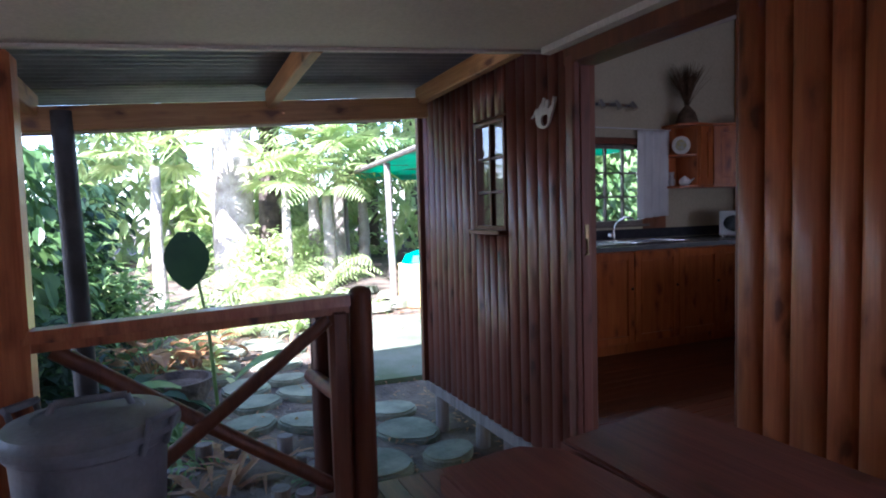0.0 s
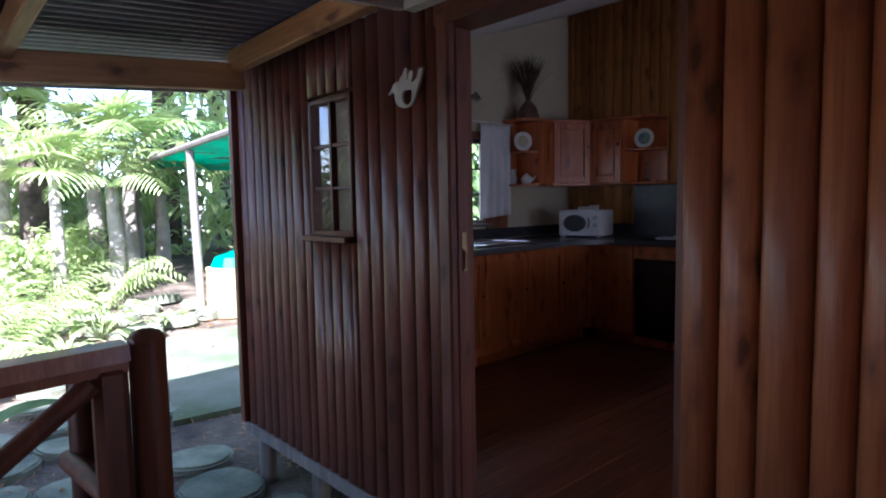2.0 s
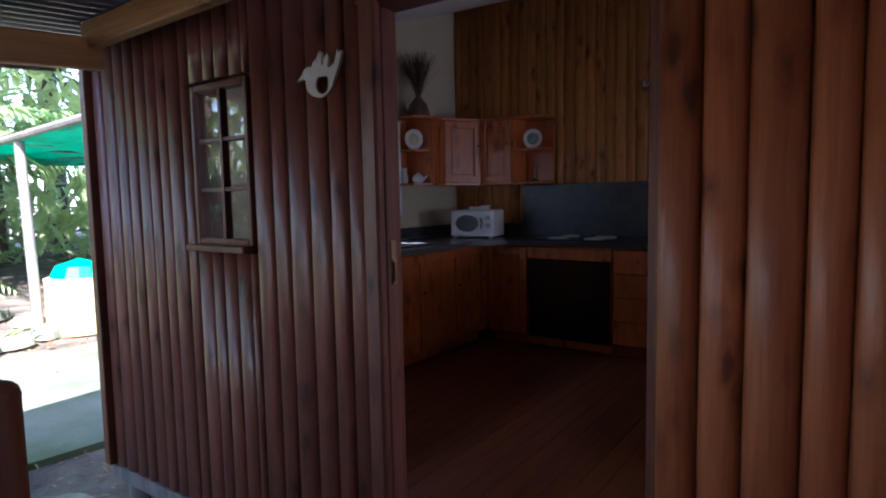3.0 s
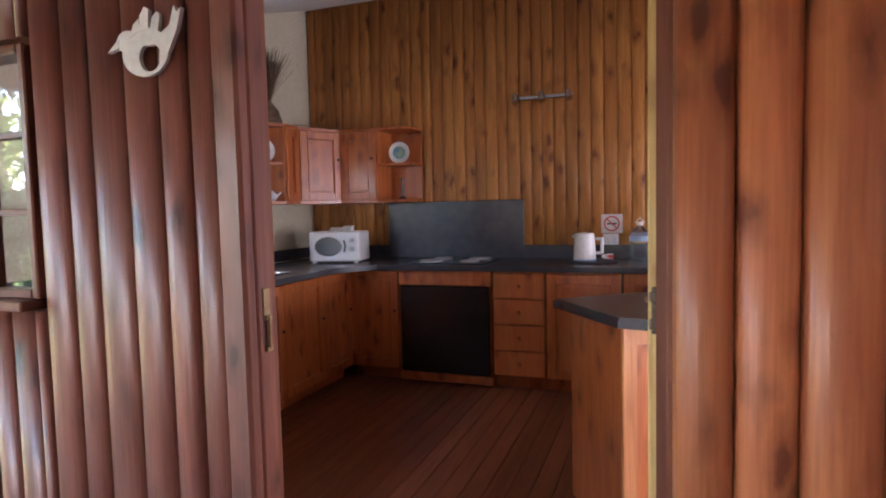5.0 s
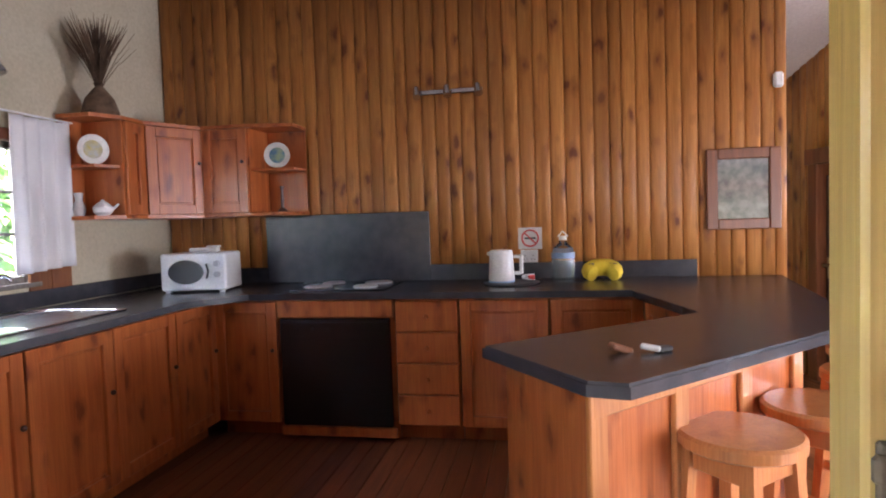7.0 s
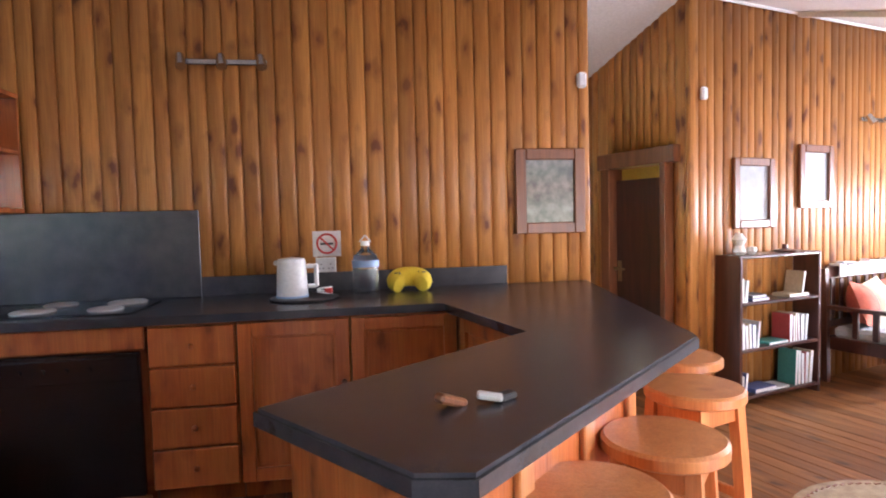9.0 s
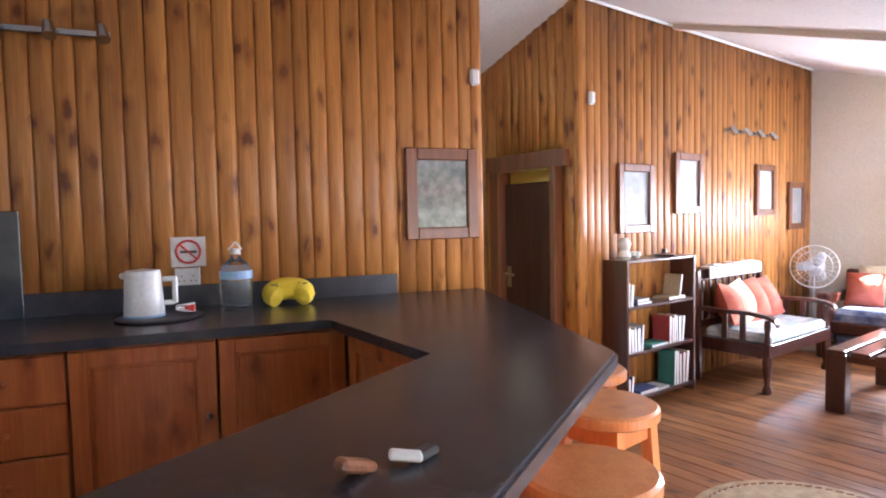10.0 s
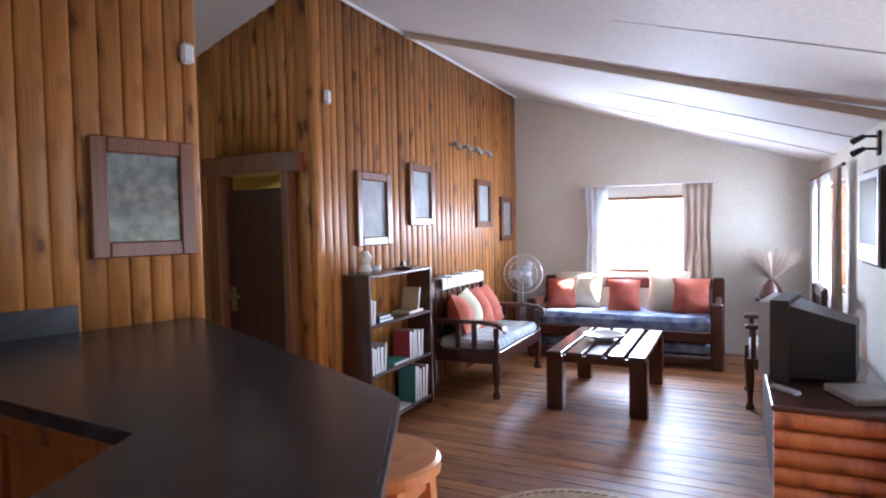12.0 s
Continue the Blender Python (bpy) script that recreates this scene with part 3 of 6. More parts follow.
lfloor = structure(Shape().slab(cx, -0.02, FZ - 0.012).done("floor_living", DARKWOOD), "honey-brown varnished living room board floor", "floor")

# ---- veranda ----
deck = structure(Shape().slab([(-2.5, -3.0), (3.0, -3.0), (3.0, YF + 0.05), (-2.5, YF + 0.05)], DECK - 0.12, DECK - 0.01).done("floor_deck", REDTRIM), "red-brown timber veranda deck", "floor")


def soffit_z(y):
    return 1.965 - 0.075 * (2.45 - y)


sloped("ceiling_veranda", [(-2.34, -3.2, soffit_z(-3.2)), (3.2, -3.2, soffit_z(-3.2)), (3.2, 2.46, soffit_z(2.46)), (-2.34, 2.46, soffit_z(2.46))], SOFFIT, "off-white painted veranda ceiling boards", thick=0.03)
structure(Shape().hull([(-2.37, -3.2, soffit_z(-3.2) - 0.012), (-2.34, -3.2, soffit_z(-3.2) - 0.012), (-2.34, 2.44, soffit_z(2.44) - 0.012), (-2.37, 2.44, soffit_z(2.44) - 0.012)],
                       [(-2.37, -3.2, soffit_z(-3.2) + 0.03), (-2.34, -3.2, soffit_z(-3.2) + 0.03), (-2.34, 2.44, soffit_z(2.44) + 0.03), (-2.37, 2.44, soffit_z(2.44) + 0.03)]).done("trim_soffit", WHITE), "white edge strip of the veranda ceiling", "trim")
structure(Shape().hull([(-2.3, 2.40, soffit_z(2.4) - 0.03), (3, 2.40, soffit_z(2.4) - 0.03), (3, 2.45, soffit_z(2.4) - 0.03), (-2.3, 2.45, soffit_z(2.4) - 0.03)],
                       [(-2.3, 2.40, soffit_z(2.4) + 0.0), (3, 2.40, soffit_z(2.4) + 0.0), (3, 2.45, soffit_z(2.4) + 0.0), (-2.3, 2.45, soffit_z(2.4) + 0.0)]).done("trim_cornice", WHITE), "white cornice strip above the log wall", "trim")


def corrugated(name, x0, x1, y0, y1, zf, pitch=0.076, amp=0.009):
    """Corrugated sheet, ridges along y."""
    bm = bmesh.new()
    n = int((x1 - x0) / pitch * 6)
    rows = []
    for y in (y0, y1):
        rows.append([bm.verts.new((x0 + (x1 - x0) * i / n, y, zf(x0 + (x1 - x0) * i / n, y) + amp * math.sin(2 * math.pi * (x1 - x0) * i / n / pitch))) for i in range(n + 1)])
    for i in range(n):
        bm.faces.new((rows[0][i], rows[0][i + 1], rows[1][i + 1], rows[1][i]))
    me = bpy.data.meshes.new(name)
    bm.to_mesh(me)
    bm.free()
    me.materials.append(ZINC)
    me.polygons.foreach_set("use_smooth", [True] * len(me.polygons))
    o = new(name, me)
    so = o.modifiers.new("thickness", "SOLIDIFY")
    so.thickness = 0.003
    return o


# two unseen walls, added to block light from the right and behind
structure(Shape().box((3.06, -0.3, 0.9), (0.1, 5.5, 2.0), 0).done("wall_veranda_end", REDTRIM), "unseen added wall shading the veranda's end", "wall")
structure(Shape().box((0.25, -3.08, 0.85), (5.5, 0.1, 1.9), 0).done("wall_veranda_back", REDTRIM), "unseen added wall shading the veranda from behind", "wall")
roofz = lambda x, y: soffit_z(y) + 0.09 + 0.02 * (x + 3.6)
structure(corrugated("roof_veranda", -4.0, -2.2, -3.2, 2.8, roofz), "grey corrugated iron veranda roof sheets", "roof")


def beam(name, p, q, w, h, material, label):
    p, q = Vector(p), Vector(q)
    d = q - p
    r = d.to_track_quat("Y", "Z").to_matrix().to_4x4()
    o = Shape().box((0, d.length / 2, 0), (w, d.length, h), 0.006).done(name, material, m=Matrix.Translation(p) @ r)
    return structure(o, label, "beam")


beam("beam_eaves", (-3.6, -3.2, soffit_z(-3.2) - 0.06), (-3.6, 2.36, soffit_z(2.36) - 0.06), 0.06, 0.13, RAFTER, "rough pine eaves beam under iron roof")
beam("fascia_eaves", (-3.66, -3.2, soffit_z(-3.2) - 0.10), (-3.66, 2.2, soffit_z(2.2) - 0.10), 0.02, 0.07, SOFFIT, "weathered pale fascia board along the eaves")
for y in (2.32, 1.35, 0.15, -1.2):
    beam("rafter", (-3.62, y, soffit_z(y) + 0.015), (-2.36, y, soffit_z(y) + 0.04), 0.055, 0.11, RAFTER, "rough pine rafter under the iron roof")

post = thing("roof_pole", pose(-3.58, 0.30, GROUND), "tall black painted pole holding the veranda roof", "post")
Shape().tube((0, 0.03, 0), (0, -0.02, 2.2), 0.06, 0.052, 14).done("pole", BLACKPOST, post, True)
lpost = thing("veranda_post", pose(-2.42, 0.24, DECK), "square red-brown veranda post beside the railing", "post")
Shape().box((0, 0, 0.91), (0.13, 0.13, 1.84), 0.012).done("post", ORANGELOG, lpost)

rail = thing("veranda_railing", pose(-2.40, 0, DECK), "red-brown log railing with crossed braces and end post", "railing")
Shape().hull([(-0.06, 0.28, 0.82), (0.05, 0.28, 0.82), (0.05, 1.45, 0.855), (-0.06, 1.45, 0.855)], [(-0.05, 0.28, 0.865), (0.04, 0.28, 0.865), (0.04, 1.45, 0.90), (-0.05, 1.45, 0.90)]).done("top_rail", ORANGELOG, rail)
Shape().hull([(-0.03, 0.28, 0.785), (0.025, 0.28, 0.785), (0.025, 1.45, 0.82), (-0.03, 1.45, 0.82)], [(-0.03, 0.28, 0.819), (0.025, 0.28, 0.819), (0.025, 1.45, 0.854), (-0.03, 1.45, 0.854)]).done("under_rail", ORANGELOG, rail)
Shape().tube((0.02, 1.50, -0.3), (0.02, 1.50, 0.90), 0.052, 0.05, 14).ball((0.02, 1.5, 0.90), (0.052, 0.052, 0.035)).done("end_post", REDTRIM, rail, True)
Shape().box((0.0, 1.405, 0.36), (0.07, 0.09, 0.96), 0.02).done("inner_post", REDTRIM, rail)
for p, q in (((0.01, 0.36, 0.06), (0.01, 1.36, 0.80)), ((-0.03, 0.36, 0.78), (-0.03, 1.36, 0.06))):
    Shape().tube(p, q, 0.032, 0.03, 10).done("brace", REDTRIM, rail, True)
Shape().tube((-0.4, 1.36, 0.46), (0.0, 1.40, 0.46), 0.035, 0.035, 10).done("stub", REDTRIM, rail, True)
gp = thing("garden_pole", pose(-2.78, 1.42, GROUND), "short dark wooden pole standing beside the deck", "post")
Shape().tube((0, 0, 0), (0, 0, 1.17), 0.065, 0.06, 14).done("pole", DARKWOOD, gp, True)

# stilts under the cabin
for i, (x, y) in enumerate([(-3.86, YF + 0.08), (-3.45, YF + 0.2), (-2.9, YF + 0.1), (-3.86, 4.2)]):
    st = thing("stilt", pose(x, y, GROUND), "grey timber stilt under the raised cabin", "post", "stilts under the cabin")
    Shape().tube((0, 0, 0), (0, 0, 0.36), 0.05, 0.048, 12).done("stump", GREYWOOD, st, True)

bn = thing("dustbin", pose(-2.04, 0.51, DECK) @ Matrix.Diagonal((0.93, 0.93, 1.05, 1)), "round black rubber dustbin with a lid on the deck", "dustbin")
Shape().lathe((0, 0, 0), [(0.19, 0), (0.2, 0.01), (0.235, 0.52), (0.25, 0.53), (0.25, 0.56)], 32).done("body", BINM, bn, True)
Shape().lathe((0, 0, 0.555), [(0.268, 0), (0.282, 0.004), (0.282, 0.022), (0.262, 0.028), (0.25, 0.045), (0.17, 0.062), (0.165, 0.055), (0.0005, 0.065)], 32).done("lid", BINM, bn, True)
Shape().tube((-0.06, -0.11, 0.64), (-0.06, 0.11, 0.64), 0.012).tube((-0.06, -0.11, 0.64), (-0.05, -0.13, 0.60), 0.012).tube((-0.06, 0.11, 0.64), (-0.05, 0.13, 0.60), 0.012).done("lid_handle", BINM, bn, True)
for sx in (-1, 1):
    d = Vector((math.cos(0.9), math.sin(0.9), 0)) * 0.25 * sx
    e = Vector((-math.sin(0.9), math.cos(0.9), 0)) * 0.055
    o3 = Vector((0, 0, 0.52))
    k = d * 0.16
    Shape().tube(d - e + o3, d - e + k + o3 + Vector((0, 0, 0.10)), 0.011).tube(d + e + o3, d + e + k + o3 + Vector((0, 0, 0.10)), 0.011).tube(d - e * 1.2 + k + o3 + Vector((0, 0, 0.10)), d + e * 1.2 + k + o3 + Vector((0, 0, 0.10)), 0.013).done("side_handle", BINM, bn, True)

# heavy plank table on the veranda
tb = thing("plank_table", pose(0, 0, DECK), "heavy red-brown plank table on the veranda", "table")
tz = 0.62 - DECK
for y0, y1, x0, bow in ((1.30, 1.63, -1.13, 0.02), (1.645, 2.10, -1.15, 0.07)):
    out = [(0.9, y0), (0.9, y1), (x0 + 0.25, y1), (x0 + 0.05, y1 - 0.01), (x0 - bow, y1 - 0.1 * (1 if bow < .05 else 0.5)), (x0, (y0 + y1) / 2), (x0 + 0.02, y0)]
    Shape().slab(out, tz - 0.055, tz, 0.008).done("plank", DECKX, tb)
for x in (-0.85, 0.6):
    Shape().box((x, 1.42, (tz - 0.06) / 2), (0.1, 0.1, tz - 0.06)).box((x, 1.9, (tz - 0.06) / 2), (0.1, 0.1, tz - 0.06)).box((x, 1.68, tz - 0.1), (0.08, 0.66, 0.09)).done("trestle", REDTRIM, tb)

# small framed sign beside the table, and the white bird on the wall
fs = thing("framed_sign", pose(-0.80, YF - 0.006, 1.52), "small green-framed notice on the log wall", "sign")
Shape().box((0.1, 0, 0.1), (0.2, 0.014, 0.26), 0.003).done("board", PAPER, fs)
fb = Shape()
for x in (0.006, 0.194):
    fb.box((x, -0.004, 0.1), (0.014, 0.022, 0.27), 0.003)
fb.box((0.1, -0.004, 0.236), (0.2, 0.022, 0.014), 0.003).box((0.1, -0.004, -0.036), (0.2, 0.022, 0.014), 0.003).done("frame", GREYWOOD, fs)

bird = thing("bird_ornament", pose(-2.355, YF - 0.008, 1.650), "white flat wooden bird with heart-shaped hole", "ornament")


def bird_plate():
    """A flat bird: ring-shaped body with a heart hole, raised tail, wing feathers and beak."""
    sh = Shape()
    bm = sh.bm
    n = 28
    outer, inner = [], []
    for i in range(n):
        a = 2 * math.pi * i / n
        outer.append((0.058 * math.cos(a), 0.052 * math.sin(a) - 0.004))
        h = 0.024 * (1 - 0.35 * math.sin(a)) * (1 - 0.28 * max(0.0, math.cos(a - math.pi / 2)) ** 6)
        inner.append((0.012 + h * math.cos(a) * 1.05, -0.006 + h * math.sin(a) * 1.25))
    for (y) in (-0.006,):
        ro = [[bm.verts.new((x, y + d, z)) for x, z in outer] for d in (0, 0.01)]
        ri = [[bm.verts.new((x, y + d, z)) for x, z in inner] for d in (0, 0.01)]
        for i in range(n):
            j = (i + 1) % n
            bm.faces.new((ro[0][i], ro[0][j], ri[0][j], ri[0][i]))
            bm.faces.new((ro[1][j], ro[1][i], ri[1][i], ri[1][j]))
            bm.faces.new((ro[0][j], ro[0][i], ro[1][i], ro[1][j]))
            bm.faces.new((ri[0][i], ri[0][j], ri[1][j], ri[1][i]))

    def blade(pts):
        f = [bm.verts.new((x, -0.007, z)) for x, z in pts]
        g = [bm.verts.new((x, 0.004, z)) for x, z in pts]
        k = len(pts)
        bm.faces.new(f), bm.faces.new(g[::-1])
        for i in range(k):
            bm.faces.new((f[i], f[(i + 1) % k], g[(i + 1) % k], g[i]))
    blade([(0.035, -0.03), (0.060, -0.008), (0.082, 0.035), (0.094, 0.078), (0.082, 0.070), (0.076, 0.084), (0.064, 0.045), (0.040, 0.03)])
    blade([(-0.01, 0.04), (0.012, 0.045), (0.014, 0.084), (0.004, 0.092), (-0.008, 0.074)])
    blade([(0.015, 0.04), (0.035, 0.035), (0.042, 0.066), (0.035, 0.078), (0.022, 0.066)])
    blade([(-0.035, 0.03), (-0.008, 0.045), (-0.012, 0.068), (-0.025, 0.058)])
    sh.ball((-0.048, -0.001, 0.026), (0.028, 0.006, 0.024))
    blade([(-0.095, 0.005), (-0.066, 0.012), (-0.064, 0.032)])
    return sh


bird_plate().done("bird_plate", PLASTIC, bird, m=Matrix.Diagonal((1.12, 1, 1.0, 1)))

# ---- daylight in the openings, with added fill lamps ----
pf = LIV @ Vector((FU + 0.16, -1.36, 1.2))
# hidden above the kitchen window, stands in for the sky light through it
window_lamp("sky_fill_kitchen", look((XS - 0.6, 4.2, 2.45), (-2.9, 4.3, 0.6)), 1.2, 0.8, 4.0)
window_lamp("daylight_end_window", look(pf, LIV @ Vector((0, -1.36, 1.0))), 0.75, 0.75, 7)
ptv = LIV @ Vector((2.5, TV - 0.16, 1.15))
window_lamp("daylight_side_window", look(ptv, LIV @ Vector((2.3, 0, 0.9))), 1.0, 0.8, 2.6)
# fill lamp in the added corner opening, lights the stools and bar
mid = (c0 + c1) / 2 + Vector((0.1, -0.12, 1.0))
window_lamp("fill_corner_opening", look(mid, mid + Vector((-1.0, 1.15, 0.0))), gl - 0.3, 1.7, 2.1, (1.0, 0.96, 0.9))

# unseen lamp inside the bedroom, added to brighten its yellow wall
pbd = LIV @ Vector((0.7, 1.3, 1.7))
window_lamp("fill_bedroom", look(pbd, LIV @ Vector((0.75, 1.0, 0.0))), 0.5, 0.5, 0.25, (1.0, 0.9, 0.6))

# ---- kitchen ----
CT = 0.90
TOP = [(-4.195, 5.995), (-4.195, 2.7), (-3.45, 2.7), (-3.45, 5.05), (-3.25, 5.33), (-1.09, 5.33), (-1.08, 5.22), (-0.93, 4.58), (-1.73, 3.95), (-1.44, 3.555), (-1.34, 3.535), (-0.45, 4.36), (-0.44, 4.42), (-0.13, 5.995)]
ctop = thing("kitchen_worktop", pose(0, 0, 0), "charcoal grey laminate worktop with angled breakfast bar", "worktop")
Shape().slab(TOP, CT - 0.038, CT, 0.008).done("worktop", COUNTER, ctop, True)
sp = Shape().slab([(-4.19, 5.975), (-0.62, 5.975), (-0.62, 5.99), (-4.19, 5.99)], CT + 0.001, CT + 0.105)
sp.box((-4.185, 4.3, CT + 0.05), (0.016, 3.2, 0.09), 0.002)
sp.done("upstand", COUNTER, ctop)
splash = thing("splashback", pose(0, 0, 0), "large charcoal splashback panel behind the hob", "splashback")
Shape().box((-2.86, 5.965, 1.13), (1.15, 0.016, 0.46), 0.003).done("panel", COUNTER, splash)


def door_front(parent, m, w, h, name="door", knob=True):
    """A framed cupboard door with a sunk panel; x along the face, its face towards -y, lower left corner at the origin."""
    d = Shape()
    t = 0.06
    for x in (t / 2 + 0.003, w - t / 2 - 0.003):
        d.box((x, 0, h / 2), (t, 0.02, h - 0.006), 0.003)
    for z in (t / 2 + 0.003, h - t / 2 - 0.003):
        d.box((w / 2, 0, z), (w - 2 * t - 0.006, 0.02, t), 0.003)
    d.box((w / 2, 0.006, h / 2), (w - 2 * t - 0.03, 0.008, h - 2 * t - 0.03), 0.003)
    d.box((w / 2, 0.009, h / 2), (w - 2 * t, 0.004, h - 2 * t), 0)
    o = d.done(name, CABINET, parent, m=m)
    if knob:
        Shape().ball((w - 0.03, -0.02, h * 0.6), (0.012, 0.012, 0.012)).done("knob", DARKWOOD, o, True)
    return o


def base_unit(label, origin, rot, w, depth, fronts, name="base_cupboard"):
    """A base unit: carcass, plinth and fronts (x, z, w, h, kind)."""
    o = thing(name, pose(*origin, FZ, 0, 0, rot), label, "cupboard", "fitted kitchen base units")
    Shape().box((w / 2, depth / 2 + 0.012, 0.475), (w - 0.002, depth - 0.02, 0.71), 0.002).box((w / 2, depth / 2 + 0.05, 0.06), (w, depth - 0.06, 0.115), 0).done("carcass", CABINET, o)
    for x, z, fw, fh, kind in fronts:
        if kind == "drawer":
            f = Shape().box((fw / 2, 0, fh / 2), (fw - 0.008, 0.02, fh - 0.008), 0.005).done("drawer_front", CABINET, o, m=Matrix.Translation((x, 0, z)))
            Shape().ball((fw / 2, -0.018, fh / 2), (0.013, 0.012, 0.013)).done("knob", CABINET, f, True)
        else:
            door_front(o, Matrix.Translation((x, 0, z)), fw, fh)
    return o


# back run, from the corner to the bar
YB = 5.375
base_unit("orange pine corner cupboard beside the oven", (-3.50, YB), 0, 0.40, 0.6, [(0.0, 0.10, 0.40, 0.72, "door")])
ov = thing("oven_housing", pose(-3.10, YB, FZ), "orange pine housing with a built-in black oven", "oven")
Shape().box((0.355, 0.31, 0.47), (0.708, 0.58, 0.715), 0.002).box((0.355, 0.33, 0.06), (0.71, 0.54, 0.115), 0).box((0.355, 0.0, 0.775), (0.70, 0.022, 0.10), 0.004).box((0.355, 0.0, 0.055), (0.70, 0.022, 0.06), 0.004).done("carcass", CABINET, ov)
Shape().box((0.355, -0.005, 0.405), (0.665, 0.03, 0.63), 0.006).done("oven_door", BLACK, ov)
Shape().box((0.355, -0.022, 0.65), (0.655, 0.008, 0.10), 0.003).done("control_panel", BLACK, ov)
for i in range(5):
    Shape().tube((0.13 + 0.09 * i, -0.024, 0.655), (0.13 + 0.09 * i, -0.036, 0.655), 0.012, 0.011, 14).done("oven_knob", BLACK, ov, True)
base_unit("stack of four orange pine kitchen drawers", (-2.385, YB), 0, 0.365, 0.6, [(0, 0.10 + 0.18 * i, 0.365, 0.18, "drawer") for i in range(4)], "drawer_unit")
base_unit("orange pine base cupboard with sunk panel doors", (-2.015, YB), 0, 0.49, 0.6, [(0, 0.10, 0.49, 0.72, "door")])
base_unit("orange pine base cupboard beside the bar", (-1.52, YB), 0, 0.49, 0.6, [(0, 0.10, 0.49, 0.72, "door")])
# side run under the window
for i, y in enumerate((4.985, 4.52, 4.05, 3.58, 3.11)):
    base_unit("orange pine base cupboard under the kitchen window", (-3.50, y - 0.465), 90, 0.465, 0.62, [(0, 0.10, 0.465, 0.72, "door")])
base_unit("orange pine corner base cupboard", (-3.50, 4.987), 90, 0.385, 0.62, [(0, 0.10, 0.385, 0.72, "door")])
# the bar's body
bar = thing("breakfast_bar_body", pose(0, 0, FZ), "orange pine panelled body of the breakfast bar", "breakfast bar")
Shape().slab([(-1.66, 3.985), (-1.43, 3.655), (-0.64, 4.44), (-0.30, 5.95), (-1.0, 5.95), (-1.02, 5.25), (-0.90, 4.60)], 0.0, CT - 0.04 - FZ).done("panel", CABINET, bar)
ball = Shape()
dirv = (Vector((-0.64, 4.44, 0)) - Vector((-1.43, 3.655, 0)))
for f in (0.02, 0.34, 0.66, 0.97):
    p = Vector((-1.43, 3.655, 0)) + dirv * f
    ball.box((p.x + 0.006, p.y - 0.006, 0.43), (0.07, 0.018, 0.85), 0.004, pose(0, 0, 0, 0, 0, 45))
pm = Vector((-1.43, 3.655, 0)) + dirv * 0.5
ball.box((pm.x + 0.006, pm.y - 0.006, 0.80), (dirv.length, 0.016, 0.11), 0.004, pose(0, 0, 0, 0, 0, 45))
ball.done("batten", STOOL, bar)
ibd = thing("bar_cupboard", pose(-1.025, 5.33, FZ, 0, 0, -78), "red-brown panel door inside the bar corner", "cupboard")
door_front(ibd, Matrix.Translation((0.06, -0.02, 0.1)), 0.55, 0.72, knob=False)


def stool(m):
    o = thing("bar_stool", m, "round-topped varnished orange pine bar stool", "stool", "bar stools along the breakfast bar")
    h = 0.60
    Shape().lathe((0, 0, h), [(0.158, 0), (0.17, 0.008), (0.17, 0.036), (0.16, 0.045), (0.001, 0.046)], 36).done("seat", STOOL, o, True)
    for sx in (-1, 1):
        for sy in (-1, 1):
            Shape().hull([(sx * 0.125 + a, sy * 0.125 + b, 0) for a, b in ((-.02, -.02), (.02, -.02), (.02, .02), (-.02, .02))],
                         [(sx * 0.095 + a, sy * 0.095 + b, h) for a, b in ((-.02, -.02), (.02, -.02), (.02, .02), (-.02, .02))]).done("leg", STOOL, o)
    for s in (-1, 1):
        Shape().box((0, s * 0.115, 0.2), (0.2, 0.02, 0.035)).done("stretcher", STOOL, o)
        Shape().box((s * 0.112, 0, 0.26), (0.02, 0.2, 0.035)).done("stretcher", STOOL, o)
        Shape().box((0, s * 0.096, h - 0.04), (0.18, 0.02, 0.06)).done("apron", STOOL, o)
        Shape().box((s * 0.096, 0, h - 0.04), (0.02, 0.15, 0.06)).done("apron", STOOL, o)
    return o


first = stool(pose(-1.0, 3.90, FZ, 0, 0, 40))
for x, y, r in ((-0.68, 4.17, 48), (-0.33, 4.58, 20), (-0.13, 5.0, 60)):
    copy_thing(first, pose(x, y, FZ, 0, 0, r))

# wall cupboards
wc = thing("wall_cupboard", pose(0, 0, 0), "orange pine corner wall cupboards with open end shelves", "cupboard")
Z0, Z1 = 1.385, 1.93
Shape().slab([(-4.19, 5.98), (-4.19, 5.20), (-3.92, 5.20), (-3.92, 5.38), (-3.73, 5.70), (-3.40, 5.70), (-3.40, 5.98)], Z0, Z1).done("carcass", CABINET, wc)
top_trim = Shape().slab([(-4.19, 5.98), (-4.19, 5.03), (-3.98, 5.03), (-3.90, 5.18), (-3.90, 5.37), (-3.72, 5.68), (-3.40, 5.68), (-3.12, 5.76), (-3.12, 5.98)], Z1 + 0.001, Z1 + 0.022)
top_trim.slab([(-4.19, 5.98), (-4.19, 5.03), (-3.98, 5.03), (-3.90, 5.18), (-3.90, 5.37), (-3.72, 5.68), (-3.40, 5.68), (-3.12, 5.76), (-3.12, 5.98)], Z0 - 0.022, Z0 - 0.001)
top_trim.slab([(-4.19, 5.20), (-4.19, 5.05), (-3.98, 5.05), (-3.93, 5.19)], 1.655, 1.672).slab([(-3.40, 5.72), (-3.13, 5.78), (-3.13, 5.98), (-3.40, 5.98)], 1.655, 1.672)
top_trim.box((-4.182, 5.115, 1.66), (0.012, 0.17, 0.54), 0).box((-3.26, 5.972, 1.66), (0.27, 0.012, 0.54), 0)
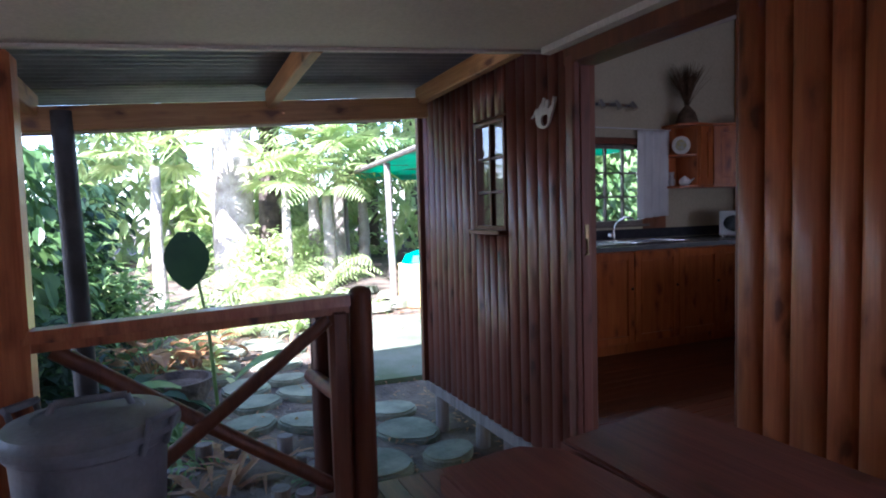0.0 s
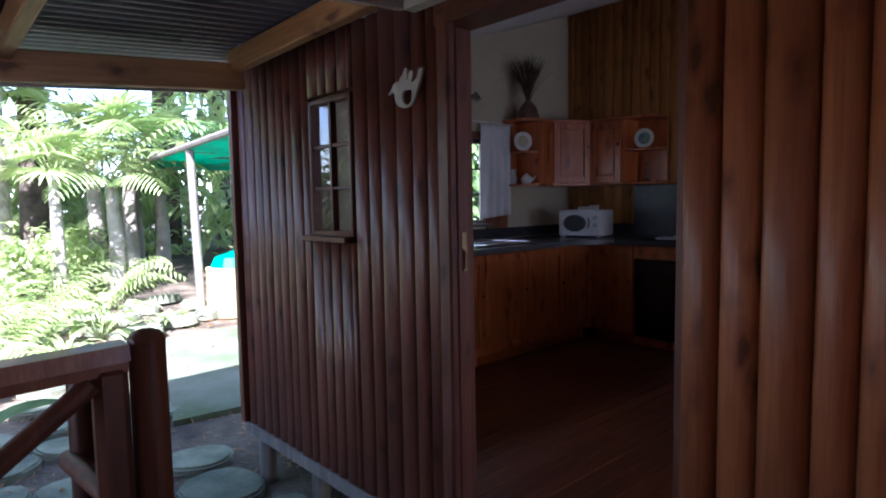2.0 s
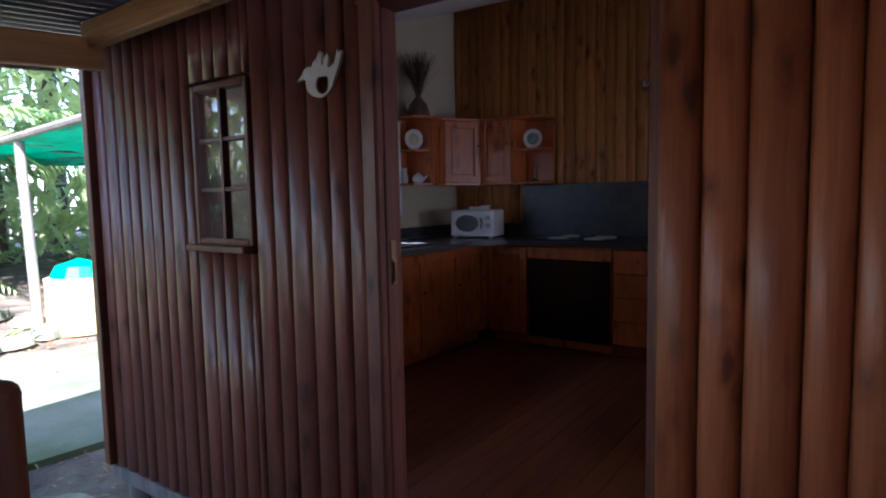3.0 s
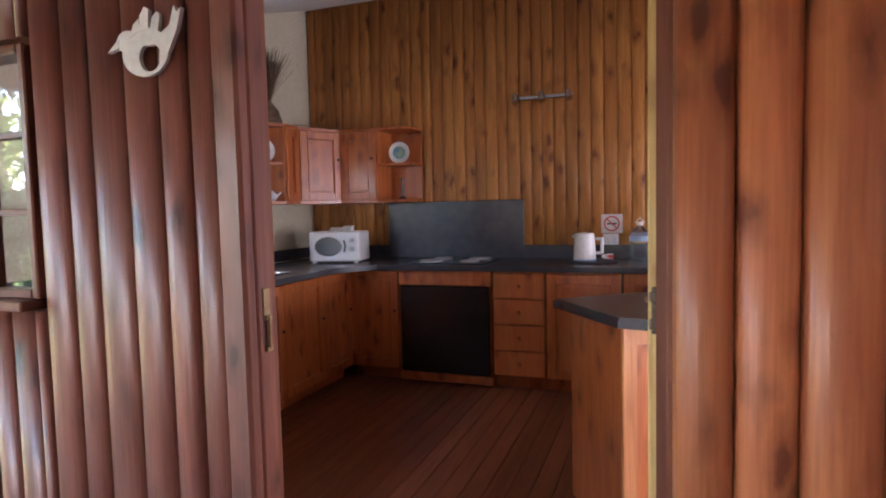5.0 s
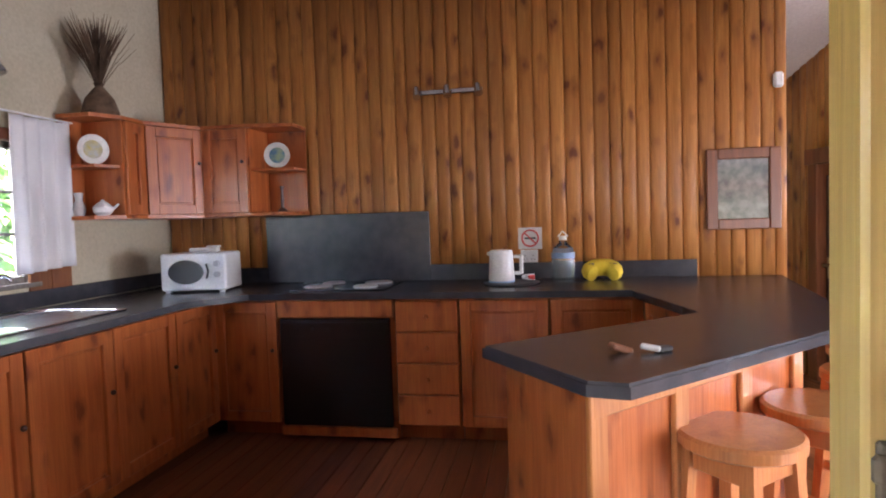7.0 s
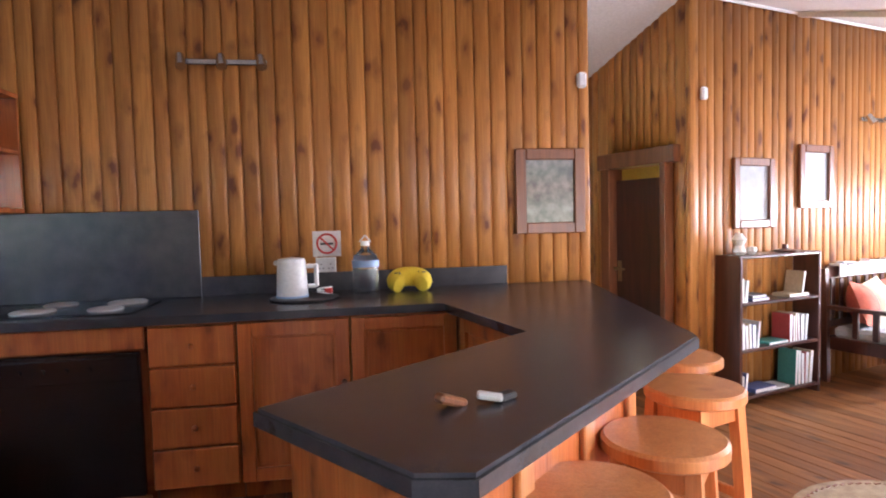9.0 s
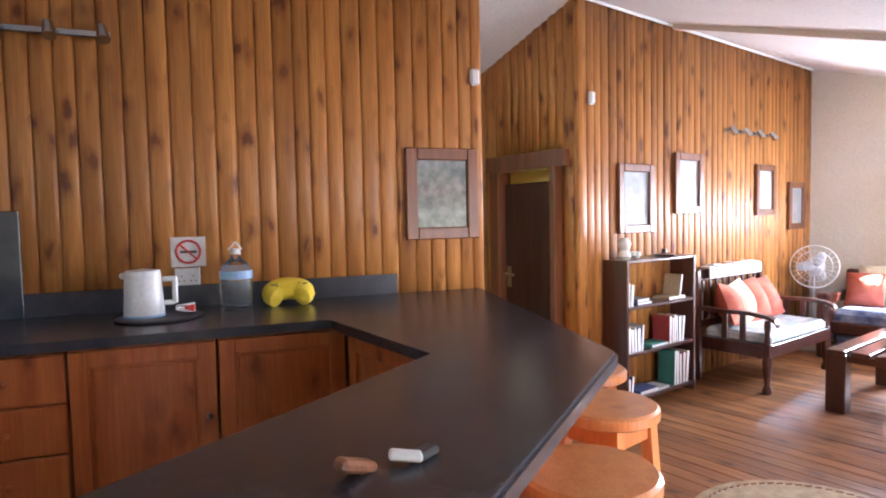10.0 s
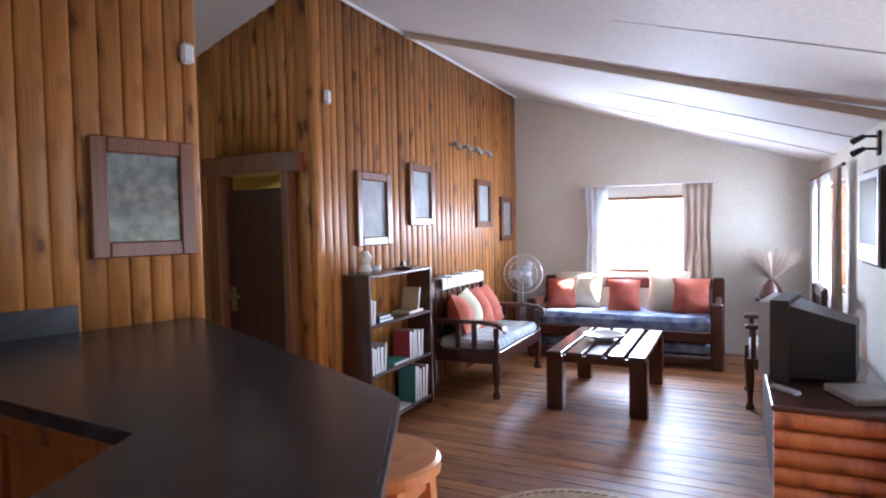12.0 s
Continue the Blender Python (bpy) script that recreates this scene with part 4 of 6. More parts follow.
top_trim.done("shelf", CABINET, wc)
door_front(wc, pose(-3.908, 5.21, Z0, 0, 0, 90), 0.165, Z1 - Z0, knob=False)
door_front(wc, pose(-3.91, 5.385, Z0, 0, 0, 59), 0.36, Z1 - Z0)
door_front(wc, pose(-3.72, 5.688, Z0), 0.315, Z1 - Z0)


def dish(m, dab, label, r=0.085):
    o = thing("plate", m, label, "plate", "decorative plates on the shelf")
    Shape().lathe((0, 0, 0), [(r * 0.6, 0), (r * 0.66, 0.004), (r * 0.95, 0.012), (r, 0.018), (r * 0.97, 0.02), (r * 0.66, 0.011), (0.001, 0.009)], 24).done("rim", PLATE, o, True)
    Shape().lathe((0, 0, 0.010), [(r * 0.62, 0), (r * 0.6, 0.002), (0.001, 0.0025)], 20).done("painted_centre", dab, o, True)


dish(pose(-4.03, 5.10, 1.757, 90, 0, 62), YELLOWDAB, "white scalloped plate painted with yellow flowers")
dish(pose(-3.26, 5.82, 1.757, 88, 0, 12), BLUEDAB, "white scalloped plate painted with blue flowers")
pot = thing("teapot", pose(-4.00, 5.12, Z0), "small white china teapot on the lower shelf", "teapot")
Shape().lathe((0, 0, 0), [(0.03, 0), (0.05, 0.02), (0.052, 0.045), (0.03, 0.07), (0.012, 0.08), (0.008, 0.09)], 18).tube((0.03, 0.03, 0.03), (0.055, 0.06, 0.065), 0.01, 0.006).done("pot", PLASTIC, pot, True)
jug = thing("figurine_vase", pose(-4.11, 5.07, Z0), "small dark and white china vase", "vase")
Shape().lathe((0, 0, 0), [(0.025, 0), (0.035, 0.04), (0.018, 0.09), (0.026, 0.13)], 14).done("vase", SILVER, jug, True)
cnd = thing("candlestick", pose(-3.25, 5.84, Z0), "dark turned wooden candlestick on the shelf", "candlestick")
Shape().lathe((0, 0, 0), [(0.035, 0), (0.03, 0.012), (0.01, 0.03), (0.012, 0.08), (0.008, 0.14), (0.016, 0.17)], 14).done("stem", DARKWOOD, cnd, True)


def bouquet(m, label, n, spread, length, seed, material=TWIG, pot_mat=TWIG):
    """A vase with a bundle of dried twigs."""
    o = thing("dried_bouquet", m, label, "dried flowers")
    Shape().lathe((0, 0, 0), [(0.09, 0), (0.10, 0.02), (0.075, 0.10), (0.02, 0.17), (0.03, 0.185)], 18).done("vase", pot_mat, o, True)
    r = random.Random(seed)
    t = Shape()
    for i in range(n):
        a, k = r.uniform(0, 6.283), r.uniform(0, spread) * (1 if i % 6 else 1.6)
        e = Vector((math.cos(a) * k, math.sin(a) * k, length * r.uniform(0.7, 1.0)))
        t.tube((0, 0, 0.15), Vector((0, 0, 0.15)) + e * 0.6 + Vector((0, 0, 0.01)), 0.0022, 0.0016, 4, False)
        t.tube(Vector((0, 0, 0.15)) + e * 0.6, Vector((0, 0, 0.15)) + e + Vector((math.cos(a), math.sin(a), 0)) * 0.02, 0.0035 if i % 3 else 0.0016, 0.001, 4, False)
    t.done("twigs", material, o)
    return o


bouquet(pose(-4.02, 5.17, Z1 + 0.022), "dark dried twig broom in a woven vase", 190, 0.15, 0.40, 2)


def spot_bar(m, label, n=3, w=0.46):
    """A ceiling-light bar: a steel rail with small swivelling spot heads, facing -y."""
    o = thing("spotlight_bar", m, label, "wall lamp")
    Shape().box((0, -0.015, 0), (w, 0.025, 0.03), 0.004).done("rail", STEEL, o)
    for i in range(n):
        x = -w / 2 + 0.03 + (w - 0.06) * i / (n - 1)
        Shape().tube((x, -0.03, 0), (x, -0.06, 0.0), 0.008).tube((x, -0.05, 0.025), (x + 0.012, -0.085, -0.04), 0.02, 0.028, 14).done("spot_head", STEEL, o, True)
    return o


spot_bar(pose(-2.14, YK, 2.13), "steel wall bar with three spotlight heads")
spot_bar(pose(XS, 4.45, 2.12, 0, 0, 90), "dark wall bar with spotlight heads on cream wall", 3, 0.42)

mw = thing("microwave", pose(-3.665, 5.44, CT, 0, 0, 9) @ Matrix.Diagonal((0.88, 0.9, 0.88, 1)), "white microwave oven with a dark oval window", "microwave")
Shape().box((0, 0.14, 0.145), (0.46, 0.30, 0.26), 0.012).box((-0.19, 0.02, 0.008), (0.03, 0.03, 0.014), 0).box((0.19, 0.02, 0.008), (0.03, 0.03, 0.014), 0).done("body", PLASTIC, mw)
Shape().tube((-0.05, -0.014, 0.145), (-0.05, -0.006, 0.145), 1.0, 1.0, 30).done("window", BLACK, mw, True, pose(-0.05, -0.0125, 0.145) @ Matrix.Diagonal((0.125, 0.5, 0.085, 1)) @ pose(0.05, 0.010, -0.145))
Shape().tube((0.17, -0.008, 0.20), (0.17, -0.03, 0.20), 0.022, 0.02, 16).tube((0.17, -0.008, 0.125), (0.17, -0.03, 0.125), 0.022, 0.02, 16).done("dial", SILVER, mw, True)
Shape().tube((0.10, -0.025, 0.10), (0.115, -0.03, 0.15), 0.007).tube((0.115, -0.03, 0.15), (0.10, -0.025, 0.20), 0.007).done("handle", GREYPL, mw, True)
tray = thing("paper_packet", pose(-3.67, 5.58, CT + 0.243, 0, 0, 10), "folded white packets lying on the microwave", "packet")
Shape().box((0, 0, 0.014), (0.18, 0.06, 0.028), 0.006).box((0.05, 0.02, 0.034), (0.08, 0.05, 0.012), 0.004).done("packet", PAPER, tray)

hob = thing("hob", pose(-2.75, 5.66, CT), "black hob with four steel ring plates", "hob")
Shape().box((0, 0, 0.004), (0.58, 0.46, 0.008), 0.002).done("top", BLACK, hob)
# pale non-metal SILVER puts the window's reflection into the plates' colour
for x, y, r in ((-0.16, -0.1, 0.085), (0.14, -0.1, 0.07), (-0.14, 0.12, 0.07), (0.16, 0.12, 0.085)):
    Shape().lathe((x, y, 0.008), [(r, 0), (r + 0.006, 0.006), (r - 0.004, 0.012), (0.001, 0.011)], 28).done("ring_plate", SILVER, hob, True)

kt = thing("electric_kettle", pose(-1.80, 5.72, CT + 0.012), "white plastic electric kettle on a dark tray", "kettle")
Shape().lathe((0, 0, 0), [(0.075, 0), (0.078, 0.02), (0.07, 0.17), (0.066, 0.19), (0.001, 0.198)], 24).box((-0.072, 0, 0.17), (0.03, 0.03, 0.025), 0.008).done("body", PLASTIC, kt, True)
Shape().box((0.1, 0, 0.15), (0.06, 0.022, 0.022), 0.006).box((0.12, 0, 0.10), (0.022, 0.022, 0.11), 0.006).box((0.095, 0, 0.05), (0.05, 0.022, 0.02), 0.006).done("handle", PLASTIC, kt)
Shape().lathe((0, 0, -0.001), [(0.08, 0), (0.08, 0.008)], 24).done("base_ring", BLUEPL, kt)
tr = thing("tray", pose(-1.74, 5.70, CT), "dark tray under the kettle", "tray")
Shape().lathe((0, 0, 0), [(0.15, 0), (0.17, 0.008), (0.165, 0.011), (0.14, 0.0105), (0.001, 0.010)], 30).done("tray", GREYPL, tr, True)
cb = thing("cable", pose(-1.64, 5.67, CT + 0.012), "coiled white and red cable on the tray", "cable")
co = Shape()
prev = None
for i in range(40):
    a = i * 0.42
    p = Vector((0.035 * math.cos(a), 0.03 * math.sin(a), 0.012 + 0.0009 * i + 0.01 * math.sin(a * 0.7)))
    if prev:
        co.tube(prev, p, 0.004, 0.004, 5, False)
    prev = p
co.done("coil", PLASTIC, cb, True)
Shape().box((0.02, -0.02, 0.03), (0.04, 0.02, 0.03), 0.006).done("plug", REDPL, cb)
bt = thing("water_bottle", pose(-1.43, 5.82, CT), "large clear plastic water bottle with blue label", "bottle")
Shape().lathe((0, 0, 0), [(0.066, 0), (0.072, 0.01), (0.066, 0.03), (0.072, 0.05), (0.066, 0.07), (0.072, 0.09), (0.068, 0.11), (0.07, 0.16), (0.06, 0.20), (0.024, 0.235), (0.022, 0.25)], 24).done("bottle", BOTTLE, bt, True)
Shape().lathe((0, 0, 0.125), [(0.0712, 0.015), (0.0712, 0.05)], 24).done("label", BLUEPL, bt, True)
Shape().tube((0, 0, 0.25), (0, 0, 0.275), 0.024, 0.022, 16).tube((-0.03, 0, 0.27), (0, 0, 0.305), 0.004).tube((0.03, 0, 0.27), (0, 0, 0.305), 0.004).done("cap", PLASTIC, bt, True)

np_ = thing("neck_pillow", pose(-1.20, 5.74, CT), "yellow plush neck pillow lying on the worktop", "pillow")
pl = Shape()
n, k = 18, 12
rings = []
for i in range(n + 1):
    a = radians(-55 + 290 * i / n)
    r = 0.062 * (1 - 0.25 * abs(2 * i / n - 1) ** 4) * (0.25 if i in (0, n) else 1)
    c = Vector((0.085 * math.cos(a), 0.03, 0.062 + 0.055 + 0.06 * math.sin(a) - 0.03))
    ax = Vector((math.cos(a), 0, math.sin(a)))
    rings.append([pl.bm.verts.new(c + ax * (r * math.cos(2 * math.pi * j / k)) * 0.95 + Vector((0, 1, 0)) * (r * math.sin(2 * math.pi * j / k))) for j in range(k)])
for a, b in zip(rings, rings[1:]):
    for j in range(k):
        pl.bm.faces.new((a[j], a[(j + 1) % k], b[(j + 1) % k], b[j]))
pl.bm.faces.new(rings[0]), pl.bm.faces.new(rings[-1][::-1])
bmesh.ops.transform(pl.bm, matrix=pose(0, 0, 0, -66, 0, 0) @ Matrix.Scale(0.86, 4), verts=pl.bm.verts)
lowest = min(v.co.z for v in pl.bm.verts)
bmesh.ops.translate(pl.bm, vec=(0, 0, -lowest), verts=pl.bm.verts)
pl.done("cushion", YELLOW, np_, True)
dash = Shape()
for a in (10, 50, 95, 140, 175, 215):
    dash.box((0.073 * math.cos(radians(a)), 0.075 * math.sin(radians(a)) - 0.01, 0.0), (0.022, 0.006, 0.005), 0.001, pose(0, 0, 0, 0, 0, a * 2))
bmesh.ops.translate(dash.bm, vec=(0, 0.035, 0.104), verts=dash.bm.verts)
dash.done("printed_dash", GREYPL, np_)

sg = thing("no_smoking_sign", pose(-1.632, YK - 0.004, 1.16), "white no-smoking sign with a red ring", "sign")
Shape().box((0, 0, 0), (0.152, 0.004, 0.14), 0.001).done("plate", PAPER, sg)
ring = Shape()
for i in range(28):
    a, b = 2 * math.pi * i / 28, 2 * math.pi * (i + 1) / 28
    ring.tube((0.052 * math.cos(a), -0.003, 0.052 * math.sin(a)), (0.052 * math.cos(b), -0.003, 0.052 * math.sin(b)), 0.006, 0.006, 5, False)
ring.tube((-0.037, -0.003, 0.037), (0.037, -0.003, -0.037), 0.005, 0.005, 5)
ring.done("ring", REDINK, sg)
Shape().box((0, -0.003, 0), (0.07, 0.003, 0.012), 0).done("cigarette", GREYPL, sg)
so = thing("wall_socket", pose(-1.64, YK - 0.006, 1.035), "white double wall socket above the worktop", "socket")
Shape().box((0, 0, 0), (0.11, 0.012, 0.10), 0.003).done("plate", PLASTIC, so)
hs = Shape()
for x in (-0.025, 0.025):
    for dx, dz in ((-0.01, -0.01), (0.01, -0.01), (0, 0.012)):
        hs.box((x + dx, -0.0062, dz), (0.006, 0.002, 0.006), 0)
hs.done("holes", GREYPL, so)


def picture(m, w, h, t, print_mat, label, group=""):
    """A framed picture flat on the wall in the xz plane, its face towards -y, its centre at the origin."""
    o = thing("picture", m, label, "picture", group)
    f = Shape()
    for s in (-1, 1):
        f.box((s * (w / 2 - t / 2), -0.014, 0), (t, 0.028, h), 0.006).box((0, -0.0145, s * (h / 2 - t / 2)), (w - 2 * t + 0.001, 0.026, t), 0.006)
    f.done("frame", FRAME, o)
    Shape().box((0, -0.006, 0), (w - 2 * t, 0.004, h - 2 * t), 0).done("print", print_mat, o)
    return o


picture(pose(-0.352, YK - 0.005, 1.425), 0.42, 0.49, 0.065, PHOTO, "heavy wooden framed misty landscape print")
pir = thing("motion_sensor", pose(-0.155, YK - 0.004, 2.06), "small white alarm sensor high on the wall", "sensor")
Shape().box((0, -0.02, 0), (0.055, 0.04, 0.09), 0.012).done("case", PLASTIC, pir)

ky = thing("car_keys", pose(-1.27, 3.86, CT, 0, 0, 15), "car keys with white fob and brown leather case", "keys")
Shape().box((-0.05, 0.02, 0.012), (0.07, 0.035, 0.02), 0.008, pose(0, 0, 0, 0, 20, 10)).done("leather_case", FRAME, ky)
Shape().box((0.03, 0.0, 0.014), (0.055, 0.026, 0.014), 0.006, pose(0, 0, 0, 0, 8, -30)).done("white_fob", PLASTIC, ky)
Shape().box((0.07, 0.005, 0.008), (0.05, 0.03, 0.014), 0.006, pose(0, 0, 0, 0, 0, 20)).done("black_fob", GREYPL, ky)

sink = thing("kitchen_sink", pose(-3.83, 4.25, CT), "stainless steel sink set into the worktop", "sink")
sk = Shape()
for x0, x1, y0, y1 in ((-0.24, -0.21, -0.55, 0.5), (0.21, 0.24, -0.55, 0.5), (-0.21, 0.21, -0.55, -0.52), (-0.21, 0.21, 0.47, 0.5), (-0.21, 0.21, -0.05, -0.02)):
    sk.box(((x0 + x1) / 2, (y0 + y1) / 2, 0.005), (x1 - x0, y1 - y0, 0.008), 0.002)
sk.box((0, 0.22, 0.0025), (0.42, 0.5, 0.003), 0).box((0, -0.28, 0.0025), (0.42, 0.48, 0.003), 0)
sk.done("basin", STEEL, sink)
tap = thing("tap", pose(-4.08, 4.35, CT), "chrome swan-neck kitchen tap", "tap")
tp = Shape().tube((0, 0, 0), (0, 0, 0.10), 0.016, 0.013)
prev = Vector((0, 0, 0.1))
for i in range(1, 11):
    a = radians(18 * i)
    p = Vector((0.02 + 0.075 - 0.075 * math.cos(a) - 0.02 + 0.0, 0.09 * (1 - math.cos(a)) / 2, 0.1 + 0.11 * math.sin(a * 0.75)))
    tp.tube(prev, p, 0.010, 0.010, 10)
    prev = p
tp.ball((0, -0.04, 0.05), (0.022, 0.03, 0.022)).done("spout", STEEL, tap, True)
for y, h in ((4.86, 0.16), (5.0, 0.17)):
    tl = thing("tile_panel", pose(XS + 0.012, y, CT + 0.002), "brown tile panel behind the sink", "tile", "brown tiles behind the sink")
    Shape().box((0, 0, h / 2 + 0.05), (0.018, 0.135, h), 0.003).done("tile", FRAME, tl)


def curtain(m, w, h, waves, material, label, pinch=0.0, seed=1, amp=0.022):
    """A hanging cloth in the xz plane, top edge at z 0."""
    bm = bmesh.new()
    nx, nz = waves * 8, 14
    r = random.Random(seed)
    ph = [r.uniform(0, 6.28) for _ in range(3)]
    g = []
    for j in range(nz + 1):
        tz_ = j / nz
        sq = 1 - pinch * math.sin(math.pi * min(1, tz_ * 1.1)) ** 2
        g.append([bm.verts.new((w * (0.5 + (i / nx - 0.5) * sq), amp * math.sin(2 * math.pi * waves * i / nx + ph[0] + 0.6 * tz_) * (0.6 + 0.5 * tz_) + 0.008 * math.sin(5.1 * i / nx + ph[1]), -h * tz_ + 0.01 * math.sin(3 * i / nx + ph[2]) * tz_)) for i in range(nx + 1)])
    for a, b in zip(g, g[1:]):
        for i in range(nx):
            bm.faces.new((a[i], a[i + 1], b[i + 1], b[i]))
    me = bpy.data.meshes.new("cloth")
    bm.to_mesh(me)
    bm.free()
    me.materials.append(material)
    me.polygons.foreach_set("use_smooth", [True] * len(me.polygons))
    o = thing("curtain", m, label, "curtain")
    c = new("cloth", me)
    c.parent = o
    sm = c.modifiers.new("thickness", "SOLIDIFY")
    sm.thickness = 0.003
    return o


SHEER = leafy("sheer_white_cloth", (0.74, 0.75, 0.78), (0.80, 0.81, 0.83))
curtain(pose(XS + 0.05, 4.70, 1.90, 0, 0, 90), 0.38, 0.80, 4, CLOTHW, "white sheer curtain drawn aside at the kitchen window")
rd = thing("curtain_rail", pose(XS + 0.05, 3.5, 1.91), "thin white curtain rail over the kitchen window", "curtain rail")
Shape().tube((0, 0, 0), (0, 1.6, 0), 0.006).done("rod", PLASTIC, rd, True)

# ---- living room ----
def L(u, v, z=FZ, r=0):
    return LIV @ pose(u, v, z, 0, 0, r)


for u, z, w, h in ((0.50, 1.40, 0.40, 0.47), (1.155, 1.515, 0.38, 0.45), (2.38, 1.48, 0.36, 0.44), (3.0, 1.34, 0.34, 0.44)):
    picture(L(u, -0.005, z), w, h, 0.055, PALEPRINT, "wooden framed pale print on the panelled wall", "framed prints on the panelled wall")
sn = thing("motion_sensor", L(0.03, -0.004, 2.03), "small white alarm sensor on the panelled corner", "sensor")
Shape().box((0, -0.018, 0), (0.05, 0.036, 0.08), 0.012).done("case", PLASTIC, sn)
spot_bar(L(2.06, 0, 1.95), "wall bar with four small spotlights", 4, 0.75)

bs = thing("bookcase", L(0.14, -0.20), "low dark wooden open bookcase against panelled wall", "bookcase")
bw, bh, bdp = 0.80, 0.97, 0.19
for x in (0.012, bw - 0.012):
    Shape().box((x, bdp / 2, bh / 2), (0.024, bdp, bh)).done("side_panel", DARKWOOD, bs)
for z in (0.06, 0.36, 0.66, bh - 0.011):
    Shape().box((bw / 2, bdp / 2, z), (bw - 0.05, bdp - 0.004, 0.02)).done("shelf", DARKWOOD, bs)
rb = random.Random(21)
cols = [((0.5, 0.5, 0.48), (0.62, 0.62, 0.6)), ((0.28, 0.03, 0.03), (0.36, 0.05, 0.05)), ((0.05, 0.07, 0.16), (0.08, 0.11, 0.24)), ((0.45, 0.36, 0.22), (0.55, 0.45, 0.3)), ((0.03, 0.16, 0.13), (0.05, 0.22, 0.18)), ((0.1, 0.09, 0.09), (0.16, 0.15, 0.15))]
BOOKS = [mottled("book_cover", a, b, 8, 0.6, 0.05) for a, b in cols]


def book(x, z, w, h, d, c, lean=0.0, flat=False):
    o = thing("book", L(0.14, -0.20) @ Matrix.Translation((x, 0.02, z - FZ + FZ)) @ pose(0, 0, 0, 0, lean, 0), "worn book on the bookcase shelf", "book", "books on the bookcase")
    s = (d, 0.13, w) if flat else (w, d, h)
    Shape().box((s[0] / 2, s[1] / 2, s[2] / 2), s, 0.002).done("cover", BOOKS[c], o)
    Shape().box((s[0] / 2, s[1] / 2 - 0.001, s[2] / 2), (s[0] * 0.8 if not flat else s[0] * 0.98, s[1], s[2] * 0.99 if not flat else s[2] * 0.7), 0).done("pages", PAPER, o)


for z, spec in ((0.671, ((0.04, 2, (0,), 0.16),)), (0.371, ((0.04, 5, (0, 5, 3, 2), 0.17), (0.50, 6, (1, 1, 3, 1, 5, 0), 0.19))), (0.071, ((0.04, 2, (0, 2), 0.15), (0.56, 5, (4, 4, 5, 1, 3), 0.24)))):
    for x, n, cs, h in spec:
        for i in range(n):
            w = rb.uniform(0.018, 0.036)
            book(x, z, w, h * rb.uniform(0.85, 1.0), 0.13, cs[i % len(cs)], rb.uniform(-3, 3) if i < n - 1 else 6)
            x += w + 0.006
book(0.14, 0.671, 0.02, 0.03, 0.16, 2, flat=True)
book(0.14, 0.692, 0.02, 0.03, 0.13, 5, flat=True)
book(0.50, 0.671, 0.02, 0.03, 0.20, 3, flat=True)
book(0.62, 0.692, 0.02, 0.15, 0.13, 3, 12)
book(0.30, 0.371, 0.02, 0.03, 0.19, 4, flat=True)
book(0.17, 0.071, 0.03, 0.03, 0.2, 2, flat=True)
book(0.28, 0.071, 0.012, 0.03, 0.22, 0, flat=True)
for x, prof, lab in ((0.10, [(0.03, 0), (0.045, 0.02), (0.03, 0.06), (0.045, 0.10), (0.02, 0.14)], "pale china figurine vase on the bookcase"), (0.22, [(0.02, 0), (0.035, 0.02), (0.03, 0.045), (0.01, 0.05)], "small pale dish on the bookcase"), (0.55, [(0.06, 0), (0.07, 0.012), (0.02, 0.02), (0.015, 0.05)], "dark carved ornament on the bookcase")):
    og = thing("ornament", L(0.14 + x, -0.11, FZ + bh), lab, "ornament")
    Shape().lathe((0, 0, 0), prof, 14).done("body", DARKWOOD if "dark" in lab else PLATE, og, True)


def cushion(m, s, material, label):
    o = thing("cushion", m, label, "cushion", "scatter cushions")
    sh = Shape()
    n = 10
    for sgn in (1, -1):
        g = [[sh.bm.verts.new((s * (i / n - 0.5) * (1 - 0.10 * math.sin(math.pi * j / n)), sgn * 0.30 * s * (max(0, math.sin(math.pi * i / n) * math.sin(math.pi * j / n))) ** 0.6, s * (j / n) * 1.0 + 0.0)) for i in range(n + 1)] for j in range(n + 1)]
        for a, b in zip(g, g[1:]):
            for i in range(n):
                sh.bm.faces.new((a[i], a[i + 1], b[i + 1], b[i]))
    bmesh.ops.remove_doubles(sh.bm, verts=sh.bm.verts, dist=0.0008)
    sh.done("pad", material, o, True)
    return o


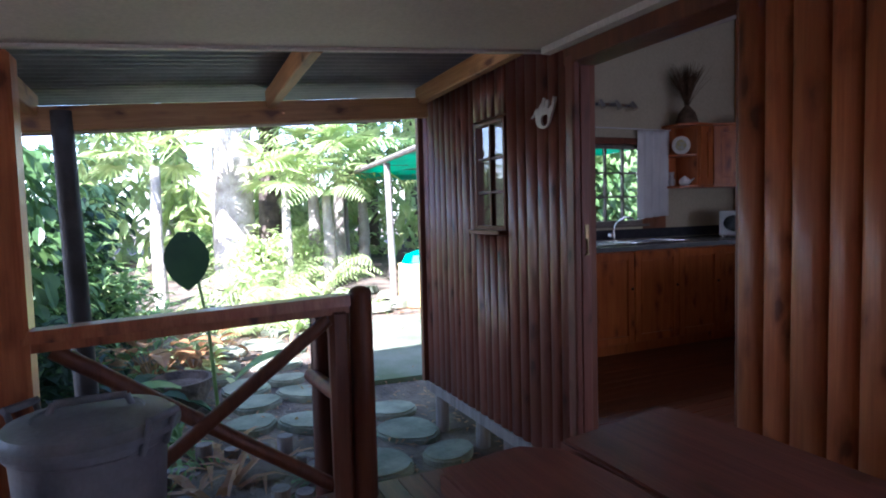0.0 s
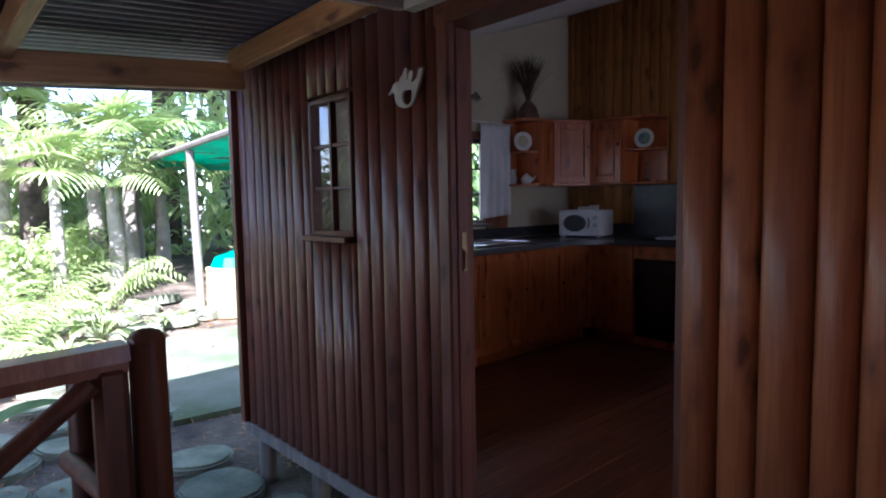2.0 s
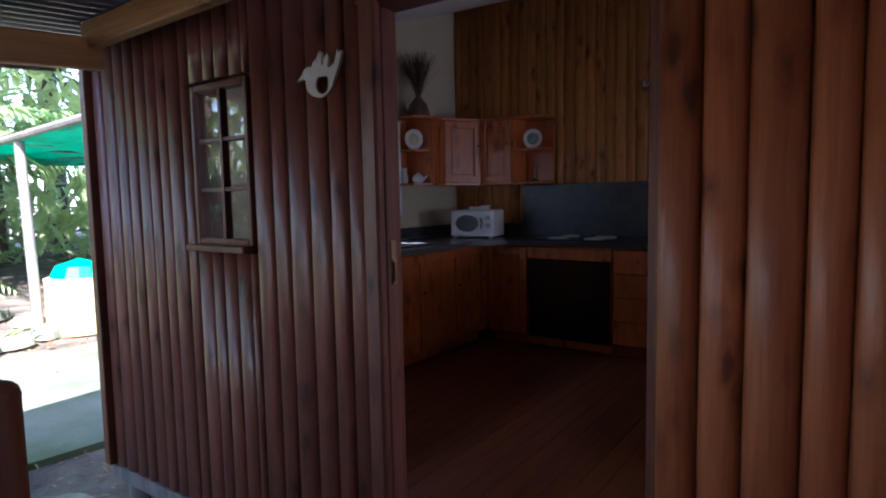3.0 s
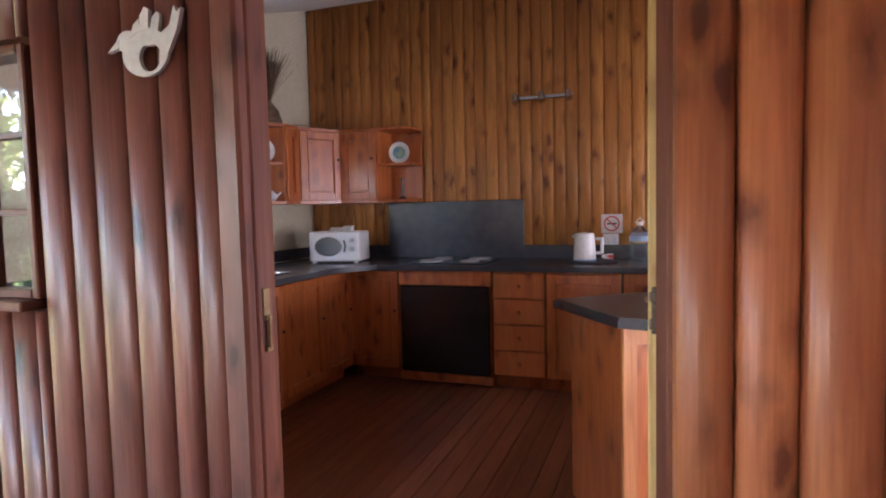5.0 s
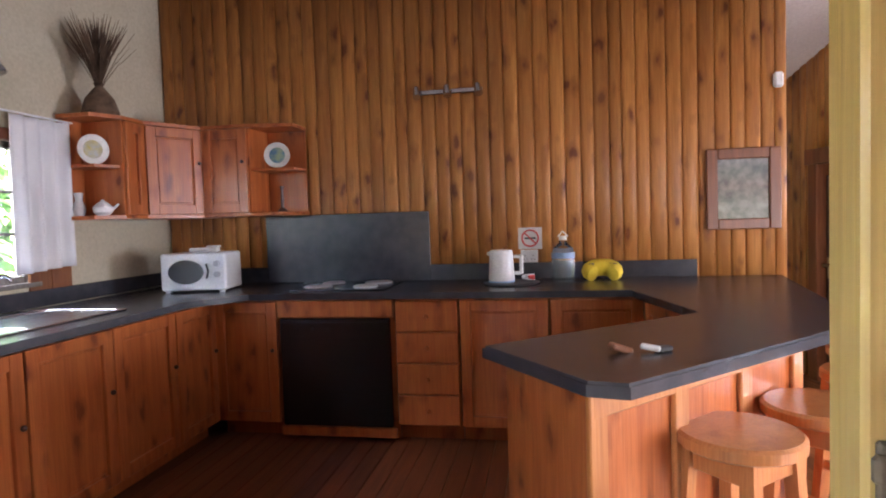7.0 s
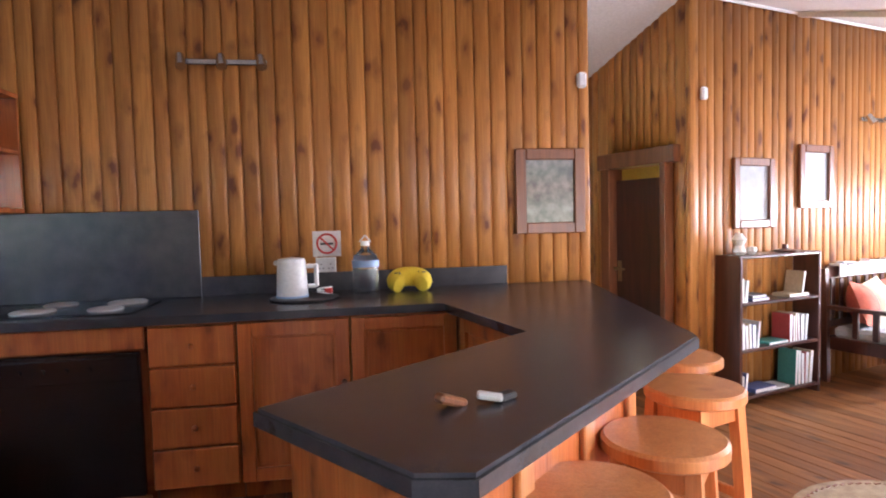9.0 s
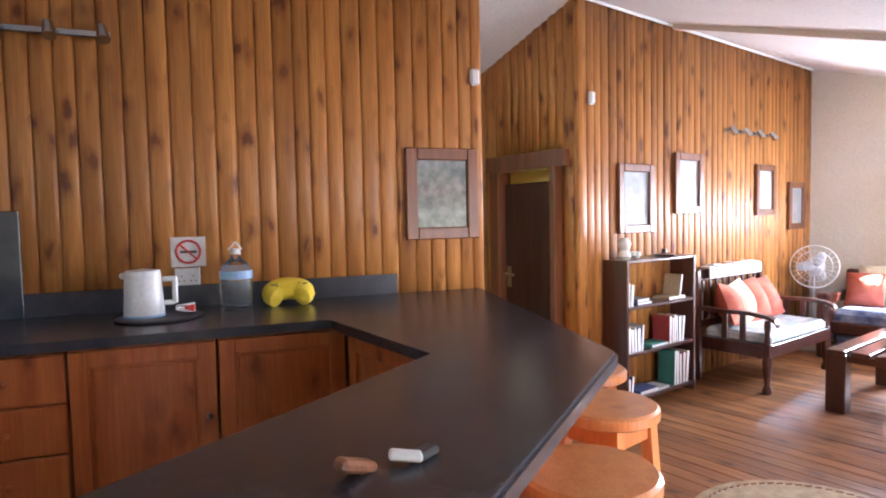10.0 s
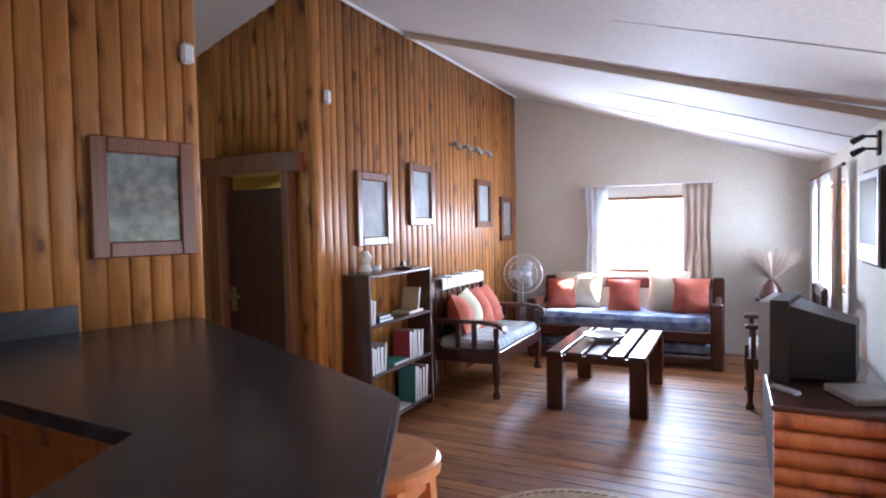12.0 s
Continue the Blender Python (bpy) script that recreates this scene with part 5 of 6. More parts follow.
# two-seat settee with carved arms
se = thing("settee", L(1.18, -0.60), "dark carved wooden two-seat settee with blue seat pad", "settee")
sw, sd = 1.05, 0.55
for x in (0.03, sw - 0.03):
    Shape().lathe((x, 0.03, 0), [(0.028, 0), (0.034, 0.02), (0.018, 0.06), (0.03, 0.16), (0.034, 0.22), (0.028, 0.26)], 14).box((x, 0.03, 0.30), (0.05, 0.05, 0.10)).lathe((x, 0.03, 0.35), [(0.02, 0), (0.016, 0.06), (0.022, 0.12), (0.018, 0.16)], 12).done("front_leg", DARKWOOD, se, True)
    Shape().hull([(x - .02, sd - .04, 0), (x + .02, sd - .04, 0), (x + .02, sd, 0), (x - .02, sd, 0)], [(x - .02, sd - .02, 0.82), (x + .02, sd - .02, 0.82), (x + .02, sd + .02, 0.82), (x - .02, sd + .02, 0.82)]).done("back_leg", DARKWOOD, se)
    arm = Shape()
    pts = [(sd - 0.03, 0.55), (0.35, 0.545), (0.15, 0.55), (0.02, 0.535), (-0.03, 0.51), (-0.04, 0.485)]
    for (ya, za), (yb, zb) in zip(pts, pts[1:]):
        arm.hull([(x - .028, ya, za - .015), (x + .028, ya, za - .015), (x + .03, yb, zb - .015), (x - .03, yb, zb - .015)], [(x - .028, ya, za + .012), (x + .028, ya, za + .012), (x + .03, yb, zb + .012), (x - .03, yb, zb + .012)])
    for y in (0.2, 0.33):
        arm.box((x, y, 0.44), (0.02, 0.04, 0.19))
    arm.done("arm", DARKWOOD, se)
Shape().box((sw / 2, 0.02, 0.29), (sw - 0.1, 0.03, 0.09)).box((sw / 2, sd - 0.03, 0.29), (sw - 0.1, 0.03, 0.09)).box((0.03, sd / 2, 0.29), (0.03, sd - 0.1, 0.09)).box((sw - 0.03, sd / 2, 0.29), (0.03, sd - 0.1, 0.09)).done("seat_rail", DARKWOOD, se)
bk = Shape().box((sw / 2, sd, 0.79), (sw - 0.08, 0.03, 0.10), 0.012).box((sw / 2, sd - 0.01, 0.42), (sw - 0.08, 0.025, 0.05))
for i in range(9):
    bk.box((0.12 + (sw - 0.24) * i / 8, sd - 0.005, 0.60), (0.045, 0.012, 0.32))
bk.done("backrest", DARKWOOD, se)
Shape().box((sw / 2, 0.26, 0.365), (sw - 0.1, 0.48, 0.085), 0.03).done("seat_pad", PALECL, se)
throw = thing("lace_throw", L(1.28, -0.05, FZ + 0.835), "folded white and grey lace cloth over the settee back", "cloth")
tw = Shape()
for i in range(9):
    tw.box((0.07 + 0.092 * i, -0.01 + 0.006 * (i % 2), 0.008 + 0.012 * (i % 3 == 1)), (0.10, 0.075, 0.016), 0.006, pose(0, 0, 0, 4 * (-1) ** i, 3, 6 * (-1) ** i)).box((0.07 + 0.092 * i, -0.05, -0.035), (0.085, 0.010, 0.08), 0.004)
tw.done("cloth", CLOTHW, throw)
for u, r, t, mm, lb in ((1.42, 20, -22, REDCL, "terracotta scatter cushion on the settee"), (1.60, 8, -20, CREAMCL, "cream scatter cushion on the settee"), (1.80, -6, -24, REDCL, "terracotta scatter cushion on the settee"), (2.0, -10, -26, REDCL, "terracotta scatter cushion on the settee")):
    cushion(L(u, -0.26, FZ + 0.41, r) @ pose(0, 0, 0, t, 10 if r > 10 else -8, 0), 0.33, mm, lb)

# daybed sofa under the end window
sf = thing("daybed_sofa", L(2.60, -0.36), "dark wooden daybed sofa with blue patterned mattress", "sofa")
sL, sD = 1.62, 0.70
for y in (-0.04, -sL + 0.0):
    Shape().box((0.02, y, 0.28), (0.07, 0.10, 0.56), 0.015).box((sD - 0.03, y, 0.36), (0.07, 0.10, 0.72), 0.015).box((sD / 2, y, 0.50), (sD - 0.1, 0.05, 0.09), 0.01).box((sD / 2, y, 0.18), (sD - 0.1, 0.05, 0.09), 0.01).box((sD / 2, y, 0.34), (sD - 0.1, 0.04, 0.09), 0.01).done("end_frame", DARKWOOD, sf)
Shape().box((0.03, -sL / 2 - 0.02, 0.27), (0.05, sL - 0.12, 0.10), 0.012).box((0.03, -sL / 2 - 0.02, 0.07), (0.05, sL - 0.12, 0.08), 0.012).box((sD - 0.03, -sL / 2, 0.66), (0.05, sL - 0.12, 0.10), 0.012).done("front_rail", DARKWOOD, sf)
Shape().box((sD / 2, -sL / 2 - 0.02, 0.355), (sD - 0.06, sL - 0.14, 0.14), 0.04).done("mattress", BLUECL, sf)
Shape().box((sD / 2, -sL / 2 - 0.02, 0.16), (sD - 0.1, sL - 0.16, 0.12), 0.03).done("lower_mattress", BLUECL, sf)
for v, mm, lb, sz in ((-0.58, REDCL, "red patterned cushion on the daybed", 0.30), (-0.78, CREAMCL, "cream cushion on the daybed", 0.34), (-1.18, REDCL, "red cushion on the daybed", 0.30), (-1.55, CREAMCL, "cream cushion on the daybed", 0.38), (-1.76, REDCL, "terracotta cushion on the daybed", 0.32), (-0.66, CREAMCL, "cream cushion on the daybed", 0.36)):
    cushion(L(2.60 + 0.46 - (0.1 if mm is REDCL else 0), v, FZ + 0.42, -90 + 6 * math.sin(v * 9)) @ pose(0, 0, 0, -18, 0, 0), sz, mm, lb)

# slatted coffee table
ctb = thing("coffee_table", L(1.10, -1.62), "dark slatted wooden coffee table with block legs", "table")
tl_, tw_ = 1.0, 0.66
for i in range(5):
    Shape().box((tl_ / 2, 0.065 + (tw_ - 0.13) * i / 4, 0.385), (tl_ + 0.02, 0.105, 0.03), 0.005).done("slat", DARKWOOD, ctb)
for x in (0.06, tl_ - 0.06):
    Shape().box((x, tw_ / 2, 0.345), (0.05, tw_ - 0.04, 0.045), 0.004).done("bearer", DARKWOOD, ctb)
    for y in (0.06, tw_ - 0.06):
        Shape().box((x, y, 0.185), (0.10, 0.11, 0.37), 0.006).done("leg", DARKWOOD, ctb)
bo = thing("bowl", L(1.62, -1.25, FZ + 0.40), "shallow pale ceramic bowl on the coffee table", "bowl")
Shape().lathe((0, 0, 0), [(0.06, 0), (0.065, 0.005), (0.13, 0.03), (0.15, 0.04), (0.145, 0.043), (0.12, 0.032), (0.05, 0.012), (0.001, 0.011)], 28).done("bowl", PLATE, bo, True)

rug = thing("rug", pose(0.64, 4.52, FZ + 0.004, 0, 0, 10), "round woven jute rug with a scalloped border", "rug")
Shape().lathe((0, 0, 0), [(0.49, 0), (0.495, 0.006), (0.48, 0.010), (0.001, 0.010)], 48).done("mat", RUGM, rug, True)
bd_ = Shape()
for i in range(72):
    a = 2 * math.pi * i / 72
    bd_.box((0.45 * math.cos(a), 0.45 * math.sin(a), 0.010), (0.012, 0.03, 0.006), 0.002, pose(0, 0, 0, 0, 0, math.degrees(a) + 20))
bd_.done("border", FRAME, rug)

fan = thing("pedestal_fan", L(2.92, -0.20), "white pedestal fan standing beside the daybed", "fan")
Shape().lathe((0, 0, 0), [(0.17, 0), (0.17, 0.015), (0.03, 0.04)], 24).tube((0, 0, 0.03), (0, 0, 0.72), 0.013, 0.012).tube((0.06, -0.04, 0.76), (-0.05, 0.02, 0.76), 0.05, 0.045, 16).done("stand", SILVER, fan, True)
cage = Shape()
for rr, off in ((0.19, 0.0), (0.14, 0.025), (0.08, 0.04), (0.19, 0.05)):
    for i in range(24):
        a, b = 2 * math.pi * i / 24, 2 * math.pi * (i + 1) / 24
        cage.tube((-0.07 - off, rr * math.cos(a), rr * math.sin(a)), (-0.07 - off, rr * math.cos(b), rr * math.sin(b)), 0.003, 0.003, 4, False)
for i in range(24):
    a = 2 * math.pi * i / 24
    cage.tube((-0.12, 0.03 * math.cos(a), 0.03 * math.sin(a)), (-0.095, 0.19 * math.cos(a), 0.19 * math.sin(a)), 0.002, 0.002, 4, False)
cage.done("guard", PLASTIC, fan, m=pose(0, 0, 0.76, 0, 0, 25))
bl = Shape()
for i in range(3):
    bl.ball((-0.095, 0.075 * math.cos(i * 2.094), 0.075 * math.sin(i * 2.094)), (0.012, 0.07, 0.045), pose(0, 0, 0, math.degrees(i * 2.094), 0, 0))
bl.done("blade", SILVER, fan, True, pose(0, 0, 0.76, 0, 0, 25))

# curtains of the two bright windows
for v, w in ((-1.93, 0.26), (-0.98, 0.22)):
    curtain(L(FU - 0.06, v, 1.63, 90), w, 0.95, 4, CLOTHB if v < -1.5 else SHEER, "pale curtain hanging beside the living room window", 0.15, 3)
rl = thing("curtain_rail", L(FU - 0.06, -2.15, 1.64), "thin curtain rail over the end window", "curtain rail")
Shape().tube((0, 0.15, 0), (0, 1.42, 0), 0.008).done("rod", PLASTIC, rl, True)
for u, w, mm in ((1.72, 0.25, CLOTHB), (2.2, 0.4, SHEER), (2.95, 0.3, SHEER)):
    curtain(L(u, TV + 0.07, 1.60), w, 1.0, 4, mm, "pale curtain at the side window", 0.12, 4)
rl = thing("curtain_rail", L(1.6, TV + 0.07, 1.61), "wooden curtain rail over the side window", "curtain rail")
Shape().tube((0, 0, 0), (1.7, 0, 0), 0.011).done("rod", FRAME, rl, True)

# low cabinet with the television
cab = thing("television_cabinet", L(0.18, TV + 0.02), "low cabinet with rounded orange pine slats", "cabinet")
cwd, cdp, ch = 1.25, 0.50, 0.44
Shape().box((cwd / 2 + 0.02, cdp / 2, ch / 2 - 0.02), (cwd - 0.02, cdp - 0.01, ch - 0.04), 0.004).done("body", GREYWOOD, cab)
Shape().box((cwd / 2, cdp / 2, ch - 0.012), (cwd + 0.02, cdp + 0.02, 0.025), 0.006).done("top", DARKWOOD, cab)
for i in range(5):
    Shape().tube((0.012, 0.0, 0.05 + 0.082 * i), (0.012, cdp, 0.05 + 0.082 * i), 0.041, 0.041, 14).done("slat", CABINET, cab, True)
tvs = thing("television", L(0.62, TV + 0.29, FZ + ch, 180), "old charcoal tube television with silver front", "television")
Shape().hull([(-0.0, -0.24, 0.03), (-0.06, -0.24, 0.03), (-0.06, 0.24, 0.03), (0.0, 0.24, 0.03)], [(0.0, -0.24, 0.44), (-0.06, -0.24, 0.44), (-0.06, 0.24, 0.44), (0.0, 0.24, 0.44)]).done("bezel", SILVER, tvs)
tvs.matrix_basis = L(0.84, TV + 0.47, FZ + ch, -102) @ Matrix.Diagonal((0.84, 0.9, 0.9, 1))
Shape().hull([(0.001, -0.23, 0.0), (0.001, 0.23, 0.0), (0.10, 0.23, 0.0), (0.10, -0.23, 0.0)], [(0.001, -0.235, 0.45), (0.001, 0.235, 0.45), (0.10, 0.235, 0.45), (0.10, -0.235, 0.45)]).hull([(0.10, -0.21, 0.02), (0.10, 0.21, 0.02), (0.42, 0.14, 0.03), (0.42, -0.14, 0.03)], [(0.10, -0.21, 0.42), (0.10, 0.21, 0.42), (0.42, 0.14, 0.33), (0.42, -0.14, 0.33)]).done("case", GREYPL, tvs)
Shape().box((-0.062, 0, 0.25), (0.006, 0.40, 0.30), 0.002).done("screen", BLACK, tvs)
dec = thing("decoder_box", L(0.42, TV + 0.16, FZ + ch, 20), "flat silver decoder box beside the television", "decoder")
Shape().box((0, 0, 0.02), (0.26, 0.2, 0.035), 0.006).done("case", SILVER, dec)
rem = thing("remote_control", L(0.42, TV + 0.46, FZ + ch, 40), "small silver remote control on the cabinet", "remote")
Shape().box((0, 0, 0.010), (0.15, 0.045, 0.02), 0.008).done("case", SILVER, rem)
scr = thing("wall_screen", L(0.80, TV + 0.05, 1.28) @ Matrix.Diagonal((1.2, 1, 1.4, 1)), "silver and black flat screen on the wall", "screen")
Shape().box((0, 0, 0), (0.42, 0.06, 0.34), 0.02).done("case", GREYPL, scr)
Shape().box((0, 0.028, 0.0), (0.40, 0.012, 0.32), 0.004).done("bezel", SILVER, scr)
Shape().box((0, 0.033, 0.02), (0.33, 0.006, 0.23), 0.002).done("glass", BLACK, scr)
wl = thing("wall_lamp", L(0.98, TV + 0.0, 1.66) @ Matrix.Diagonal((0.58, 0.58, 0.58, 1)), "dark carved wooden wall lamp with two arms", "wall lamp")
Shape().box((0, 0.012, 0), (0.09, 0.024, 0.22), 0.01).done("plaque", DARKWOOD, wl)
for z in (0.06, -0.05):
    Shape().tube((0, 0.02, z), (0.0, 0.13, z + 0.01), 0.012).tube((0, 0.12, z + 0.01), (0.06, 0.2, z - 0.03), 0.022, 0.03, 12).done("arm", GREYPL, wl, True)


def armchair(m):
    o = thing("armchair", m, "dark wooden armchair with pale seat cushion", "chair", "wooden armchairs")
    for x in (0.03, 0.50):
        for y in (0.03, 0.47):
            Shape().lathe((x, y, 0), [(0.026, 0), (0.03, 0.015), (0.016, 0.05), (0.028, 0.2), (0.024, 0.34)], 12).done("leg", DARKWOOD, o, True)
        Shape().box((x, 0.25, 0.55), (0.05, 0.50, 0.03), 0.012).box((x, 0.05, 0.44), (0.03, 0.03, 0.2)).box((x, 0.44, 0.55), (0.035, 0.035, 0.5)).done("arm", DARKWOOD, o)
    Shape().box((0.265, 0.25, 0.30), (0.46, 0.44, 0.07)).done("seat_rail", DARKWOOD, o)
    bkk = Shape().box((0.265, 0.45, 0.77), (0.46, 0.03, 0.08), 0.01)
    for i in range(5):
        bkk.box((0.1 + 0.082 * i, 0.45, 0.56), (0.035, 0.012, 0.36))
    bkk.done("backrest", DARKWOOD, o)
    Shape().box((0.265, 0.24, 0.375), (0.44, 0.42, 0.08), 0.03).done("seat_pad", PALECL, o)
    return o


armchair(L(2.1, -2.12, FZ, 180) @ pose(0.0, 0.05, 0))
bouquet(L(3.12, -2.40, FZ + 0.56), "pale dried flower arrangement on a small stand", 300, 0.24, 0.30, 5, material=CLOTHB, pot_mat=DARKWOOD)
sd_ = thing("plant_stand", L(3.12, -2.40), "small dark wooden plant stand", "stand")
Shape().lathe((0, 0, 0), [(0.14, 0), (0.12, 0.02), (0.03, 0.05), (0.03, 0.50), (0.13, 0.54), (0.13, 0.56)], 20).done("column", DARKWOOD, sd_, True)

# ---- garden ----
def ground_z(x, y):
    return GROUND + 0.06 * max(0.0, -x - 4.0) * (1 if x > -16 else 16 / -x * 0.75)


gr = Shape()
N = 40
xs = [-2.3 - 0.35 * i for i in range(36)] + [-18, -24, -40, -120]
ysg = [-120, -40, -20] + [-12 + 0.8 * i for i in range(36)] + [24, 40, 120]
grid = [[gr.bm.verts.new((x, y, (ground_z(x, y) + (0.03 * noise.noise((x * 1.3, y * 1.3, 0)) if x > -15 else 0)))) for y in ysg] for x in [120, 20] + xs]
for a, b in zip(grid, grid[1:]):
    for j in range(len(ysg) - 1):
        gr.bm.faces.new((a[j], b[j], b[j + 1], a[j + 1]))
structure(gr.done("ground", SOIL, None, True), "leaf-littered dark garden soil", "ground")

# mossy slab and round stepping stones
slab = structure(Shape().hull([(-5.0, 2.35, ground_z(-5, 2) - 0.03), (-4.9, 3.6, ground_z(-5, 2) - 0.03), (-7.4, 4.2, ground_z(-7.4, 2) - 0.03), (-7.3, 3.0, ground_z(-7.3, 2) - 0.03)], [(-5.0, 2.35, ground_z(-5, 2) + 0.05), (-4.9, 3.6, ground_z(-5, 2) + 0.05), (-7.4, 4.2, ground_z(-7.4, 2) + 0.04), (-7.3, 3.0, ground_z(-7.3, 2) + 0.04)]).done("pavement_slab", SLAB), "mossy pale concrete path slab", "pavement")
rs = random.Random(9)
stone_mesh = []
for k in range(4):
    q = Shape()
    n = 18
    out = []
    for i in range(n):
        a = 2 * math.pi * i / n
        r = 0.19 + 0.015 * math.sin(2 * a + k) + 0.01 * math.sin(3 * a + 2 * k)
        out.append((r * math.cos(a), r * math.sin(a)))
    q.slab(out, 0, 0.06, 0.015)
    t = q.done("stepping_stone", STONE)
    stone_mesh.append(t.data)
    bpy.data.objects.remove(t)
spots = []
for _ in range(4000):
    x, y = rs.uniform(-9.2, -3.2), rs.uniform(0.4, 4.2)
    band = abs(y - (1.75 - 0.03 * (x + 4))) < 0.62 + 0.05 * (-x - 3)
    near = x > -5.1 and 1.5 < y < 2.5
    if not (band or near) or (x < -4.85 and y > 2.3 + 0.28 * (-x - 5)):
        continue
    if all((x - a) ** 2 + (y - b) ** 2 > 0.375 ** 2 for a, b in spots):
        spots.append((x, y))
for i, (x, y) in enumerate(spots):
    o = new("stepping_stone", stone_mesh[i % 4])
    k = rs.uniform(0.85, 1.15)
    o.matrix_basis = pose(x, y, ground_z(x, y) - 0.01, rs.uniform(-3, 3), rs.uniform(-3, 3), rs.uniform(0, 360)) @ Matrix.Diagonal((k * 1.1, k, 1, 1))
    tagged(o, "round grey-green stepping stone in the garden path", "stepping stone", "stepping stones")
for i, (x, y) in enumerate([(-7.6, 2.9), (-7.9, 3.3), (-8.3, 2.8), (-8.1, 3.8), (-8.8, 3.2), (-8.6, 3.9), (-9.2, 3.6)]):
    o = new("stepping_stone", stone_mesh[i % 4])
    o.matrix_basis = pose(x, y, ground_z(x, y) - 0.01 + 0.03, 4, -3, 50 * i) @ Matrix.Diagonal((1.3, 0.9, 1.8, 1))
    tagged(o, "rough flat stone step at the path's end", "stone", "stone steps")

# dark planter ring of upright logs beside the deck
ring_o = thing("log_planter", pose(-3.35, 1.05, GROUND), "planter ring of short upright weathered logs", "planter")
for i in range(16):
    a = 2 * math.pi * i / 16
    h = 0.2 + 0.05 * math.sin(i * 2.3)
    Shape().tube((0.42 * math.cos(a), 0.42 * math.sin(a), -0.02), (0.43 * math.cos(a), 0.43 * math.sin(a), h), 0.055, 0.05, 9).done("log", GREYWOOD, ring_o, True)
Shape().lathe((0, 0, 0), [(0.38, 0), (0.36, 0.13), (0.001, 0.16)], 18).done("soil", SOIL, ring_o, True)
tyre = thing("plant_pot", pose(-5.2, 0.75, ground_z(-5.2, 0.7)), "squat brown clay plant pot on the soil", "plant pot")
Shape().lathe((0, 0, 0), [(0.20, 0), (0.27, 0.16), (0.28, 0.24), (0.25, 0.24), (0.22, 0.18), (0.001, 0.17)], 24).done("pot", DARKBARK, tyre, True)


def leaf_faces(bm, base, direction, length, width, droop, n=4, fold=0.25):
    """One curved, folded leaf blade."""
    d = Vector(direction).normalized()
    sd2 = d.cross(Vector((0, 0, 1)))
    sd2 = sd2.normalized() if sd2.length > 1e-3 else Vector((1, 0, 0))
    up = sd2.cross(d)
    rows = []
    p = Vector(base)
    for i in range(n + 1):
        t = i / n
        w = width * (math.sin(math.pi * min(1.0, 0.08 + t * 0.92)) ** 0.8) if i < n else 0.002
        dd = (d - Vector((0, 0, 1)) * droop * t * 1.6).normalized()
        if i:
            p = p + dd * (length / n)
        lift = up * w * fold
        rows.append((bm.verts.new(p - sd2 * w / 2 + lift), bm.verts.new(p), bm.verts.new(p + sd2 * w / 2 + lift)))
    for a, b in zip(rows, rows[1:]):
        bm.faces.new((a[0], a[1], b[1], b[0]))
        bm.faces.new((a[1], a[2], b[2], b[1]))


def fan_leaf(bm, base, direction, r, n=16, rng=random):
    """A fan palm leaf: narrow segments round a stalk's end."""
    d = Vector(direction).normalized()
    s = d.cross(Vector((0, 0, 1))).normalized()
    u = s.cross(d)
    for i in range(n):
        a = radians(-115 + 230 * i / (n - 1))
        dirn = d * math.cos(a) + s * math.sin(a) + u * 0.12 * rng.uniform(0, 1)
        leaf_faces(bm, base, dirn, r * (1 - 0.15 * abs(a) / 2), r * 0.11, 0.25, 3, 0.3)


def frond(bm, base, direction, length, n=14, width=0.03, leaflet=0.3, droop=0.8):
    """A feather palm or fern frond: leaflets on both sides of an arching rib."""
    d = Vector(direction).normalized()
    p = Vector(base)
    for i in range(n):
        t = i / n
        dd = (d - Vector((0, 0, 1)) * droop * t * t * 1.5).normalized()
        p = p + dd * (length / n)
        s = dd.cross(Vector((0, 0, 1)))
        s = s.normalized() if s.length > 1e-3 else Vector((1, 0, 0))
        ll = leaflet * math.sin(math.pi * (0.15 + 0.8 * t))
        for sg_ in (-1, 1):
            leaf_faces(bm, p, s * sg_ + dd * 0.6, ll, width, 0.5, 2, 0.2)


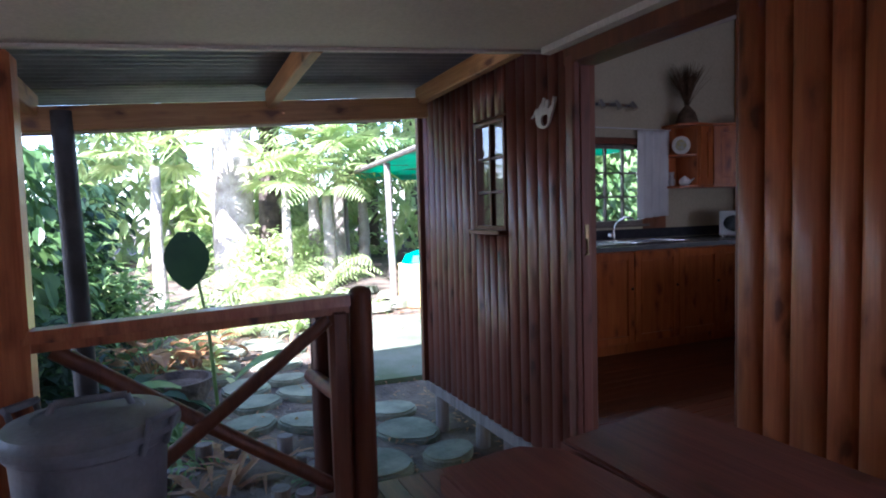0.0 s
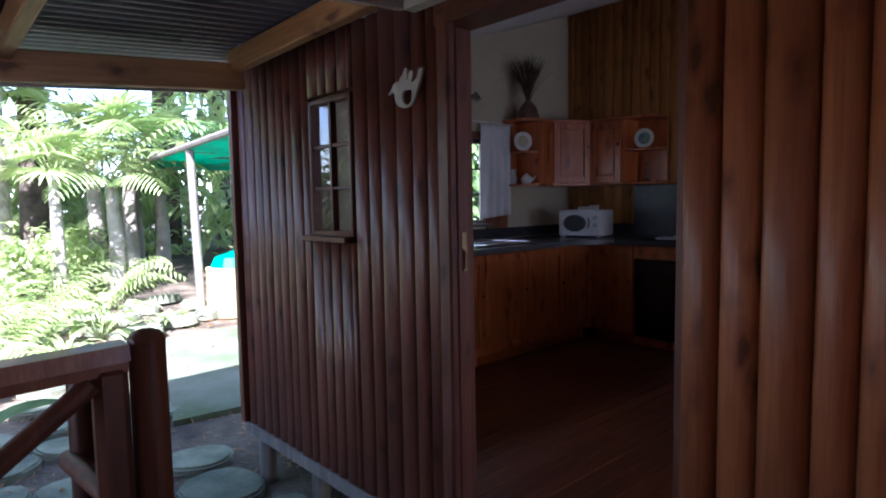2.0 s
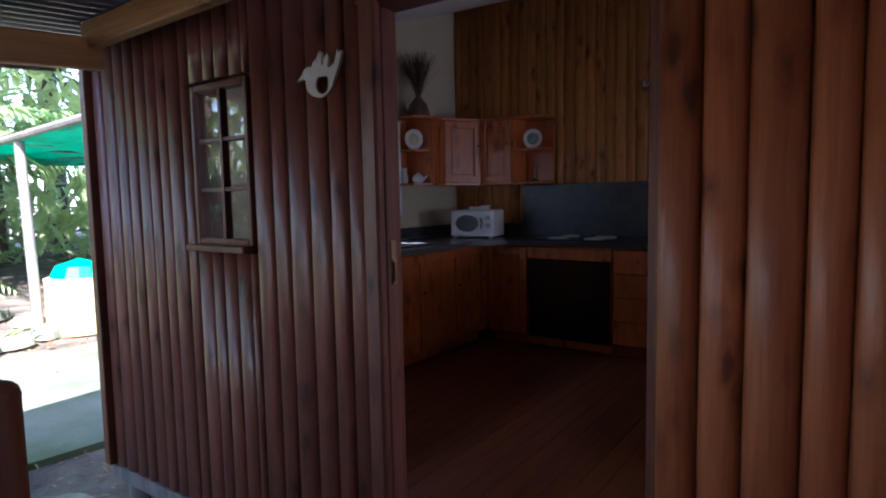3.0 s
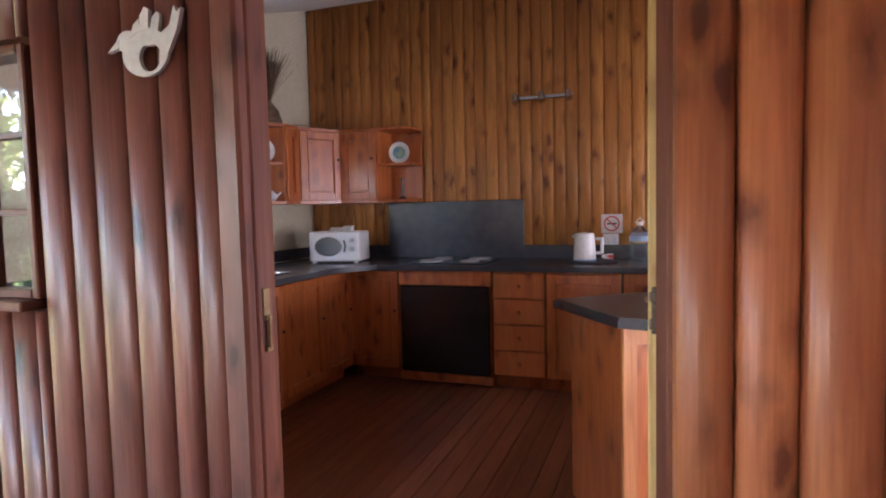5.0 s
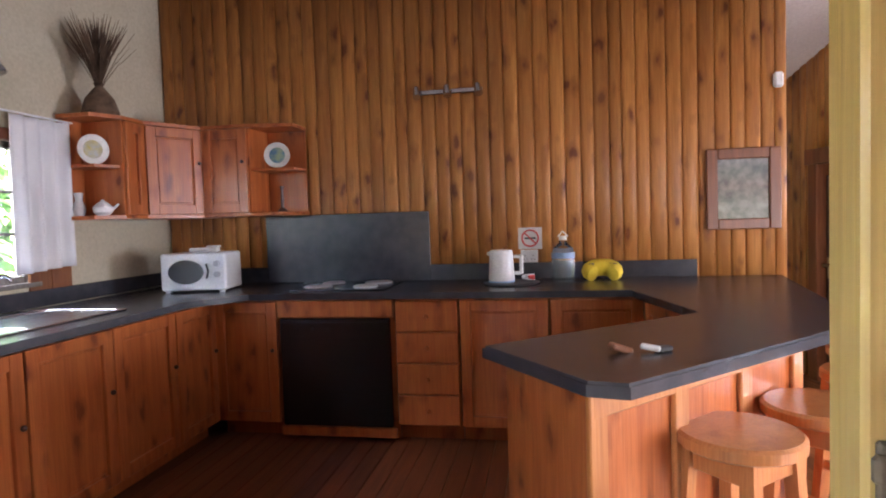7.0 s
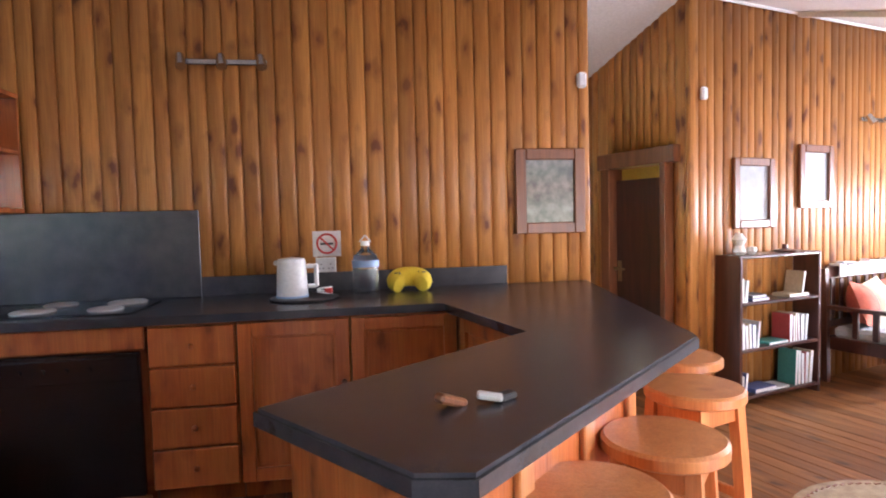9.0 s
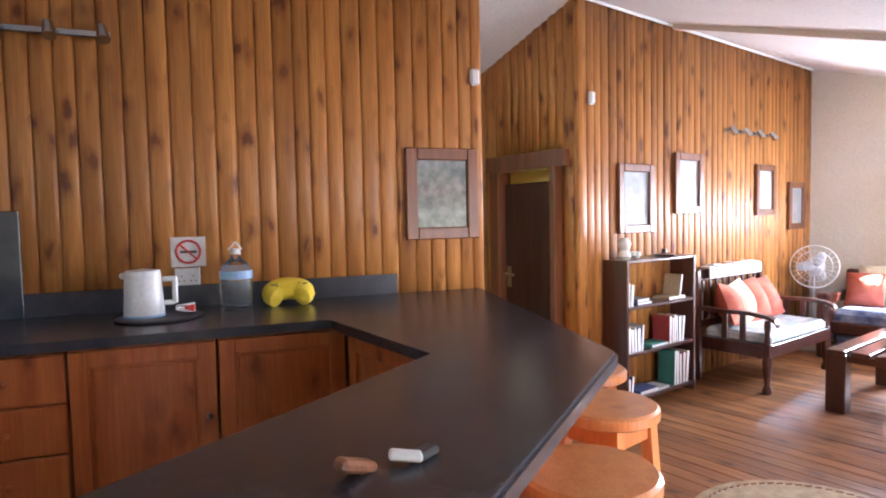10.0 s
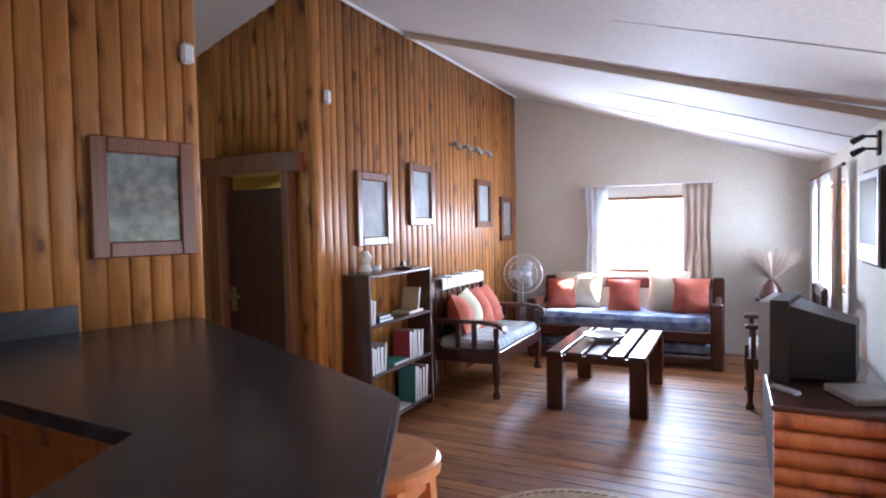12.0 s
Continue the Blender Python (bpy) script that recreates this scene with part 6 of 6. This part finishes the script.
def plant_mesh(kind, seed):
    r = random.Random(seed)
    bm = bmesh.new()

    def rd():
        a = r.uniform(0, 6.283)
        return Vector((math.cos(a), math.sin(a), 0))
    if kind == "fan_palm":
        for i in range(16):
            d = rd() + Vector((0, 0, r.uniform(0.1, 1.6)))
            e = d.normalized() * r.uniform(0.5, 1.0)
            fan_leaf(bm, e, d + Vector((0, 0, -0.5)), r.uniform(0.45, 0.7), 16, r)
            leaf_faces(bm, (0, 0, 0), e, e.length, 0.025, 0.0, 2)
    elif kind == "feather_palm":
        for i in range(18):
            d = rd() + Vector((0, 0, r.uniform(0.3, 1.8)))
            frond(bm, (0, 0, 0), d, r.uniform(1.2, 1.9), 18, 0.035, 0.4, 0.9)
    elif kind == "fern":
        for i in range(22):
            d = rd() + Vector((0, 0, r.uniform(0.3, 1.4)))
            frond(bm, (0, 0, 0), d, r.uniform(0.35, 0.6), 10, 0.022, 0.10, 1.0)
    elif kind == "strap":
        for i in range(34):
            d = rd() + Vector((0, 0, r.uniform(0.5, 2.2)))
            leaf_faces(bm, rd() * 0.06, d, r.uniform(0.35, 0.65), 0.045, 0.7, 5)
    elif kind == "broad":
        for i in range(30):
            d = rd() + Vector((0, 0, r.uniform(0.2, 1.6)))
            e = d.normalized() * r.uniform(0.2, 0.6)
            leaf_faces(bm, (0, 0, 0), e, e.length, 0.014, 0.0, 2)
            leaf_faces(bm, e, d + Vector((0, 0, -0.6)), r.uniform(0.22, 0.38), r.uniform(0.12, 0.2), 0.5, 4, 0.18)
    elif kind == "bush":
        for i in range(700):
            d = rd() * r.uniform(0.0, 1.0)
            z = r.uniform(0, 1) ** 0.8
            p = Vector((d.x * (1.1 - 0.5 * z), d.y * (1.1 - 0.5 * z), z * 1.3)) * (0.75 + 0.25 * noise.noise((d.x * 2, d.y * 2, z * 3 + seed)))
            leaf_faces(bm, p, rd() + Vector((0, 0, r.uniform(-0.5, 0.7))), r.uniform(0.09, 0.17), r.uniform(0.04, 0.075), 0.4, 2)
    elif kind == "tall_shrub":
        for i in range(1000):
            d, z = rd() * r.uniform(0.15, 1.0), r.uniform(0, 1)
            k = 0.62 + 0.22 * noise.noise((d.x * 2, d.y * 2, z * 4 + seed))
            leaf_faces(bm, (d.x * k, d.y * k, z * 2.3), d + rd() * 0.5 + Vector((0, 0, r.uniform(-0.9, 0.3))), r.uniform(0.12, 0.24), r.uniform(0.07, 0.14), 0.6, 3, 0.15)
        for i in range(7):
            e = rd() * 0.3
            leaf_faces(bm, (0, 0, 0), e + Vector((0, 0, 1.9)), 1.9, 0.03, 0.0, 2)
    elif kind == "crown":
        clumps = [Vector((r.gauss(0, 1.1), r.gauss(0, 1.1), r.gauss(0, 0.8))) for _ in range(26)]
        for c in clumps:
            for i in range(80):
                p = c + Vector((r.gauss(0, 0.32), r.gauss(0, 0.32), r.gauss(0, 0.24)))
                leaf_faces(bm, p, rd() + Vector((0, 0, r.uniform(-0.7, 0.6))), r.uniform(0.16, 0.3), r.uniform(0.06, 0.12), 0.4, 2)
    me = bpy.data.meshes.new(kind)
    bm.to_mesh(me)
    bm.free()
    return me


LIBRARY = {k: [plant_mesh(k, s) for s in (1, 2)] for k in ("fan_palm", "feather_palm", "fern", "strap", "broad", "bush", "tall_shrub", "crown")}
LABELS = {"fan_palm": ("sunlit green fan palm in the garden", "palm"), "feather_palm": ("arching green feather palm in the garden", "palm"), "fern": ("low green garden fern", "fern"),
          "strap": ("clump of green strap-leaved plants", "plant"), "broad": ("broad-leaved green garden plant", "plant"), "bush": ("dense leafy green garden shrub", "shrub"), "tall_shrub": ("tall broad-leaved green shrub beside the veranda", "shrub")}
TINTED = {}


def grow(kind, x, y, s, material, seed, trunk=0.0, label=None):
    key = (kind, seed % 2, material.name)
    if key not in TINTED:
        me = LIBRARY[kind][seed % 2].copy()
        me.materials.append(material)
        TINTED[key] = me
    lab, cat = LABELS[kind]
    o = thing("palm_tree" if trunk else kind, pose(x, y, ground_z(x, y), 0, 0, (seed * 77) % 360), label or lab, cat, "garden plants")
    c = new("foliage", TINTED[key])
    c.parent = o
    c.matrix_basis = Matrix.Translation((0, 0, trunk)) @ Matrix.Diagonal((s, s, s, 1))
    if trunk:
        Shape().tube((0, 0, -0.1), (0.03, 0.02, trunk * 0.5), 0.11 * s, 0.09 * s, 10).tube((0.03, 0.02, trunk * 0.5), (0, 0, trunk + 0.05), 0.09 * s, 0.07 * s, 10).done("trunk", BARK, o, True)
    return o


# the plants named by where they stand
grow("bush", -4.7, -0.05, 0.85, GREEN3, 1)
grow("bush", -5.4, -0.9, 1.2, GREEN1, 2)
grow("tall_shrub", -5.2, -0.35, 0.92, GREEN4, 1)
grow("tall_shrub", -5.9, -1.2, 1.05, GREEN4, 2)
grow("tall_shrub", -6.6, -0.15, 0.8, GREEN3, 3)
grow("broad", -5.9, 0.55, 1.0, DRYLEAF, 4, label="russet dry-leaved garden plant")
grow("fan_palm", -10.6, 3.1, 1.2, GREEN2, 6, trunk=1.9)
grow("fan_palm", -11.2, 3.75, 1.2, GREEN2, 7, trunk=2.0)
grow("tall_shrub", -6.5, 6.0, 0.9, GREEN4, 22)
grow("tall_shrub", -7.0, 7.3, 1.2, GREEN1, 23)
grow("tall_shrub", -8.3, 7.2, 1.2, GREEN4, 24)
grow("fern", -7.0, 5.0, 1.3, GREEN1, 25)
grow("strap", -3.15, 0.9, 1.1, DRYLEAF, 26, label="dried brown strap-leaved plant in the planter")
grow("strap", -3.5, 1.15, 0.8, DRYLEAF, 27, label="dried brown strap-leaved plant in the planter")
grow("fern", -2.85, 0.62, 0.8, GREEN1, 28)
grow("fern", -3.0, 1.45, 0.7, GREEN4, 29)
grow("fern", -3.7, 0.55, 1.0, GREEN1, 30)
grow("broad", -4.1, 0.25, 0.8, GREEN4, 32)
grow("strap", -4.3, 0.75, 0.8, GREEN1, 33)
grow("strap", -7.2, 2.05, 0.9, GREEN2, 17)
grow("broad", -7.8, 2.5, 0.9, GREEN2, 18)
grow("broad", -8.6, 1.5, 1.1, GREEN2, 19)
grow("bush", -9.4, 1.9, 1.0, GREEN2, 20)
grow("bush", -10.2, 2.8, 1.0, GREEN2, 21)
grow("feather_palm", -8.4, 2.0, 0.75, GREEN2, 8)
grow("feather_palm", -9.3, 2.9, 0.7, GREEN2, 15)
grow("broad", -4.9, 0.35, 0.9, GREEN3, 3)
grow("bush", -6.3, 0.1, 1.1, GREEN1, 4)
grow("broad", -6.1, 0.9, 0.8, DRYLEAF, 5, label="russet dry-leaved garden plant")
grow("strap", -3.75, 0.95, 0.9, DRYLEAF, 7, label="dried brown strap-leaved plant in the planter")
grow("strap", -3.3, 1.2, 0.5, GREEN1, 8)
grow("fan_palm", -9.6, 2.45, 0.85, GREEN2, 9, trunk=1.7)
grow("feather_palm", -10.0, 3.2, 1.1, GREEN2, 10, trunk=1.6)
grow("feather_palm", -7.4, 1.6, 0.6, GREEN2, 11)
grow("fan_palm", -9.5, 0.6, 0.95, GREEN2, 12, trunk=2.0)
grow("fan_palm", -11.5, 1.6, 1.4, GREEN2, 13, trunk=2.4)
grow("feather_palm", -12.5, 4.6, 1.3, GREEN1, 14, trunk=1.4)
gp_rng = random.Random(31)
for i in range(70):
    d, a = gp_rng.uniform(5.6, 13), radians(gp_rng.uniform(150, 196))
    x, y = 0.1 + d * math.cos(a), 0.77 + d * math.sin(a)
    if -9.4 < x and abs(y - (1.75 - 0.03 * (x + 4))) < 0.65 + 0.05 * (-x - 3) or (-7.6 < x < -4.7 and 2.2 < y < 4.4) or (x < -7 and y > 3.4):
        continue
    kind = gp_rng.choice(["fern", "strap", "broad", "fern", "strap", "bush", "feather_palm"])
    grow(kind, x, y, gp_rng.uniform(0.6, 1.1) * (0.55 if kind == "feather_palm" else 0.8), gp_rng.choice([GREEN1, GREEN2, GREEN2, GREEN1, GREEN3]), i + 40)
# big single leaf on a stalk near the railing
bigl = thing("elephant_ear_plant", pose(-4.5, 0.98, ground_z(-4.5, 1)), "huge dark green leaf on a tall stalk", "plant")
q = Shape()
leaf_faces(q.bm, (0.02, -0.12, 1.50), (0.14, 0.0, -1.0), 0.42, 0.30, 0.0, 8, 0.06)
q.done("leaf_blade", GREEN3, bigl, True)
Shape().tube((0, 0.05, 0), (0.0, 0.0, 0.8), 0.014, 0.012).tube((0, 0, 0.8), (0.02, -0.1, 1.48), 0.012, 0.009).done("stalk", GREEN1, bigl, True)
q = Shape()
leaf_faces(q.bm, (0.25, 0.15, 0.45), (0.1, 0.8, 0.75), 0.55, 0.20, 0.5, 8, 0.15)
leaf_faces(q.bm, (0.1, -0.2, 0.4), (0.1, -0.9, 0.5), 0.6, 0.22, 0.8, 8, 0.15)
q.done("side_leaf", GREEN1, bigl, True)

# tall trees round the garden
for i, (x, y, h, r) in enumerate([(-10.9, 1.77, 7.5, 0.37), (-12.5, 2.6, 8, 0.25), (-13.5, -2.8, 8, 0.3), (-15, 5.5, 8, 0.3), (-17, 1.0, 9, 0.3), (-16, -6, 9, 0.35), (-10.5, -5, 7, 0.22), (-18, 8, 9, 0.3), (-13, 9, 8, 0.3), (-8, 9, 8, 0.25)]):
    o = thing("tree", pose(x, y, ground_z(x, y), 0, 0, i * 40), "tall pale-barked forest tree with leafy crown", "tree", "forest trees")
    tk = Shape().tube((0, 0, -0.2), (0.1, 0.05, h * 0.5), r, r * 0.75, 14).tube((0.1, 0.05, h * 0.5), (0, 0.1, h), r * 0.75, r * 0.35, 12)
    for j in range(6):
        a = j * 1.05 + i
        tk.tube((0.05, 0.05, h * (0.5 + 0.07 * j)), (1.6 * math.cos(a), 1.6 * math.sin(a), h * (0.62 + 0.07 * j)), r * 0.3, r * 0.1, 8)
    tk.done("trunk", BARK if i % 2 == 0 else DARKBARK, o, True)
    for j in range(3):
        me = TINTED.setdefault(("crown", j % 2, i % 2), None)
        if me is None:
            me = LIBRARY["crown"][j % 2].copy()
            me.materials.append((GREEN1, GREEN3)[i % 2])
            TINTED[("crown", j % 2, i % 2)] = me
        c = new("crown", me)
        c.parent = o
        c.matrix_basis = pose(1.3 * math.cos(j * 2.1 + i), 1.3 * math.sin(j * 2.1 + i), h * (0.72 + 0.12 * j), 0, 0, j * 100)
# undergrowth that closes the view: one mass of foliage
bm = bmesh.new()
fr = random.Random(77)
for i in range(9000):
    a = radians(fr.uniform(120, 215))
    d = fr.uniform(13.5, 19)
    z = fr.uniform(0.0, 5.5) * (0.55 + 0.45 * math.sin(a * 23) * math.sin(a * 7 + 1))
    p = Vector((d * math.cos(a), 1 + d * math.sin(a), max(0, z)))
    leaf_faces(bm, p, Vector((fr.uniform(-1, 1), fr.uniform(-1, 1), fr.uniform(-0.8, 0.5))), fr.uniform(0.35, 0.8), fr.uniform(0.14, 0.3), 0.5, 2)
me = bpy.data.meshes.new("forest_undergrowth")
bm.to_mesh(me)
bm.free()
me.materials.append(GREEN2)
tagged(new("forest_undergrowth", me), "dense green forest undergrowth behind the garden", "foliage", kind="stuff")
# leaf litter on the soil
bm = bmesh.new()
for i in range(2600):
    x, y = fr.uniform(-8, -2.6), fr.uniform(-0.8, 4.0)
    leaf_faces(bm, (x, y, ground_z(x, y) + 0.03), (fr.uniform(-1, 1), fr.uniform(-1, 1), fr.uniform(0, 0.3)), fr.uniform(0.03, 0.09), fr.uniform(0.012, 0.03), 0.2, 2)
me = bpy.data.meshes.new("leaf_litter")
bm.to_mesh(me)
bm.free()
me.materials.append(DRYLEAF)
tagged(new("leaf_litter", me), "scattered dry leaves and twigs on the soil", "leaf litter", kind="stuff")

# green shade-net canopy over a potting corner
cn = thing("shade_canopy", pose(0, 0, 0), "green shade-net canopy on grey timber posts", "canopy")
A_, B_, C_, D_ = Vector((-11.8, 3.9, 1.92)), Vector((-6.2, 3.5, 2.0)), Vector((-6.2, 6.6, 2.02)), Vector((-11.8, 6.6, 1.95))
nb = bmesh.new()
nn = 12
gv = []
for i in range(nn + 1):
    row = []
    for j in range(nn + 1):
        p = (A_.lerp(B_, i / nn)).lerp(D_.lerp(C_, i / nn), j / nn)
        p.z += 0.05 * math.sin(i * 2.1) * math.sin(j * 1.3) - 0.03
        row.append(nb.verts.new(p))
    gv.append(row)
for i in range(nn):
    for j in range(nn):
        nb.faces.new((gv[i][j], gv[i + 1][j], gv[i + 1][j + 1], gv[i][j + 1]))
me = bpy.data.meshes.new("net")
nb.to_mesh(me)
nb.free()
me.materials.append(NETM)
c = new("net", me)
c.parent = cn
c.modifiers.new("thickness", "SOLIDIFY").thickness = 0.004
bars = Shape().tube(A_, B_, 0.04, 0.04, 8).tube(B_, C_, 0.045, 0.045, 8).tube(D_, C_, 0.04, 0.04, 8)
for k in (0.14, 0.28, 0.42, 0.56, 0.70, 0.85):
    bars.tube(A_.lerp(B_, k), D_.lerp(C_, k), 0.03, 0.03, 8)
bars.done("pole", GREYWOOD, cn, True)
for p in ((-8.2, 3.74), (-11.4, 3.95), (-8.2, 6.5), (-11.4, 6.5)):
    zz = 1.95
    Shape().tube((p[0], p[1], ground_z(*p) - 0.05), (p[0] + 0.02, p[1] - 0.06, zz), 0.055, 0.05, 10).done("post", GREYWOOD, cn, True)
vat = thing("water_vat", pose(-8.1, 4.15, ground_z(-8.1, 4.1)), "ochre plastered water vat with green cover", "vat")
Shape().lathe((0, 0, 0), [(0.34, 0), (0.36, 0.05), (0.35, 0.55), (0.36, 0.62), (0.001, 0.63)], 24).done("vat", OCHRE, vat, True)
Shape().lathe((0, 0, 0.631), [(0.30, 0), (0.24, 0.12), (0.001, 0.2)], 14).done("cover", NETM, vat)

# ---- floor boards, piece by piece ----
def board_mesh(w, length, material, t=0.02):
    q = Shape().box((w / 2, length / 2, -t / 2), (w - 0.003, length, t), 0.0025)
    bmesh.ops.recalc_face_normals(q.bm, faces=q.bm.faces)
    me = bpy.data.meshes.new("board")
    q.bm.to_mesh(me)
    q.bm.free()
    me.materials.append(material)
    return me


fbrd = random.Random(14)
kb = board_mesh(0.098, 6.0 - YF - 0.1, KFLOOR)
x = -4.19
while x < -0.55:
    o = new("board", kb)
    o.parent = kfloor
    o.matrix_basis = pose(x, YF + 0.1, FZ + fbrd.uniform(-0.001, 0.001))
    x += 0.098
u = -3.6
while u < FU + 0.02:
    q = Shape().box((0.0475, -0.3, -0.01), (0.0945, 5.4, 0.02), 0.0022, pose(0, 0, 0, 0, fbrd.uniform(-0.9, 0.9), 0))
    bmesh.ops.transform(q.bm, matrix=LIV @ pose(u, 0, FZ + 0.001 + fbrd.uniform(-0.001, 0.001)), verts=q.bm.verts)
    for co, no in (((-0.455, 0, 0), (-1, 0, 0)), ((0, YF + 0.12, 0), (0, -1, 0)), (tuple(LIV @ Vector((0, TV, 0))), tuple(-(LIV.to_3x3() @ Vector((0, 1, 0)))))):
        if len(q.bm.verts):
            if no[1] != -1 and no[0] != -1:
                continue
            r = bmesh.ops.bisect_plane(q.bm, geom=q.bm.verts[:] + q.bm.edges[:] + q.bm.faces[:], plane_co=co, plane_no=no, clear_outer=True)
    if len(q.bm.faces) > 3:
        bmesh.ops.transform(q.bm, matrix=(LIV @ pose(u, 0, 0)).inverted(), verts=q.bm.verts)
        q.done("board", FLOORX, lfloor, m=LIV @ pose(u, 0, 0))
    else:
        q.bm.free()
    u += 0.0955
dk = Shape().box((0, 0.0, -0.01), (5.4, 0.108, 0.02), 0.003)
t = dk.done("board", DECKX)
dkm = t.data
bpy.data.objects.remove(t)
y = -2.9
while y < YF:
    o = new("board", dkm)
    o.parent = deck
    o.matrix_basis = pose(0.22, y, DECK + fbrd.uniform(-0.0015, 0.0015))
    y += 0.113
